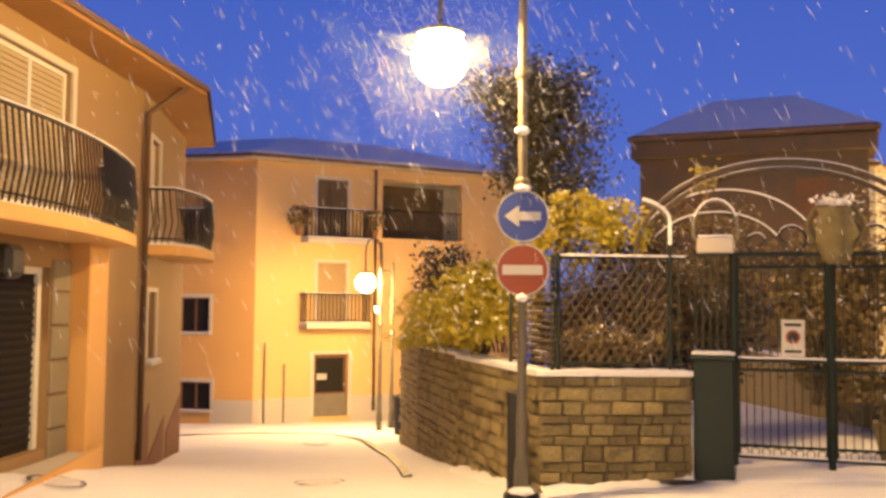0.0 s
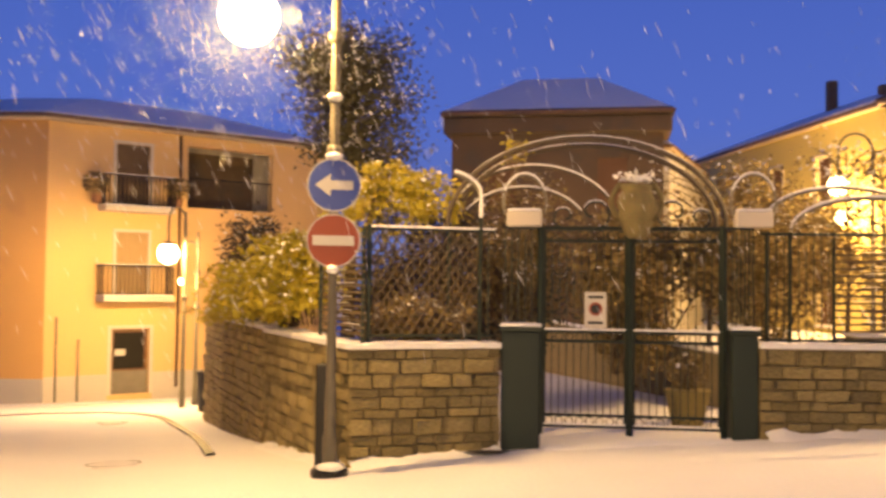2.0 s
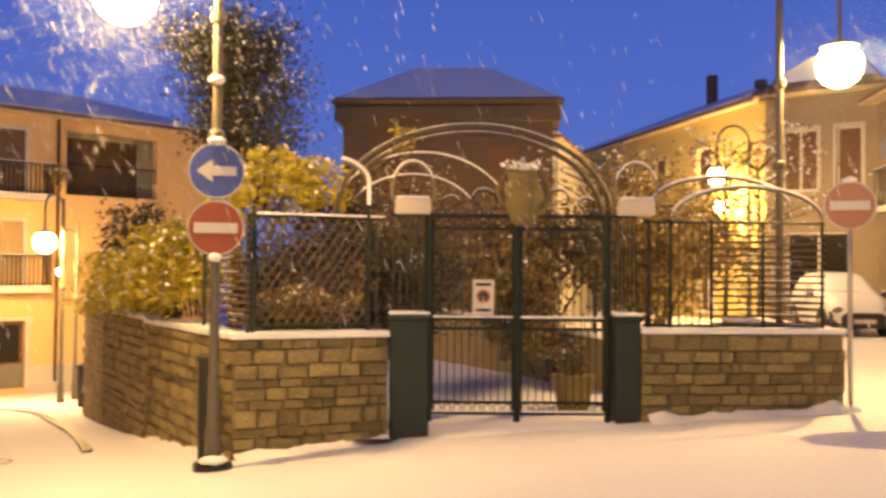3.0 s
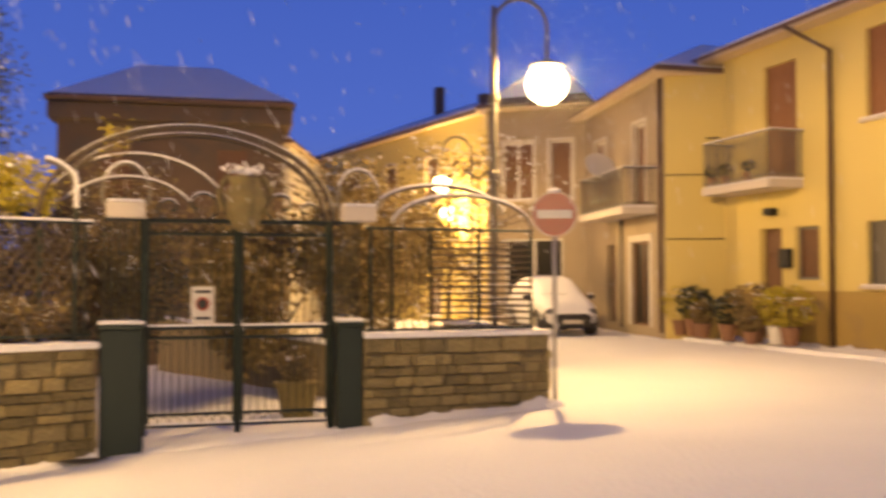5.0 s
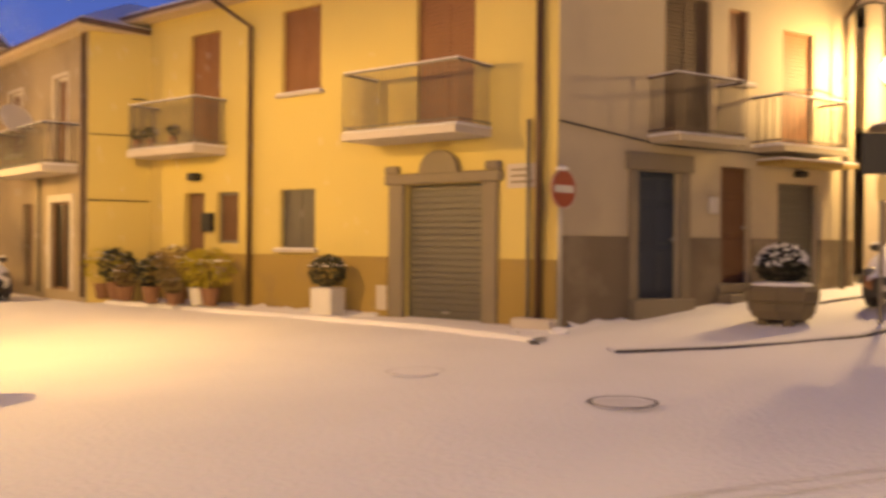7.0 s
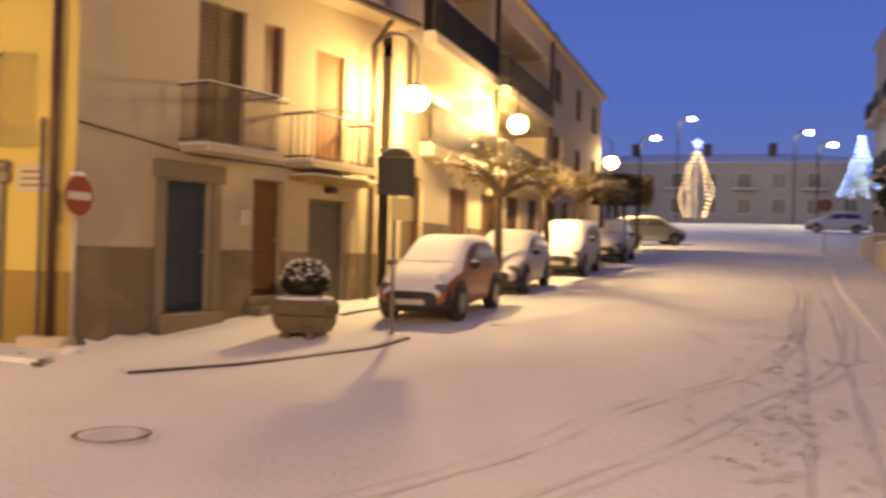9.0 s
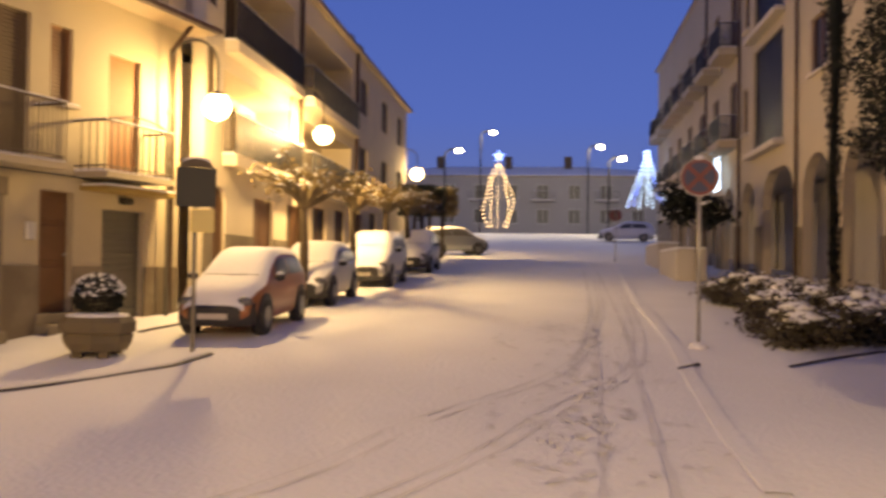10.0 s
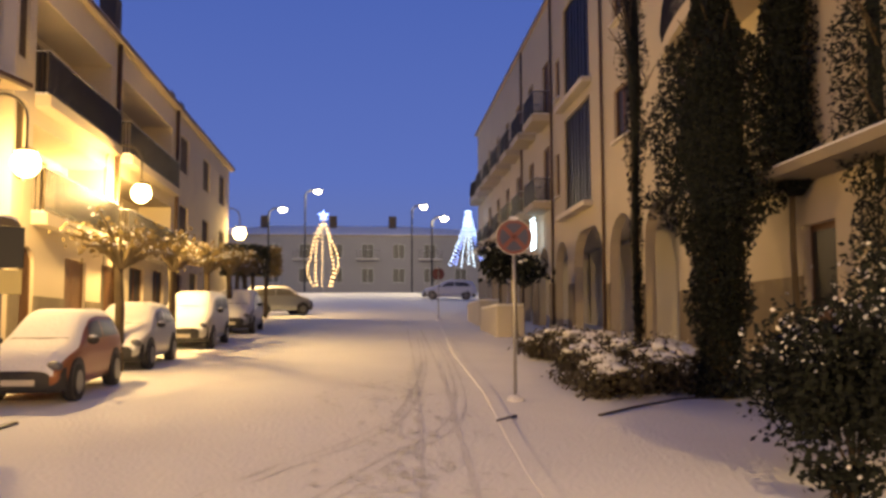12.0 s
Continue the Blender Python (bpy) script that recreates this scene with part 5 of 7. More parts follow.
for a, b in ((0.55, 1.56), (1.66, 2.70)):
    leaf = part("gate_frame", iron_panel(GT, [([(a, -0.2, v), (b, -0.2, v)], 0.02) for v in (-0.5, -0.36, 0.56, 0.68, 1.82, 1.97)] + [([(u, -0.2, -0.5), (u, -0.2, 1.97)], 0.018) for u in (a, b)]), IRON, gate)
    k = 11
    for i in range(1, k):
        u = a + (b - a) * i / k
        part("bar", iron_panel(GT, [([(u, -0.2, -0.36), (u, -0.2, 0.56)], 0.010)]), IRON, leaf)
        part("bar", iron_panel(GT, [([(u, -0.2, 0.68), (u, -0.2, 1.82)], 0.008)]), IRON, leaf)
    rings = []
    for i in range(8):
        for v in (0.62, -0.43, 1.895):
            u = a + (b - a) * (i + 0.5) / 8
            rings.append(([(u + 0.048 * math.cos(t), -0.2, v + 0.048 * math.sin(t)) for t in np.linspace(0, 2 * math.pi, 11)], 0.007))
    part("ring_frieze", iron_panel(GT, rings), IRON, leaf)
    for v in (0.70, -0.48):
        bm = bmesh.new()
        box(bm, (a, -0.225, v), (b, -0.175, v + 0.022), GT.m)
        part("snow_line", bm, SNOW, leaf)
# scrolls above the gate
scrolls = []
for c, s, r in ((1.15, 1, 0.2), (0.8, -1, 0.14), (2.15, -1, 0.2), (2.45, 1, 0.13)):
    scrolls.append(([(c + s * r * (1 - t * 0.16) * math.cos(t), -0.2, 2.02 + r * 0.8 + r * (1 - t * 0.16) * math.sin(t) * 0.9) for t in np.linspace(-1.2, 4.6, 22)], 0.014))
for i, s in enumerate(scrolls):
    part("scroll", iron_panel(GT, [s]), IRON, gate)
    part("snow_line", iron_panel(GT, [([(u, n, v + 0.016) for u, n, v in s[0][6:16]], 0.012)]), SNOW, gate)
bm = iron_panel(GT, [([(0.05, -0.2, 1.985), (3.1, -0.2, 1.985)], 0.02)])
part("top_rail", bm, IRON, gate)
# urn-like crest with snow and dry leaves
urn = GT.at(1.68, -0.15, 1.95)
bm = bmesh.new()
lathe(bm, urn, ((0.10, -0.1), (0.15, -0.04), (0.19, 0.06), (0.225, 0.16), (0.235, 0.26), (0.23, 0.36), (0.2, 0.45), (0.185, 0.5), (0.22, 0.55), (0.18, 0.58)), 26)
for v in bm.verts:
    k = 1 + 0.22 * noise.noise(v.co * 7) + 0.12 * noise.noise(v.co * 17)
    v.co = Vector((urn.x + (v.co.x - urn.x) * k, urn.y + (v.co.y - urn.y) * k, v.co.z))
for sx in (-1, 1):
    tube(bm, [urn + GT.d * sx * (0.2 + 0.11 * math.sin(t)) + Vector((0, 0, 0.12 + 0.15 * t)) for t in np.linspace(0, math.pi, 8)], 0.035, 6)
crest = part("crest_urn", bm, MOSSY, gate, "weathered carved stone crest", True)
bm = bmesh.new()
rng = random.Random(8)
leaves(bm, rng, lambda g: (urn.x + g.gauss(0, 0.13), urn.y + g.gauss(0, 0.1), urn.z + 0.62 + abs(g.gauss(0, 0.05))), 60, 0.09)
part("snow_tuft", bm, SNOW, crest)
# notice on the gate
bm = bmesh.new()
box(bm, (1.05, -0.17, 0.73), (1.32, -0.155, 1.18), GT.m, 0.004)
plate = part("gate_notice", bm, SIGN_WHITE, gate, "white plate with a round no-parking mark")
bm = bmesh.new()
disc(bm, GT.at(1.185, -0.152, 0.97), GT.n, 0.085, 0.006, 24)
part("red_ring", bm, SIGN_RED, plate)
bm = bmesh.new()
disc(bm, GT.at(1.185, -0.149, 0.97), GT.n, 0.058, 0.008, 24)
part("blue_field", bm, SIGN_BACK, plate)
for v in (0.78, 1.1):
    bm = bmesh.new()
    box(bm, (1.09, -0.155, v), (1.28, -0.152, v + 0.035), GT.m)
    part("lettering_bar", bm, SIGN_BACK, plate)
# planter boxes with hoops on the piers
for c, hoop in ((0.29, True), (3.1, True)):
    p = GT.at(c, -0.2, 1.99)
    ob = thing("planter_box", "pale planter box with a wire hoop above the gate pier", "planter", p, "pier planters")
    bm = bmesh.new()
    box(bm, (c - 0.22, -0.32, 1.995), (c + 0.22, -0.08, 2.19), GT.m, 0.015)
    part("box", bm, PALE_STONE, ob)
    bm = bmesh.new()
    box(bm, (c - 0.21, -0.31, 2.192), (c + 0.21, -0.09, 2.225), GT.m, 0.015)
    part("snow_layer", bm, SNOW, ob)
    pts = [(c - 0.27 * math.cos(a), -0.2, 2.3 + 0.36 * math.sin(a)) for a in np.linspace(-0.4, math.pi + 0.4, 16)]
    part("hoop", iron_panel(GT, [(pts, 0.018)]), GREY_IRON, ob)
    part("snow_line", iron_panel(GT, [([(u, n, v + 0.018) for u, n, v in pts[3:13]], 0.018)]), SNOW, ob)
# the garden arch behind the gate
arch = thing("garden_arch", "wide iron pergola arch over the gate, snow on top", "pergola", GT.at(1.1, -0.6, 2.0))
for n, c, w, h, v0 in ((-0.5, 1.05, 1.78, 1.15, 2.02), (-0.72, 1.05, 1.7, 1.08, 2.02), (-1.7, 0.35, 1.25, 0.95, 2.0), (-2.3, 0.2, 1.0, 0.75, 1.95)):
    pts = [(c - w * math.cos(a), n, v0 + h * math.sin(a)) for a in np.linspace(0.0, math.pi, 30)]
    part("hoop", iron_panel(GT, [(pts, 0.034 if n > -1 else 0.02)]), RUST_IRON, arch)
    part("snow_line", iron_panel(GT, [([(u, m, v + 0.028) for u, m, v in pts[5:25]], 0.015)]), SNOW, arch)
for a in np.linspace(0.25, math.pi - 0.25, 12):
    u, v = 1.05 - 1.75 * math.cos(a), 2.02 + 1.12 * math.sin(a)
    part("rung", iron_panel(GT, [([(u, -0.5, v), (u, -0.72, v)], 0.012)]), RUST_IRON, arch)
knot = GT.at(0.16, -0.5, 3.03)
bm = bmesh.new()
for k in range(3):
    tube(bm, [knot + GT.d * (0.1 + 0.02 * k) * math.cos(t) + Vector((0, 0, (0.11 + 0.02 * k) * math.sin(t) - 0.05 * k)) for t in np.linspace(0, 2 * math.pi, 14)], 0.012, 5)
tube(bm, [knot + Vector((0, 0, -0.05)), knot + GT.d * 0.02 + Vector((0, 0, -0.34))], 0.012, 5)
part("vine_knot", bm, BARK_LIT, arch, "knotted bare vine round the hoop")
bm = bmesh.new()
rng = random.Random(14)
leaves(bm, rng, lambda g: knot + Vector((g.gauss(0, 0.1), g.gauss(0, 0.06), g.gauss(0, 0.1))), 60, 0.07)
leaves(bm, rng, lambda g: GT.at(-0.68 + g.gauss(0, 0.08), -0.55, 2.25 + g.gauss(0, 0.16)), 90, 0.09)
part("foliage", bm, LEAF_YELLOW, arch)
for u in (-0.72, 2.82):
    part("leg", iron_panel(GT, [([(u, -0.6, -0.8), (u, -0.6, 2.05)], 0.03)]), IRON, arch)
# garden inside
p = GT.at(2.5, -1.6, 0)
potted_shrub(p.x, p.y, gz(p.x, p.y), 0.3, 0.3, 0.5, LEAF_BROWN, TERRACOTTA, "wooden barrel planter with a snowy dry shrub inside the gate", 12, count=200)
inner = Face((7.2, 24.1), (7.65, 11.6))
bm = bmesh.new()
box(bm, (0, -0.25, -3), (inner.len, 0, 0.2), inner.m, 0.02)
solo("inner_garden_wall", bm, MORTAR, "low dark stone wall inside the garden", "wall", "structure")
bm = bmesh.new()
box(bm, (0, -0.27, 0.2), (inner.len, 0.02, 0.25), inner.m, 0.02)
solo("wall_snow", bm, SNOW, "line of snow on the low garden wall", "snow", "structure")


def bush(centre, radii, count, size, leaf, label, seed, snow=0.2, name="bush", trunk=True, droop=0.0, lumps=7, blanket=0.0):
    """A shrub of many clumps of leaves, with stems and a dusting of snow."""
    cx, cy, cz = centre
    ob = thing(name, label, "bush", (cx, cy, cz - radii[2]), "")
    rng = random.Random(seed)
    seeds = []
    for _ in range(lumps * 4):
        d = Vector((rng.gauss(0, 1), rng.gauss(0, 1), rng.gauss(0, 0.8)))
        d = d.normalized() * rng.uniform(0.35, 0.95)
        seeds.append((cx + d.x * radii[0], cy + d.y * radii[1], cz + d.z * radii[2] - droop * d.x * d.x))

    def place(g):
        s = g.choice(seeds)
        return tuple(s[i] + g.gauss(0, 0.17) * radii[i] * 1.15 for i in range(3))
    bm = bmesh.new()
    leaves(bm, rng, place, int(count * 2.2), size * 0.85)
    part("foliage", bm, leaf, ob)
    if snow:
        bm = bmesh.new()
        tops = [s for s in seeds if s[2] > cz - 0.1 * radii[2]]
        leaves(bm, rng, lambda g: (lambda s: (s[0] + g.gauss(0, 0.15) * radii[0], s[1] + g.gauss(0, 0.15) * radii[1], s[2] + abs(g.gauss(0, 0.2)) * radii[2]))(g.choice(tops)), int(count * snow * 0.6), size * 0.6)
        part("snow_dusting", bm, SNOW, ob)
    if blanket:
        bm = bmesh.new()
        for s in sorted(seeds, key=lambda q: -q[2])[:int(len(seeds) * blanket)]:
            k = rng.uniform(0.16, 0.3)
            ball(bm, (s[0], s[1], s[2] + 0.17 * radii[2]), k, 2, 0.42, 0.7)
        part("snow_layer", bm, SNOW, ob, "pillows of fresh snow", True)
    if trunk:
        for s in seeds[::5]:
            bm = bmesh.new()
            m = Vector((cx, cy, cz - radii[2])).lerp(Vector(s), 0.5) + Vector((rng.uniform(-0.1, 0.1), rng.uniform(-0.1, 0.1), 0.1))
            tube(bm, [(cx + rng.uniform(-0.15, 0.15), cy + rng.uniform(-0.15, 0.15), cz - radii[2] * 1.25), m, s], 0.025, 5, 0.008)
            part("stem", bm, BARK, ob)
    return ob


def spray_bush(root, fall, count, reach, height, leaf, label, seed, size=0.105, snow=0.10, per=105):
    """Long arching sprays from one root, feathered with small leaves; fall is the way most of them lean."""
    ob = thing("trailing_shrub", label, "bush", root, "trailing shrubs")
    rng = random.Random(seed)
    root, fall = Vector(root), Vector((*fall, 0)).normalized()
    green, white = bmesh.new(), bmesh.new()
    for k in range(count):
        a = math.atan2(fall.y, fall.x) + rng.gauss(0, 0.95)
        d = Vector((math.cos(a), math.sin(a), 0))
        r, up = reach * rng.uniform(0.35, 1.0), height * rng.uniform(0.55, 1.05)
        o = root + Vector((rng.gauss(0, 0.16), rng.gauss(0, 0.16), 0))
        pts = [o + d * r * t + Vector((0, 0, up * (2.7 * t - 2.55 * t * t) + (0.12 if t else 0))) for t in np.linspace(0, 1, 9)]
        if k % 3 == 0:
            bm = bmesh.new()
            tube(bm, pts, 0.012, 4, 0.004)
            part("stem", bm, BARK, ob)
        for _ in range(per):
            t = rng.uniform(0.25, 1.0) ** 0.8 * 8
            q = pts[int(min(t, 7.99))].lerp(pts[min(8, int(min(t, 7.99)) + 1)], t % 1)
            spread = 0.05 + 0.07 * rng.random()
            leaves(green, rng, lambda g: q + Vector((g.gauss(0, spread), g.gauss(0, spread), -abs(g.gauss(0, spread)))), 1, size, 0.42)
            if rng.random() < snow:
                leaves(white, rng, lambda g: q + Vector((g.gauss(0, 0.04), g.gauss(0, 0.04), 0.03)), 1, size * 0.6, 0.7)
    part("foliage", green, leaf, ob)
    part("snow_dusting", white, SNOW, ob)
    return ob


spray_bush((1.2, 11.8, 0.6), (-0.85, -0.5), 66, 1.3, 1.75, LEAF_YELLOW, "yellow-green shrub arching over the garden wall, snowy", 21)
spray_bush((0.5, 13.7, 0.4), (-0.9, -0.4), 50, 1.2, 1.5, LEAF_YELLOW, "yellow-green trailing shrub spilling over the wall", 22)
spray_bush((2.35, 11.0, 2.0), (0.6, -0.2), 36, 1.15, 1.25, LEAF_YELLOW, "tall yellow-leaved climber lit by the lamp", 23, per=70)
spray_bush((1.9, 11.3, 1.7), (0.2, -0.9), 22, 0.8, 1.4, LEAF_YELLOW, "yellow-leaved climber behind the road signs", 36, per=60)
bush((0.95, 11.9, 1.2), (0.55, 0.7, 0.5), 1300, 0.11, LEAF_YELLOW, "inner yellow-green growth of the wall shrub", 37, 0.1)
bush((3.4, 12.0, 2.1), (0.8, 0.7, 0.6), 420, 0.10, LEAF_DULL, "sparse dry shrub behind the fence", 24, 0.3)
bush((2.7, 9.9, 0.75), (0.7, 0.4, 0.5), 700, 0.12, LEAF_BROWN, "dry brown plant behind the lattice with snow", 25, 0.4)
bush((-0.35, 19.5, 1.9), (0.85, 1.4, 1.1), 1300, 0.12, LEAF_DULL, "dark brown shrub over the far end of the wall", 26, 0.08)
bush((7.2, 13.5, 1.6), (1.5, 1.2, 1.3), 2200, 0.13, LEAF_BROWN, "tangled brown climber in the garden", 27, 0.12)
bush((9.8, 14.5, 2.0), (1.7, 1.4, 1.4), 2200, 0.13, LEAF_BROWN, "brown snow-dusted climbing plant on the pergola", 28, 0.18)
bush((4.6, 17.5, 0.9), (2.4, 1.2, 1.6), 2600, 0.14, LEAF_DARK, "dark evergreen shrub inside the garden", 29, 0.06)
bush((4.6, 12.6, 2.6), (0.7, 0.7, 0.5), 260, 0.09, LEAF_BROWN, "thin leafy climber on the arch", 30, 0.2)


LEAF_OLIVE = mat("olive_leaf", (0.075, 0.068, 0.026), 0.6, var=0.35, scale=6, fine=20, bump=0)


def tree(x, y, z, height, spread, leaf, label, seed, count, trunk_r=0.16, crown_from=0.35, size=0.25, limbs=10, snow=0.05, lean=0.0):
    ob = thing("tree", label, "tree", (x, y, z))
    rng = random.Random(seed)
    bm = bmesh.new()
    tube(bm, [(x, y, z - 0.2), (x + 0.05, y, z + height * 0.4), (x + lean, y, z + height * 0.95)], trunk_r, 10, trunk_r * 0.25)
    part("trunk", bm, BARK, ob, smooth=True)
    ends = []
    for i in range(limbs):
        h = height * rng.uniform(crown_from, 0.92)
        a = rng.uniform(0, 6.283)
        reach = spread * rng.uniform(0.45, 1.0) * (1.05 - 0.5 * abs(h / height - 0.62))
        s, e = Vector((x + lean * h / height, y, z + h * 0.92)), Vector((x + lean * h / height + reach * math.cos(a), y + reach * math.sin(a), z + h + rng.uniform(0.0, 0.25) * spread))
        bm = bmesh.new()
        tube(bm, [s, s.lerp(e, 0.5) + Vector((0, 0, 0.1 * spread)), e], trunk_r * 0.35, 5, trunk_r * 0.08)
        part("limb", bm, BARK, ob)
        ends += [s.lerp(e, q) for q in (0.55, 0.8, 1.0)]
    bm = bmesh.new()
    leaves(bm, rng, lambda g: (lambda p: (p.x + g.gauss(0, 0.17) * spread, p.y + g.gauss(0, 0.17) * spread, p.z + g.gauss(0, 0.15) * spread))(g.choice(ends)), count, size)
    part("crown", bm, leaf, ob)
    if snow:
        bm = bmesh.new()
        leaves(bm, rng, lambda g: (lambda p: (p.x + g.gauss(0, 0.16) * spread, p.y + g.gauss(0, 0.16) * spread, p.z + abs(g.gauss(0, 0.14)) * spread))(g.choice(ends)), int(count * snow), size)
        part("snow_dusting", bm, SNOW, ob)
    return ob


tree(1.75, 15.5, -1.3, 7.9, 1.5, LEAF_OLIVE, "tall olive-green tree behind the lamp post", 41, 17000, 0.18, 0.58, 0.085, 24)
bush((8.6, 12.6, 1.7), (1.2, 0.9, 1.5), 2600, 0.12, LEAF_BROWN, "golden-brown climber filling the pergola", 31, 0.15)
bush((6.3, 12.8, 1.3), (1.0, 0.7, 1.2), 1500, 0.12, LEAF_BROWN, "brown climber behind the gate", 32, 0.12)
# bare, snow-dusted climbers beyond the pergola
for i, (x, y) in enumerate(((11.5, 15.2), (13.0, 16.5), (9.0, 16.0))):
    tree(x, y, gz(x, y), 4.6, 1.6, LEAF_BROWN, "thin leafless garden tree with snow on its twigs", 50 + i, 420, 0.06, 0.35, 0.10, 22, 0.6)
bush((2.9, 13.4, 1.25), (1.3, 0.8, 1.25), 3200, 0.11, LEAF_BROWN, "dry olive shrub behind the lattice fence", 33, 0.18)
bush((6.8, 13.6, 0.25), (0.6, 1.2, 0.6), 1100, 0.12, LEAF_BROWN, "dry brown plants along the inner garden wall", 35, 0.2)
bush((4.9, 15.2, 1.4), (1.3, 0.8, 1.4), 2600, 0.11, LEAF_BROWN, "dry leafy shrub beyond the garden gate", 34, 0.15)


# ---- vehicles ----
def car(x, y, heading, paint, label, length=3.8, height=1.46, width=1.62, van=False, snow=0.07, glazed=True):
    """A snow-covered car; heading is the way that its nose points."""
    z = gz(x, y)
    h = Vector((math.cos(heading), math.sin(heading), 0))
    rise = gz(x + h.x, y + h.y) - gz(x - h.x, y - h.y)
    h = Vector((h.x, h.y, rise / 2)).normalized()
    s = Vector((0, 0, 1)).cross(h).normalized()
    m = Matrix((h, s, h.cross(s))).transposed().to_4x4()
    m.translation = (x, y, z)
    kind = "van" if van else "car"
    ob = thing(kind, label, kind, (x, y, z), "parked vehicles")
    L, H, W = length / 3.8, height / 1.46, width / 1.64
    # along the car: place, sill, waist, top, half width at the waist, half width at the top
    if van:
        keys = ((-1.90, .42, .90, 1.02, .70, .62), (-1.84, .30, .95, 1.30, .78, .68), (-1.62, .22, .96, 1.42, .81, .70), (-.4, .22, .96, 1.46, .82, .71), (.35, .22, .95, 1.42, .82, .69), (.75, .22, .94, 1.22, .82, .70), (1.12, .22, .90, .98, .82, .74), (1.5, .24, .80, .88, .80, .72), (1.78, .27, .66, .76, .75, .66), (1.9, .34, .52, .60, .66, .58))
    else:
        keys = ((-1.90, .42, .78, .84, .68, .62), (-1.84, .30, .90, 1.05, .75, .66), (-1.6, .23, .93, 1.30, .80, .64), (-1.3, .22, .94, 1.41, .82, .63), (-.3, .22, .94, 1.46, .82, .64), (.1, .22, .93, 1.42, .82, .63), (.55, .22, .92, 1.20, .82, .66), (1.0, .22, .89, .965, .82, .74), (1.4, .24, .80, .88, .80, .72), (1.74, .27, .66, .76, .75, .66), (1.9, .34, .52, .60, .64, .56))
    scale = (L, H, H, H, W, W)
    table = [[k[c] * scale[c] for k in keys] for c in range(6)]

    def at(a):
        """Smoothed values at a place along the car."""
        return [sum(float(np.interp(a + d * L, table[0], table[c])) for d in (-.05, 0, .05)) / 3 for c in range(1, 6)]

    def side_point(a, f, side, out=0.0):
        """A point on the flank: f runs from the waist (0) to the roof's edge (1)."""
        b, c, d, e, t = at(a)
        bow = .018 * math.sin(math.pi * f)
        return m @ Vector((a, side * (e * .975 + (t - e * .975) * f + bow + out), c + (d - .07 * H - c) * f))

    spots = [table[0][0] + (table[0][-1] - table[0][0]) * k / 34 for k in range(35)]
    bm, rings = bmesh.new(), []
    for a in spots:
        b, c, d, e, t = at(a)
        half = [(e * .86, b), (e * .96, b + .06), (e, b + (c - b) * .45), (e * .995, b + (c - b) * .8), (e * .975, c), ((e * .975 + t) / 2 + .018, (c + d - .07 * H) / 2), (t, d - .07 * H), (t * .9, d - .02), (t * .5, d + .005)]
        ring = [(a, -p, q) for p, q in half] + [(a, p, q) for p, q in half[::-1]]
        rings.append([bm.verts.new(m @ Vector(q)) for q in ring])
    n = len(rings[0])
    for p, q in zip(rings, rings[1:]):
        for k in range(n):
            bm.faces.new((p[k], p[(k + 1) % n], q[(k + 1) % n], q[k]))
    bm.faces.new(rings[0][::-1]), bm.faces.new(rings[-1])
    bmesh.ops.recalc_face_normals(bm, faces=bm.faces)
    part("body", bm, paint, ob, smooth=True)
    # side windows, with a pillar between them
    for side in (-1, 1) if glazed else ():
        for a0, a1, lean0, lean1 in (((-1.5, -.42, .22, 0), (-.34, .62, 0, -.42)) if not van else ((-1.55, -.5, .1, 0), (-.42, .72, 0, -.3))):
            bm, rows_ = bmesh.new(), []
            for k in range(7):
                f = .12 + .74 * k / 6
                rows_.append([bm.verts.new(side_point((a0 + lean0 * f + (a1 + lean1 * f - a0 - lean0 * f) * q / 6) * L, f, side, .008)) for q in range(7)])
            for p, q in zip(rows_, rows_[1:]):
                for k in range(6):
                    bm.faces.new((p[k], p[k + 1], q[k + 1], q[k]))
            part("side_window", bm, CAR_GLASS, ob, smooth=True)
    # blanket of snow over bonnet, windscreen, roof and tail
    bm, prev = bmesh.new(), None
    for j, a in enumerate(spots):
        b, c, d, e, t = at(a)
        edge = min(1.0, j / 2.0, (len(spots) - 1 - j) / 1.5)
        lift = snow * (0.25 + 0.75 * edge)
        row = []
        for k in range(15):
            q = -1 + k / 7
            wave = snow * (.10 * noise.noise(Vector((a * 1.9 + x, q * 1.6, y))) + .07 * noise.noise(Vector((a * 6 + x, q * 5, y))))
            drop = (.075 * H + lift * .9) * abs(q) ** 7
            row.append(bm.verts.new(m @ Vector((a + (.05 if j == len(spots) - 1 else 0), t * 1.035 * q, d - (.06 if j == len(spots) - 1 else 0) + lift + wave - drop))))
        if prev:
            for k in range(14):
                bm.faces.new((prev[k], prev[k + 1], row[k + 1], row[k]))
        prev = row
    part("snow_cover", bm, SNOW, ob, "thick fresh snow", True)
    # dark line of the wipers where the windscreen meets the bonnet
    bm = bmesh.new()
    b, c, d, e, t = at(.98 * L)
    tube(bm, [m @ Vector((.99 * L - .05 * abs(q), t * q, d + snow * .95)) for q in (-.75, -.4, 0, .4, .75)], .014, 5)
    part("wiper", bm, CAR_PLASTIC, ob)
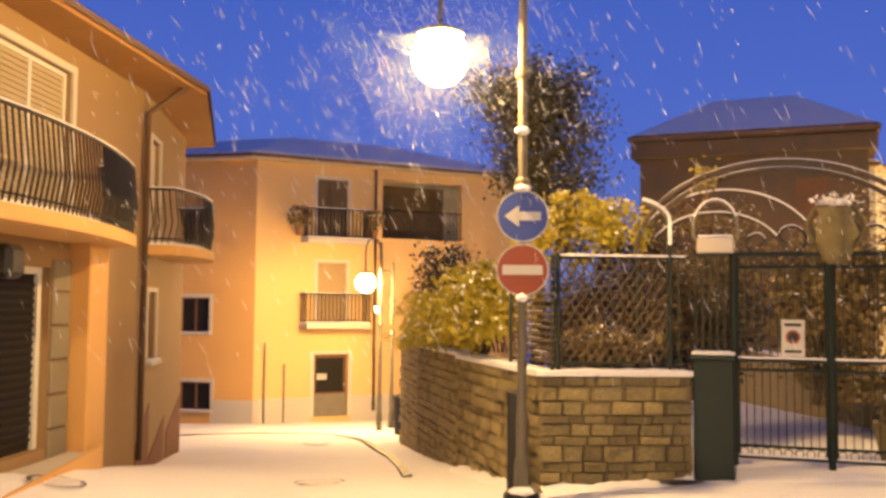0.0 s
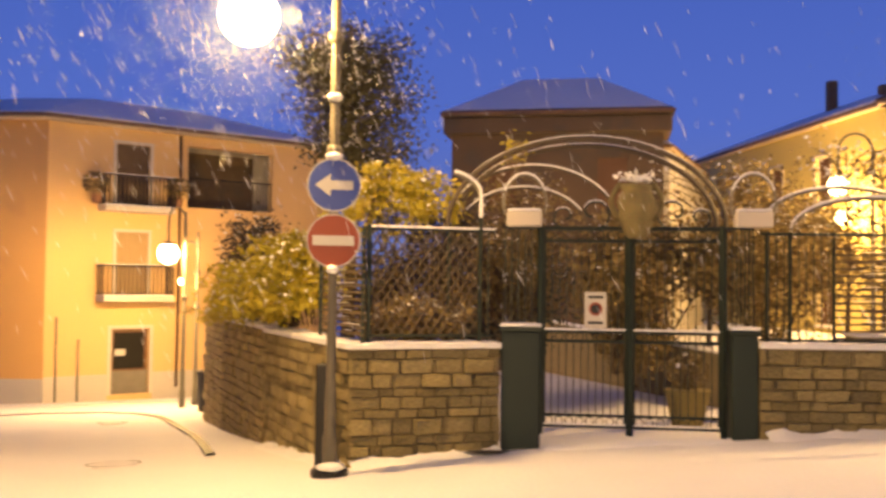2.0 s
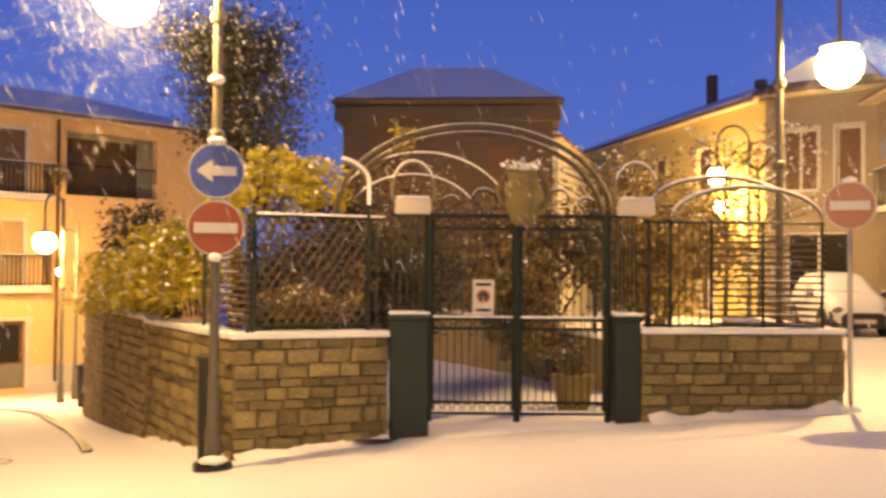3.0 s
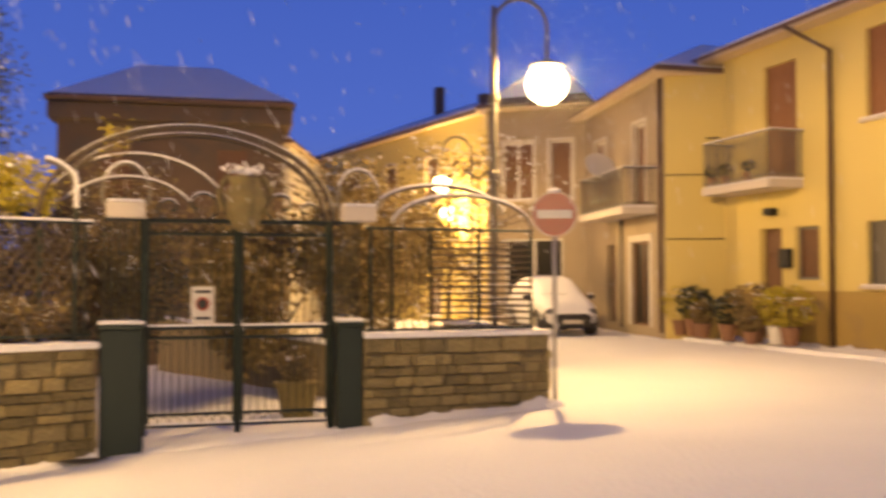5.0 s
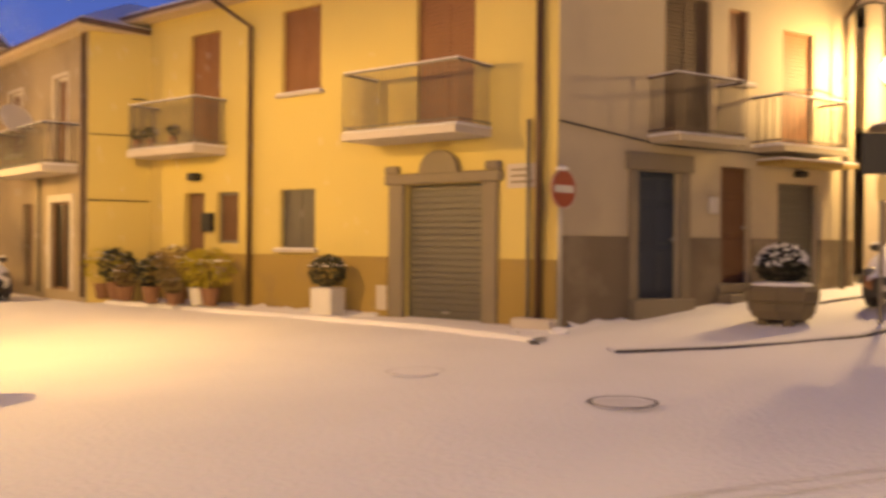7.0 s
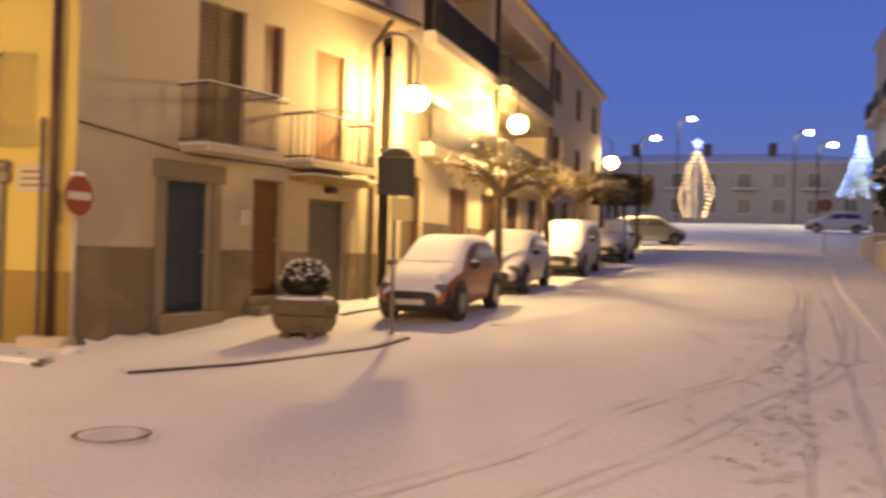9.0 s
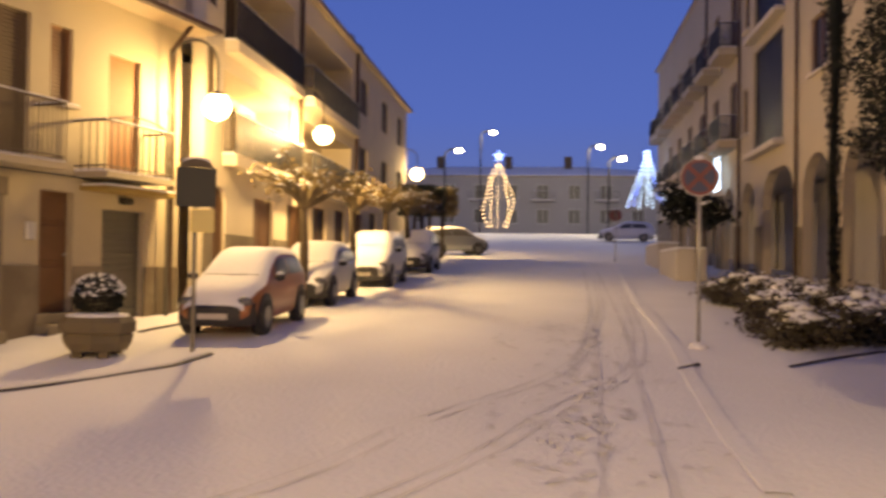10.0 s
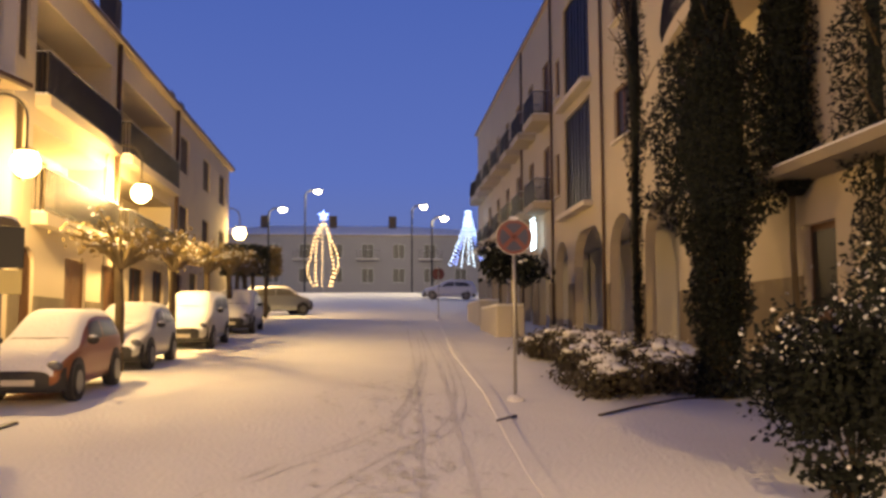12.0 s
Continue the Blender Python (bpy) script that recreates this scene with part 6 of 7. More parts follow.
    for q, name in ((1, "front_bumper"), (-1, "rear_bumper")):
        bm, rows_ = bmesh.new(), []
        for k in range(9):
            g = -1 + k / 4
            a = q * (1.93 - .2 * abs(g) ** 2.5) * L
            rows_.append([bm.verts.new(m @ Vector((a + o * q, g * .76 * W, v * H))) for o, v in ((-.1, .2), (.0, .2), (.05, .3), (.05, .5), (0, .6), (-.1, .6))])
        for p, r in zip(rows_, rows_[1:]):
            for k in range(6):
                bm.faces.new((p[k], p[(k + 1) % 6], r[(k + 1) % 6], r[k]))
        bm.faces.new(rows_[0]), bm.faces.new(rows_[-1])
        part(name, bm, CAR_PLASTIC, ob, smooth=True)
        bm = bmesh.new()
        box(bm, (q * 1.985 * L, -.25, .33 * H), (q * 1.995 * L, .25, .43 * H), m)
        part("number_plate", bm, PALE_STONE, ob)
    for side in (-1, 1):
        for q, name, material in ((1, "headlight", RIM), (-1, "tail_light", DIM_RED)):
            bm = bmesh.new()
            ball(bm, (0, 0, 0), .11, 2)
            bmesh.ops.transform(bm, matrix=m @ Matrix.Translation((q * 1.80 * L, side * .58 * W, (.63 if q > 0 else .8) * H)) @ Matrix.Diagonal((.8, 1.3, .8, 1)), verts=bm.verts)
            part(name, bm, material, ob, smooth=True)
        bm = bmesh.new()
        ball(bm, (0, 0, 0), .1, 2)
        bmesh.ops.transform(bm, matrix=m @ Matrix.Translation((.68 * L, side * .93 * W, 1.0 * H)) @ Matrix.Diagonal((.6, 1.0, .7, 1)), verts=bm.verts)
        mirror = part("mirror", bm, CAR_PLASTIC, ob, smooth=True)
        bm = bmesh.new()
        ball(bm, m @ Vector((.68 * L, side * .93 * W, 1.07 * H)), .075, 1, .4)
        part("snow_cap", bm, SNOW, mirror)
        for wx in (-1.2 * L, 1.2 * L):
            c = m @ Vector((wx, side * .73 * W, .29))
            ax = (m.to_3x3() @ Vector((0, side, 0))).normalized()
            bm = bmesh.new()
            disc(bm, m @ Vector((wx, side * .755 * W, .33)), ax, .36, .13, 24)
            part("wheel_arch", bm, CAR_PLASTIC, ob)
            bm = bmesh.new()
            tube(bm, [c - ax * .1, c - ax * .08, c + ax * .075, c + ax * .095], .29, 22)
            wheel = part("wheel", bm, RUBBER, ob)
            bm = bmesh.new()
            disc(bm, c + ax * .097, ax, .19, .02, 18)
            rim = part("rim", bm, RIM, wheel)
    return ob


PAINT_RED = mat("orange_red_car_paint", (0.30, 0.115, 0.045), 0.3, 0.1, var=0.05, bump=0)
PAINT_SILVER = mat("silver_car_paint", (0.42, 0.41, 0.39), 0.3, 0.5, var=0.05, bump=0)
PAINT_GREY = mat("grey_car_paint", (0.24, 0.25, 0.27), 0.3, 0.4, var=0.05, bump=0)
PAINT_WHITE = mat("white_car_paint", (0.62, 0.62, 0.62), 0.35, 0.0, var=0.05, bump=0)
UPHILL = math.atan2(STREET.y, STREET.x)
DOWN = UPHILL + math.pi
car(20.10, -2.32, DOWN, PAINT_RED, "orange-red hatchback parked under thick snow", 3.5, 1.36, 1.38)
car(25.45, -3.68, DOWN, PAINT_SILVER, "silver hatchback parked under thick snow", 3.6, 1.36, 1.44)
car(31.5, -5.66, DOWN, PAINT_SILVER, "silver people carrier parked under thick snow", 3.9, 1.56, 1.5, van=True)
car(39.2, -7.9, DOWN, PAINT_GREY, "grey car parked up the street under snow", 3.9, 1.55, 1.7)
car(54.2, -12.2, -1.42, PAINT_GREY, "grey estate car standing across the top of the street", 3.5, 1.55, 1.6, van=True, snow=0.05)
car(16.35, 18.5, -1.85, PAINT_WHITE, "small white car parked in the side street under snow", 3.4, 1.42, 1.55, snow=0.09, glazed=False)
car(72.5, -29.0, 1.2, PAINT_WHITE, "distant white car on the upper square", 4.2, 1.5, 1.7)


# ---- plants and street furniture ----
def ivy_column(x, y, z, profile, label, seed, count, size=0.13, trunk_r=0.28):
    """A trunk wrapped in ivy; profile: (height, radius) pairs."""
    ob = thing("ivy_tree", label, "tree", (x, y, z))
    rng = random.Random(seed)
    bm = bmesh.new()
    tube(bm, [(x, y, z - 0.2), (x + 0.1, y, z + 2.5), (x - 0.1, y + 0.1, z + profile[-1][0])], trunk_r, 10, trunk_r * 0.45)
    part("trunk", bm, BARK, ob, smooth=True)
    hs, rs = [p[0] for p in profile], [p[1] for p in profile]

    def place(g):
        h = g.uniform(hs[0], hs[-1])
        r = float(np.interp(h, hs, rs)) * (0.8 + 0.45 * noise.noise(Vector((h * 0.9, seed, 0)))) * g.uniform(0.45, 1.08)
        a = g.uniform(0, 6.283)
        r *= 1 + 0.35 * noise.noise(Vector((math.cos(a) * 1.5, math.sin(a) * 1.5, h * 1.1 + seed)))
        return (x + r * math.cos(a), y + r * math.sin(a), z + h)
    bm = bmesh.new()
    leaves(bm, rng, place, int(count * 2.2), size * 0.8)
    part("ivy", bm, LEAF_IVY, ob)
    # solid leaf-coloured core, added as the dark shade between the leaves
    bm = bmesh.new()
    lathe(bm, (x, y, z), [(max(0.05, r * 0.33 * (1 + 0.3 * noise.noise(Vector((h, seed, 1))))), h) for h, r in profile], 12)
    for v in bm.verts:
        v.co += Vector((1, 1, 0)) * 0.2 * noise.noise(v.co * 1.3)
    part("inner_shade_core", bm, LEAF_IVY, ob, smooth=True)
    for _ in range(8):
        bm = bmesh.new()
        h = rng.uniform(hs[-1] * 0.6, hs[-1])
        a = rng.uniform(0, 6.283)
        r = float(np.interp(h, hs, rs)) * rng.uniform(1.1, 1.7)
        tube(bm, [(x, y, z + h * 0.9), (x + r * 0.6 * math.cos(a), y + r * 0.6 * math.sin(a), z + h), (x + r * math.cos(a), y + r * math.sin(a), z + h + rng.uniform(0.1, 0.6))], 0.03, 5, 0.008)
        part("branch", bm, BARK, ob)
    return ob


ivy_column(15.85, -12.9, gz(15.85, -12.9), ((0, .62), (0.8, .5), (2.2, .56), (2.9, .85), (3.4, 1.5), (4.2, 1.7), (5.0, 1.55), (5.7, 1.0), (6.3, .4), (9.5, .34)), "tall tree wrapped in dark ivy before the arcade", 61, 22000, 0.10)
ivy_column(14.9, -13.75, gz(14.9, -13.75), ((3.4, .12), (4.0, .55), (5.6, .75), (7.0, .6), (9.0, .75)), "slim trunk with ivy hanging high up before the block", 66, 8000, 0.10, 0.07)
ivy_column(12.7, -13.6, gz(12.7, -13.6), ((0, .35), (1.5, .4), (3.0, .65), (4.2, .95), (7.5, .9)), "second ivy-wrapped tree by the block", 62, 7000, 0.10)
ivy_column(21.2, -14.6, gz(21.2, -14.6), ((0.0, .14), (2.5, .16), (4.5, .22), (6.5, .42), (9.5, .4)), "slender creeper-covered tree at the arcade", 63, 1700, 0.10, 0.09)
bush((10.3, -10.45, 1.0), (0.95, 0.95, 1.15), 6500, 0.10, LEAF_IVY, "dark laurel bush lightly dusted with snow", 64, 0.22)
bush((9.3, -9.35, 0.1), (0.35, 0.3, 0.25), 300, 0.10, LEAF_IVY, "small dark plant in the snow", 65, 0.1)
for i, (x, y, rx, ry, rz) in enumerate(((23.2, -13.4, 1.3, 0.6, 0.42), (20.9, -12.9, 1.3, 0.7, 0.48), (17.6, -11.6, 1.1, 0.8, 0.55), (16.5, -11.2, 0.8, 0.7, 0.42), (16.6, -12.2, 0.8, 0.8, 0.5))):
    bush((x, y, gz(x, y) + rz * 0.7), (rx, ry, rz), 2600, 0.10, LEAF_DULL, "low winter shrub laden with snow along the block", 70 + i, 0.5, blanket=0.32)
for i, (x, y) in enumerate(((31.5, -16.2), (36.5, -17.8))):
    tree(x, y, gz(x, y), 3.6, 0.95, LEAF_IVY, "small dark street tree beside the arcade", 80 + i, 1200, 0.07, 0.55, 0.2, 9)
for i, (x, y) in enumerate(((35.0, -16.6), (42.5, -19.0))):
    z = gz(x, y)
    ob = thing("raised_flower_bed", "low pale masonry flower bed topped with snow", "planter", (x, y, z), "raised beds")
    f = Face((x - 2.4, y + 0.65), (x + 2.4, y - 0.7))
    bm = bmesh.new()
    box(bm, (0, -1.0, z - 0.3), (f.len, 0, z + 0.95), f.m, 0.03)
    part("wall", bm, PALE_BAND, ob)
    bm = bmesh.new()
    box(bm, (0.02, -0.98, z + 0.95), (f.len - 0.02, -0.02, z + 1.03), f.m, 0.03)
    part("snow_layer", bm, SNOW, ob)
# pruned trees along the terrace
for i, u in enumerate((0.9, 6.2, 11.6, 16.4, 20.8)):
    p = L3.at(u, 2.0, 0)
    z = gz(p.x, p.y)
    ob = thing("pollarded_tree", "pollarded street tree with bare trained branches, lit from above", "tree", (p.x, p.y, z), "pollarded trees")
    rng = random.Random(90 + i)
    bm = bmesh.new()
    tube(bm, [(p.x, p.y, z - 0.1), (p.x + 0.05, p.y, z + 1.4), (p.x, p.y + 0.05, z + 2.3)], 0.11, 8, 0.09)
    part("trunk", bm, BARK, ob, smooth=True)
    tips = []
    for k in range(26):
        d = L3.d * rng.uniform(-1, 1) * 3.0 + L3.n * rng.uniform(-0.7, 0.7)
        e = Vector((p.x, p.y, z + 2.25)) + d + Vector((0, 0, rng.uniform(0.25, 0.9)))
        bm = bmesh.new()
        tube(bm, [(p.x, p.y, z + 2.2), Vector((p.x, p.y, z + 2.6)).lerp(e, 0.5), e], 0.055, 5, 0.015)
        # lamplight put into the branch colour; the trunk keeps plain bark
        part("branch", bm, BARK_LIT, ob)
        tips += [Vector((p.x, p.y, z + 2.6)).lerp(e, q) for q in (0.5, 0.75, 1.0)]
    bm = bmesh.new()
    leaves(bm, rng, lambda g: g.choice(tips) + Vector((g.gauss(0, 0.14), g.gauss(0, 0.14), g.gauss(0, 0.12))), 420, 0.12)
    part("twig_mass", bm, LEAF_BROWN, ob)
    bm = bmesh.new()
    leaves(bm, rng, lambda g: g.choice(tips) + Vector((g.gauss(0, 0.12), g.gauss(0, 0.12), abs(g.gauss(0, 0.06)))), 160, 0.09)
    part("snow_dusting", bm, SNOW, ob)
for i, (x, y) in enumerate(((46.8, -8.9), (48.6, -9.9), (50.8, -10.9))):
    z = gz(x, y)
    ob = thing("topiary_tree", "street tree clipped into a dark box", "tree", (x, y, z), "box-clipped trees")
    bm = bmesh.new()
    tube(bm, [(x, y, z - 0.1), (x, y, z + 2.4)], 0.09, 8)
    part("trunk", bm, BARK, ob)
    bm = bmesh.new()
    rng = random.Random(100 + i)
    leaves(bm, rng, lambda g: (x + g.uniform(-.75, .75), y + g.uniform(-.75, .75), z + 2.2 + g.uniform(0, 1.45)), 2200, 0.16)
    # the third crown takes the lighter brown leaf to stand for lamplight on it
    part("crown", bm, LEAF_DARK if i < 2 else LEAF_BROWN, ob)

# tub planter on the corner
tx, ty = 17.45, -0.22
z = gz(tx, ty)
ob = thing("tub_planter", "squat weathered concrete planter with a clipped ball shrub", "planter", (tx, ty, z))
bm = bmesh.new()
lathe(bm, (tx, ty, z), ((0.30, 0.05), (0.43, 0.08), (0.50, 0.20), (0.52, 0.30), (0.50, 0.33), (0.55, 0.36), (0.56, 0.50), (0.50, 0.58), (0.40, 0.58)), 8)
part("tub", bm, TUB, ob)
bm = bmesh.new()
lathe(bm, (tx, ty, z + 0.575), ((0.46, 0), (0.44, 0.04), (0.3, 0.06)), 10)
part("snow_layer", bm, SNOW, ob)
for a in range(4):
    bm = bmesh.new()
    q = (tx + 0.3 * math.cos(a * 1.571 + .5), ty + 0.3 * math.sin(a * 1.571 + .5))
    box(bm, (q[0] - .07, q[1] - .07, z - 0.03), (q[0] + .07, q[1] + .07, z + .07))
    part("foot", bm, TUB, ob)
rng = random.Random(5)


def on_ball(g, r0=0.6, up=-1):
    d = Vector((g.gauss(0, 1), g.gauss(0, 1), g.gauss(0, 1))).normalized()
    d.z = abs(d.z) if up > 0 else d.z
    return (tx + d.x * 0.40 * g.uniform(r0, 1), ty + d.y * 0.40 * g.uniform(r0, 1), z + 0.88 + d.z * 0.36 * g.uniform(r0, 1))


bm = bmesh.new()
leaves(bm, rng, on_ball, 1500, 0.07)
part("shrub", bm, LEAF_IVY, ob)
bm = bmesh.new()
leaves(bm, rng, lambda g: on_ball(g, 0.92, 1), 260, 0.07)
part("snow_dusting", bm, SNOW, ob)

p = YF.at(6.45, 0.55, 0)
potted_shrub(p.x, p.y, gz(p.x, p.y), 0.36, 0.24, 0.55, LEAF_DARK, WHITE_POT, "clipped ball shrub in a white square pot", 110, True, 900, 0.07)
for i, (u, n, r, pr, ph, leaf, pot) in enumerate(((-0.5, 0.9, 0.5, 0.2, 0.35, LEAF_YELLOW, CLAY), (0.1, 0.9, 0.45, 0.22, 0.4, LEAF_DARK, CLAY), (0.6, 1.0, 0.3, 0.2, 0.32, LEAF_BROWN, CLAY), (1.7, 1.1, 0.38, 0.2, 0.35, LEAF_DARK, CLAY), (2.3, 0.9, 0.5, 0.26, 0.42, LEAF_BROWN, CLAY), (2.9, 0.8, 0.45, 0.2, 0.36, LEAF_YELLOW, WHITE_POT), (3.3, 0.8, 0.5, 0.2, 0.36, LEAF_YELLOW, CLAY), (2.6, 1.2, 0.25, 0.15, 0.25, LEAF_BROWN, CLAY))):
    p = YF.at(u, n, 0)
    potted_shrub(p.x, p.y, gz(p.x, p.y) + 0.1, r, pr, ph, leaf, pot, ("leafy house plant in a clay pot by the yellow house", "leafy house plant in a white pot by the yellow house")[pot is WHITE_POT], 120 + i, False, 420, 0.1)
for i, u in enumerate((0.6, 1.1, 1.9)):
    p = YF.at(u, 0.72, 3.38)
    potted_shrub(p.x, p.y, 3.36, 0.16, 0.1, 0.16, LEAF_DARK, CLAY, "small potted plant on the balcony", 130 + i, False, 90, 0.08)
bm = bmesh.new()
z = gz(-1.75, 21.5)
lathe(bm, (-1.75, 21.5, z), ((0.25, 0), (0.28, 0.9), (0.3, 0.92), (0.3, 1.0), (0.1, 1.05)), 14)
solo("litter_bin", bm, SIGN_BACK, "dark round litter bin at the wall's end", "bin")
bm = bmesh.new()
zb = gz(1.5, 8.9)
box(bm, (1.5, 8.85, zb), (1.68, 9.05, zb + 1.25), None, 0.02)
solo("utility_cabinet", bm, SIGN_BACK, "narrow grey utility box beside the lamp post", "cabinet")

# kerbs and pavement edges
def ribbon(pts, width, lift, thick, name, material, label, category, kind="structure"):
    bm = bmesh.new()
    pts = [Vector((*p, 0)) for p in pts]
    fine = []
    for a, b in zip(pts, pts[1:]):
        k = max(1, int((b - a).length / 0.3))
        fine += [a.lerp(b, i / k) for i in range(k)]
    fine.append(pts[-1])
    rows_ = []
    for i, p in enumerate(fine):
        d = (fine[min(i + 1, len(fine) - 1)] - fine[max(i - 1, 0)]).normalized()
        s = Vector((-d.y, d.x, 0)) * width / 2
        row = []
        for q, up in ((p - s, -0.2), (p - s, lift), (p + s, lift), (p + s, -0.2)):
            row.append(bm.verts.new((q.x, q.y, gz(q.x, q.y) + up)))
        rows_.append(row)
    for a, b in zip(rows_, rows_[1:]):
        for i in range(3):
            bm.faces.new((a[i], a[i + 1], b[i + 1], b[i]))
    return solo(name, bm, material, label, category, kind)


KERB = [(14.0, 1.3), (14.71, 0.17), (15.39, -0.61), (16.4, -1.46), (17.2, -1.92)]
ribbon(KERB, 0.05, 0.03, 0.1, "kerb", ASPHALT, "dark bare edge of the curved corner kerb", "kerb")
ribbon([(x + 0.12, y + 0.12) for x, y in KERB], 0.22, 0.045, 0.1, "kerb", SNOW, "snow-covered kerb stone of the corner pavement", "kerb")
ribbon([(19.3, -0.54), (20.6, -1.27)], 0.08, 0.03, 0.1, "kerb", ASPHALT, "dark bare edge of pavement by the parked cars", "kerb")
ribbon([(9.06, -6.58), (10.98, -7.19), (15.2, -8.6), (25.4, -11.75), (41.6, -17.2), (60, -23)], 0.2, 0.02, 0.1, "kerb", SNOW, "snow-covered kerb along the right pavement", "kerb")
ribbon([(15.1, -8.45), (15.35, -8.85)], 0.045, 0.035, 0.1, "kerb", ASPHALT, "bare end of the kerb beside the post", "kerb")
ribbon([(17.2, 14.2), (16.3, 8.8), (15.5, 4.9), (14.6, 2.6)], 0.25, 0.075, 0.1, "kerb", SNOW, "snow-covered kerb before the yellow house", "kerb")
ribbon([(15.3, 3.3), (14.3, 2.55)], 0.08, 0.03, 0.1, "kerb", ASPHALT, "bare wet kerb end at the corner", "kerb")
ribbon([(-10.0, 19.2), (-7.4, 20.5), (-5.76, 21.5), (-4.3, 21.5), (-3.31, 20.8), (-2.6, 19.7), (-2.09, 18.3), (-1.45, 16.2), (-0.89, 14.4), (-0.4, 12.5), (-0.04, 10.9)], 0.13, 0.034, 0.1, "slush_line", ASPHALT, "dark line of meltwater across the snowy lane", "slush")
ribbon([(15.0, -10.05), (15.45, -11.0), (15.8, -12.0), (15.7, -13.6)], 0.035, 0.03, 0.1, "kerb", ASPHALT, "dark edge of the planted bed", "kerb")


def drift(face, u0, u1, label, deep=0.34, high=0.1):
    """Snow banked unevenly against the foot of a wall."""
    bm, prev = bmesh.new(), None
    k = int((u1 - u0) / 0.07)
    for i in range(k + 1):
        u = u0 + (u1 - u0) * i / k
        w = deep * (0.65 + 0.6 * noise.noise(Vector((u * 1.9, face.a.x, 2)))) + 0.02
        h = high * (0.6 + 0.9 * noise.noise(Vector((u * 3.1, face.a.y, 5))) + 0.4 * noise.noise(Vector((u * 9.0, face.a.y, 6))))
        row = []
        for f in (-0.12, 0.0, 0.25, 0.5, 0.75, 1.0):
            p = face.at(u, w * f + 0.03, 0)
            row.append(bm.verts.new((p.x, p.y, gz(p.x, p.y) + (max(0.0, h) * (1 - max(f, 0)) ** 1.6 + 0.012 if f < 1 else -0.03))))
        if prev:
            for q in range(5):
                bm.faces.new((prev[q], prev[q + 1], row[q + 1], row[q]))
        prev = row
    return solo("snow_drift", bm, SNOW, label, "snow", "structure", smooth=True)


drift(W1, 0.0, W1.len, "thin uneven snow bank at the foot of the stone wall")
drift(W2, 0.05, W2.len, "bumpy snow bank at the foot of the east wall", 0.36, 0.10)
drift(W0a, 0.2, W0a.len, "thin snow bank along the lane wall", 0.3, 0.08)
drift(GT, 0.55, 2.8, "snow swept against the closed gate", 0.3, 0.06)
drift(YF, 0.2, 7.3, "snow bank along the yellow house's plinth", 0.4, 0.08)
drift(YS, 0.2, 1.4, "snow bank at the corner of the yellow house", 0.3, 0.06)
bm = bmesh.new()
zb = gz(1.70, 8.15)
lathe(bm, (1.70, 8.15, zb - 0.05), ((0.21, 0), (0.21, 0.12), (0.17, 0.16), (0.14, 0.17)), 10)
foot = solo("post_footing", bm, SIGN_BACK, "dark iron footing of the lamp post, capped with snow", "footing", "structure")
bm = bmesh.new()
ball(bm, (1.70, 8.06, zb + 0.125), 0.15, 2, 0.3, 0.5)
part("snow_cap", bm, SNOW, foot, smooth=True)
bm = bmesh.new()
dx, dy = GT.at(-0.12, 0.28, 0).xy
vs = [bm.verts.new((dx + 0.26 * math.cos(a) * (1 + 0.25 * math.sin(3 * a)), dy + 0.13 * math.sin(a), gz(dx, dy) + 0.045)) for a in np.linspace(0, 2 * math.pi, 18)[:-1]]
bm.faces.new(vs)
solo("drain_patch", bm, ASPHALT, "bare wet drain stone beside the gate pier", "drain", "structure")


def manhole(x, y, r, bare):
    z = gz(x, y)
    ob = thing("manhole_cover", "round iron manhole cover half cleared of snow", "manhole cover", (x, y, z), "manhole covers")
    bm = bmesh.new()
    prev = None
    for k in range(33):
        a = 2 * math.pi * k / 32
        w = 0.028 + 0.03 * noise.noise(Vector((math.cos(a) * 2, math.sin(a) * 2, x)))
        pair = [bm.verts.new((x + q * math.cos(a), y + q * math.sin(a), gz(x + q * math.cos(a), y + q * math.sin(a)) + 0.03)) for q in (r - w, r + w * 0.4)]
        if prev:
            bm.faces.new((prev[0], prev[1], pair[1], pair[0]))
        prev = pair
    part("rim", bm, ASPHALT if bare else SNOW_TRODDEN, ob)
    bm = bmesh.new()
    lathe(bm, (x, y, z - 0.03), ((r * 0.8, 0), (r * 0.8, 0.052)), 24)
    part("lid", bm, SNOW_TRODDEN if bare else SNOW, ob)


manhole(10.4, 0.05, 0.31, True)
manhole(-1.14, 10.1, 0.34, True)
manhole(11.4, 2.8, 0.33, False)
manhole(-3.28, 7.0, 0.3, True)
manhole(-3.15, 17.9, 0.3, True)


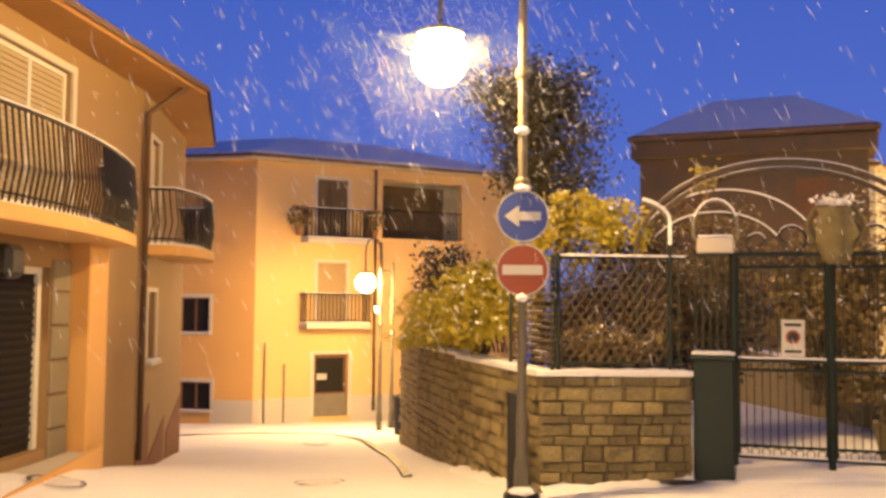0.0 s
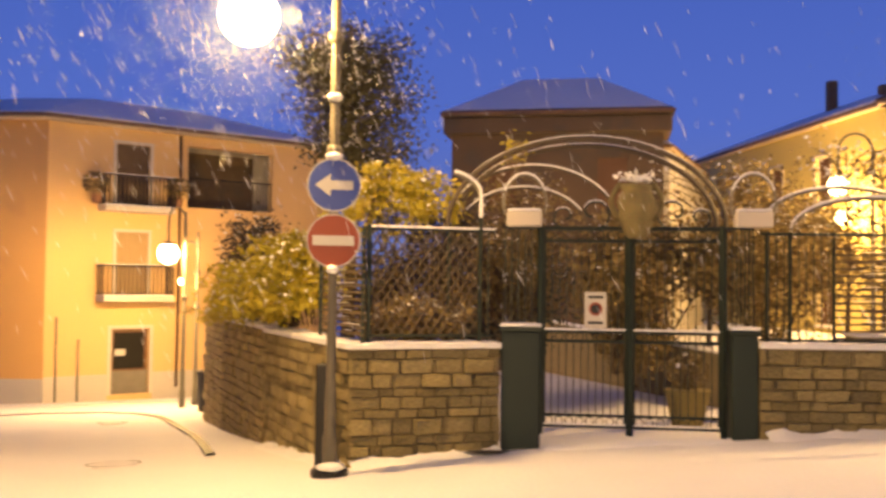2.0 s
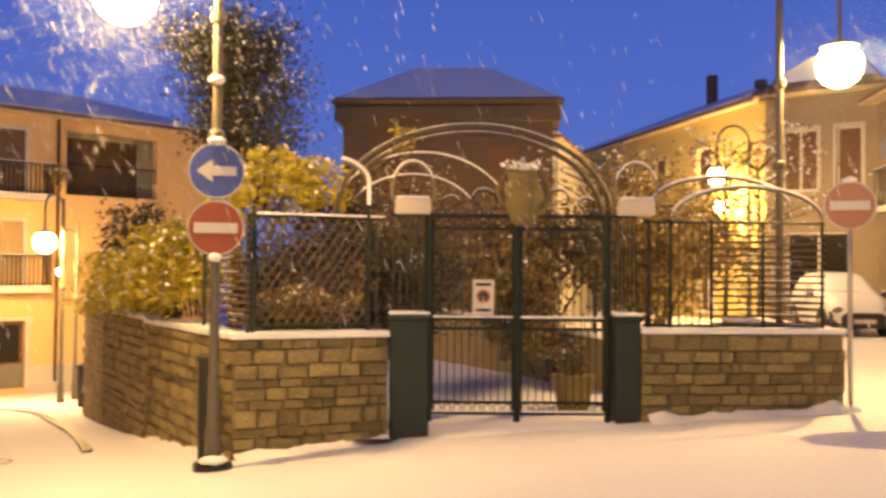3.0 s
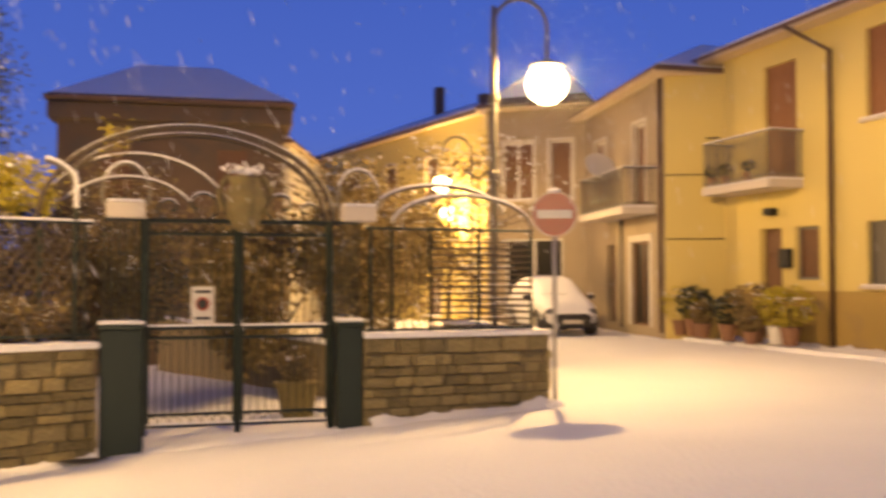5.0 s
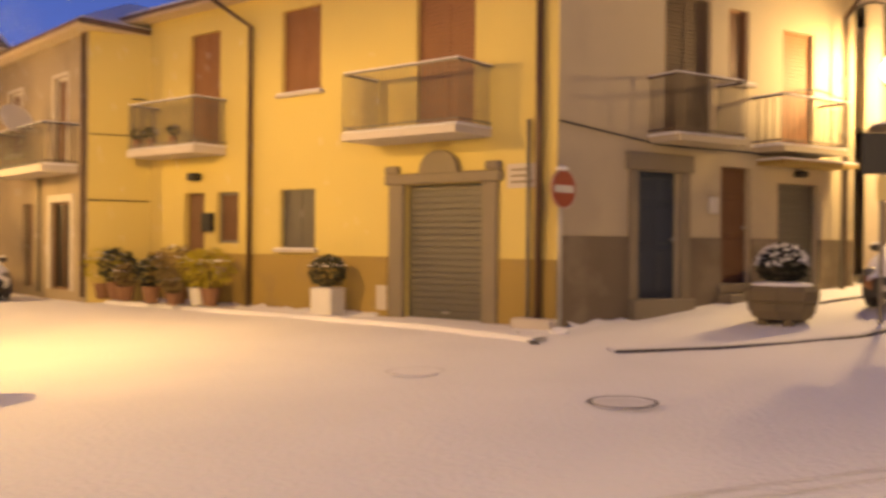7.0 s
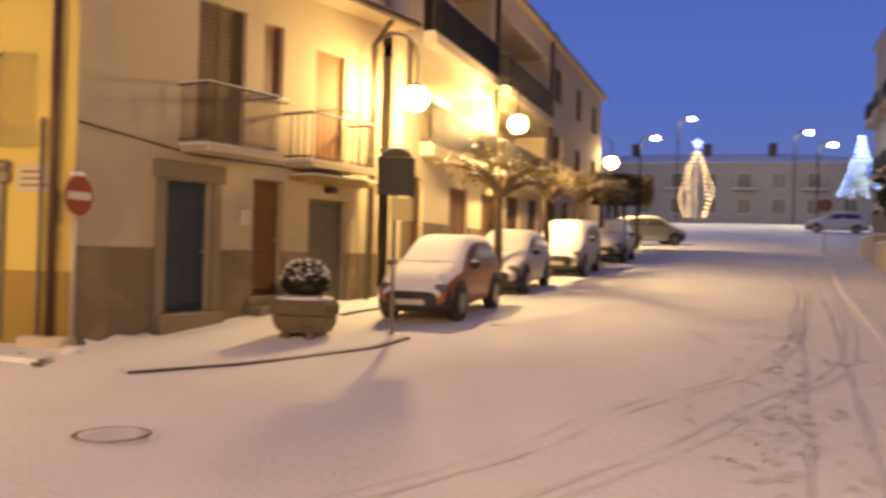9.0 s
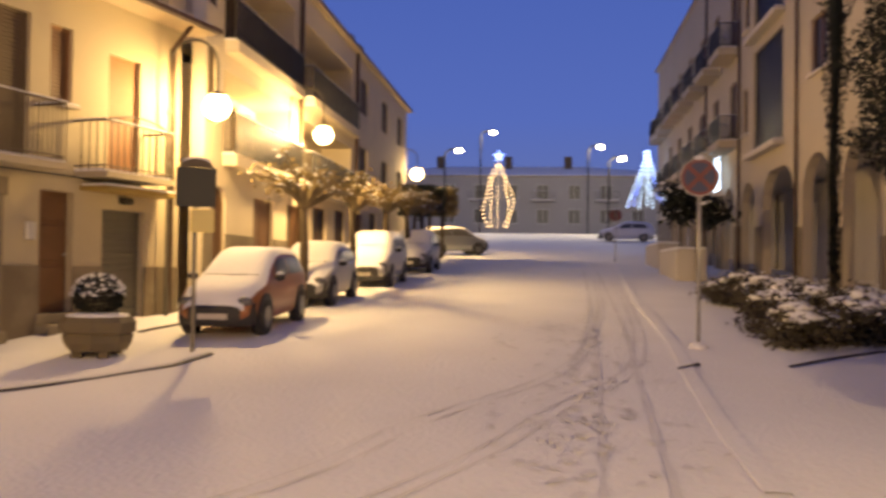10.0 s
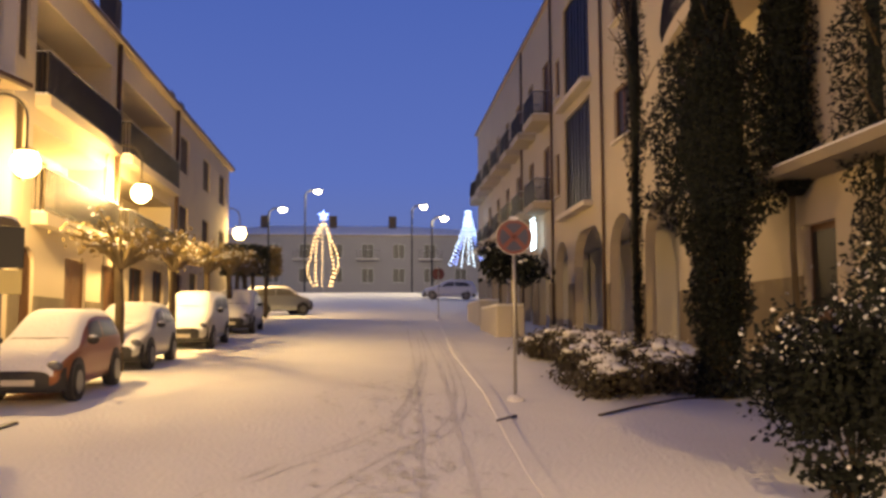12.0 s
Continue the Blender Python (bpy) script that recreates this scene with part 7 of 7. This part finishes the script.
# ---- tracks in the snow ----
def track(pts, width, name, label, lift=0.022):
    bm = bmesh.new()
    fine = []
    for i in range(len(pts) - 1):
        p0, p1, p2, p3 = (Vector(pts[max(i - 1, 0)]), Vector(pts[i]), Vector(pts[i + 1]), Vector(pts[min(i + 2, len(pts) - 1)]))
        for t in np.linspace(0, 1, 14)[:-1]:
            fine.append(0.5 * ((2 * p1) + (p2 - p0) * t + (2 * p0 - 5 * p1 + 4 * p2 - p3) * t * t + (3 * p1 - p0 - 3 * p2 + p3) * t ** 3))
    prev = None
    for i in range(1, len(fine) - 1):
        p, d = fine[i], (fine[i + 1] - fine[i - 1]).normalized()
        s = Vector((-d.y, d.x))
        w = width / 2 * max(0.05, 0.55 + 1.1 * noise.noise(Vector((p.x * 1.3, p.y * 1.3, 7))))
        pair = [bm.verts.new((q.x, q.y, gz(q.x, q.y) + lift + 0.02 * noise.noise(Vector((q.x * 0.6, q.y * 0.6, 0))))) for q in (p - s * w, p + s * w)]
        if prev:
            bm.faces.new((prev[0], prev[1], pair[1], pair[0]))
        prev = pair
    return solo(name, bm, SNOW_TRODDEN, label, "tyre track", "structure")


for k, off in enumerate((0.0, 0.30, 1.45, 1.75)):
    track([(4.5, 1.6 - off), (9.5 + off * 0.3, -2.6 - off), (12.35 + off * 0.2, -4.3 - off), (14.67, -6.22 - off * 0.75), (16.93, -7.6 - off * 0.6), (23.2, -10.0 - off * 0.45), (34, -13.5 - off * 0.4)], 0.055, "tyre_track", "faint curved tyre track in the snow", 0.009)
for k, (a, b) in enumerate(((0.0, 0.11), (0.55, 0.08))):
    track([(8.5, -5.55 + a), (9.56, -5.98 + a), (16.31, -8.2 + a), (25.46, -11.1 + a), (40, -15.6 + a)], b, "tyre_track", "straight tyre track beside the kerb", 0.009)
steps = []
rng = random.Random(3)
path = [(9.2, -5.0), (10.97, -5.84), (14.15, -6.75), (18.02, -8.05), (24, -10.2)]
t = 0.0
for i in range(len(path) - 1):
    a, b = Vector(path[i]), Vector(path[i + 1])
    n = int((b - a).length / 0.36)
    for k in range(n):
        d = (b - a).normalized()
        side = Vector((-d.y, d.x)) * (0.1 if k % 2 else -0.1)
        steps.append((a.lerp(b, k / n) + side + Vector((rng.uniform(-.05, .05), rng.uniform(-.05, .05))), math.atan2(d.y, d.x) + rng.uniform(-.3, .3)))
bm = bmesh.new()
for p, a in steps:
    vs = []
    for k in range(10):
        t = 2 * math.pi * k / 10
        q = p + Vector((math.cos(a), math.sin(a))) * 0.13 * math.cos(t) + Vector((-math.sin(a), math.cos(a))) * 0.05 * math.sin(t)
        vs.append(bm.verts.new((q.x, q.y, gz(q.x, q.y) + 0.024)))
    bm.faces.new(vs)
for _ in range(170):
    f = rng.random()
    p = Vector((9.3 + 11 * f + rng.gauss(0, 0.5), -5.3 - 3.1 * f + rng.gauss(0, 0.55)))
    a = math.atan2(STREET.y, STREET.x) + rng.gauss(0, 0.5)
    l, w = rng.uniform(0.05, 0.12), rng.uniform(0.025, 0.045)
    vs = []
    for k in range(8):
        t = 2 * math.pi * k / 8
        q = p + Vector((math.cos(a), math.sin(a))) * l * math.cos(t) + Vector((-math.sin(a), math.cos(a))) * w * math.sin(t)
        vs.append(bm.verts.new((q.x, q.y, gz(q.x, q.y) + 0.024)))
    bm.faces.new(vs)
solo("footprints", bm, SNOW_TRODDEN, "line of footprints along the snowy street", "footprints", "stuff")

# ---- festive lights ----
cx, cy, cz = 86.0, -21.8, 5.0
ob = thing("christmas_tree", "tall light-string tree with a blue star on the far square", "christmas tree", (cx, cy, cz))
bm = bmesh.new()
tube(bm, [(cx, cy, cz), (cx, cy, cz + 6.6)], 0.08, 6)
part("pole", bm, GALV, ob)
side, ahead = Vector((0.271, 0.963, 0)), Vector((0.963, -0.271, 0))
for k in range(5):
    a = 2 * math.pi * k / 5 + 0.2
    bm = bmesh.new()
    for i in range(17):
        f = i / 16
        r = 1.55 * (math.sin(math.pi * min(1.0, f * 0.82 + 0.18)) ** 0.85) * (1 - 0.35 * f) * (1 + 0.12 * math.sin(9 * f + 2 * k))
        q = Vector((cx, cy, cz + 0.5 + f * 5.9)) + (side * math.cos(a) + ahead * math.sin(a)) * r
        bmesh.ops.create_icosphere(bm, subdivisions=1, radius=0.085, matrix=Matrix.Translation(q))
    part("light_string", bm, XMAS_WARM, ob)
bm = bmesh.new()
for k in range(5):
    a = math.pi / 2 + 2 * math.pi * k / 5
    q = Vector((cx, cy, cz + 6.9))
    tube(bm, [q, q + side * 0.55 * math.cos(a) + Vector((0, 0, 0.55 * math.sin(a)))], 0.16, 4, 0.01)
part("star", bm, XMAS_BLUE, ob)
rng = random.Random(77)
ob = thing("festoon_cone", "cone of blue and white festoon lights at the block's end", "festive lights", (58.2, -25.0, 5.5))
for k in range(9):
    bm = bmesh.new()
    a = 2 * math.pi * k / 9
    for i in range(16):
        f = i / 15
        r = 0.15 + 1.1 * (1 - f) ** 1.4
        bmesh.ops.create_icosphere(bm, subdivisions=1, radius=0.045, matrix=Matrix.Translation((58.2 + r * math.cos(a), -25.0 + r * math.sin(a), 5.6 + 3.4 * f)))
    part("light_string", bm, XMAS_BLUE if k % 2 else XMAS_WHITE, ob)
ob = thing("festoon_lights", "blue-white light panel hung in the arcade", "festive lights", (38.5, -20.4, 5.0))
for k in range(6):
    bm = bmesh.new()
    for i in range(9):
        q = RB.at(30.2 + 0.22 * k, 0.35, 4.9 + 0.16 * i * (1 if k % 2 else 0.8))
        bmesh.ops.create_icosphere(bm, subdivisions=1, radius=0.04, matrix=Matrix.Translation(q))
    part("light_string", bm, XMAS_WHITE, ob)

# ---- falling snow ----
bm = bmesh.new()
rng = random.Random(99)
wind = Vector((0.45, 0.1, -1.0)).normalized()
for _ in range(1900):
    p = Vector((rng.uniform(-4, 11), rng.uniform(2.5, 9.0), rng.uniform(0.8, 6.2)))
    if rng.random() < 0.45:
        p = Vector((0.8 + rng.gauss(0, 1.2), 6.5 + rng.gauss(0, 1.3), 3.8 + rng.gauss(0, 1.1)))
    d = (wind + Vector((rng.gauss(0, .12), rng.gauss(0, .12), 0))) * rng.uniform(0.03, 0.08)
    w = rng.uniform(0.0018, 0.0036)
    ring = [bm.verts.new(p + q * w) for q in (Vector((1, 0, 0)), Vector((0, 1, 0)), Vector((-1, 0, 0)), Vector((0, -1, 0)))]
    a, b = bm.verts.new(p + d), bm.verts.new(p - d)
    for k in range(4):
        bm.faces.new((ring[k], ring[(k + 1) % 4], a))
        bm.faces.new((ring[(k + 1) % 4], ring[k], b))
# dense tiny flakes added round two lamps to imitate their hazy glow
for lx, ly, lz, n in ((0.76, 7.7, 4.1, 9000), (10.2, 9.3, 4.2, 4500)):
    for _ in range(n):
        q = Vector((rng.gauss(0, 1), rng.gauss(0, 1), rng.gauss(0, 1))).normalized() * (0.36 + abs(rng.gauss(0, 0.75)))
        p = Vector((lx, ly, lz)) + q
        d = (wind + Vector((rng.gauss(0, .2), rng.gauss(0, .2), 0))) * rng.uniform(0.004, 0.016)
        s = d.cross(Vector((rng.gauss(0, 1), rng.gauss(0, 1), rng.gauss(0, 1)))).normalized() * rng.uniform(0.001, 0.0022)
        v = [bm.verts.new(c) for c in (p - d, p + s, p + d, p - s)]
        bm.faces.new(v)
solo("falling_snow", bm, SNOW, "wind-blown snowflakes, with dense tiny flakes as a halo round two lamps", "snowflakes", "stuff")


# ---- the stones of the garden walls ----
STONES = []
rng = random.Random(17)
for k in range(6):
    bm = bmesh.new()
    vs = []
    for (sx, sy, sc, z) in ((-1, -1, 1, 0), (1, -1, 1, 0), (1, 1, 1, 0), (-1, 1, 1, 0), (-1, -1, 0.97, 0.7), (1, -1, 0.97, 0.7), (1, 1, 0.97, 0.7), (-1, 1, 0.97, 0.7), (-1, -1, 0.8, 1), (1, -1, 0.8, 1), (1, 1, 0.8, 1), (-1, 1, 0.8, 1)):
        j = 0.07 if z > 0 else 0.0
        vs.append(bm.verts.new((0.5 * sx * sc + rng.uniform(-j, j) * 0.5, z + (rng.uniform(-0.2, 0.25) if z == 1 else 0), 0.5 * sy * sc + rng.uniform(-j, j))))
    for o in (0, 4):
        for i in range(4):
            bm.faces.new((vs[o + i], vs[o + (i + 1) % 4], vs[o + 4 + (i + 1) % 4], vs[o + 4 + i]))
    bm.faces.new(vs[8:12])
    bmesh.ops.recalc_face_normals(bm, faces=bm.faces)
    me = bpy.data.meshes.new("stone")
    bm.to_mesh(me)
    bm.free()
    me.materials.append(RUBBLE)
    STONES.append(me)


def lay_stones(face, top, wall, seed, joined_before=0.0, joined_to=None, mean=0.25):
    """Courses of blocks on a wall's face; those farther off are joined into one mesh."""
    g = random.Random(seed)
    far = bmesh.new()
    low = min(gz(*face.at(0, 0, 0).xy), gz(*face.at(face.len, 0, 0).xy)) - 0.05
    v = top - 0.04
    while v > low:
        h = g.uniform(0.10, 0.205)
        u = -g.uniform(0, 0.08)
        while u < face.len:
            w = mean * g.uniform(0.5, 1.7)
            a, b = max(u + 0.011, 0.0), min(u + w - 0.011, face.len)
            if b - a > 0.05 and v > gz(*face.at((a + b) / 2, 0, 0).xy) - 0.04:
                c = face.at((a + b) / 2, -0.03, v - h / 2)
                m = face.m.to_3x3().to_4x4()
                m.translation = c
                m = m @ Euler((0, g.uniform(-0.045, 0.045), 0)).to_matrix().to_4x4() @ Matrix.Diagonal((b - a, g.uniform(0.03, 0.085), h - 0.02, 1))
                me = g.choice(STONES)
                if joined_to is not None and (a + b) / 2 < joined_to:
                    k = len(far.verts)
                    far.from_mesh(me)
                    far.verts.ensure_lookup_table()
                    bmesh.ops.transform(far, matrix=m, verts=far.verts[k:])
                else:
                    ob = new("stone", me)
                    ob.parent = wall
                    ob.matrix_basis = m
            u += w
        v -= h
    if joined_to is not None:
        tagged(part("stonework", far, RUBBLE, wall), "", "", "", "stuff")
    else:
        far.free()


f, top, wall = walls["a"]
lay_stones(f, top, wall, 1)
f, top, wall = walls["b"]
lay_stones(f, top, wall, 2)
f, top, wall = walls["c"]
lay_stones(f, top, wall, 3)
f, top, wall = walls["d"]
lay_stones(f, top, wall, 4, joined_to=99)
f, top, wall = walls["e"]
lay_stones(f, top, wall, 5, joined_to=99)
f, top, wall = walls["f"]
lay_stones(f, top, wall, 6, joined_to=99)
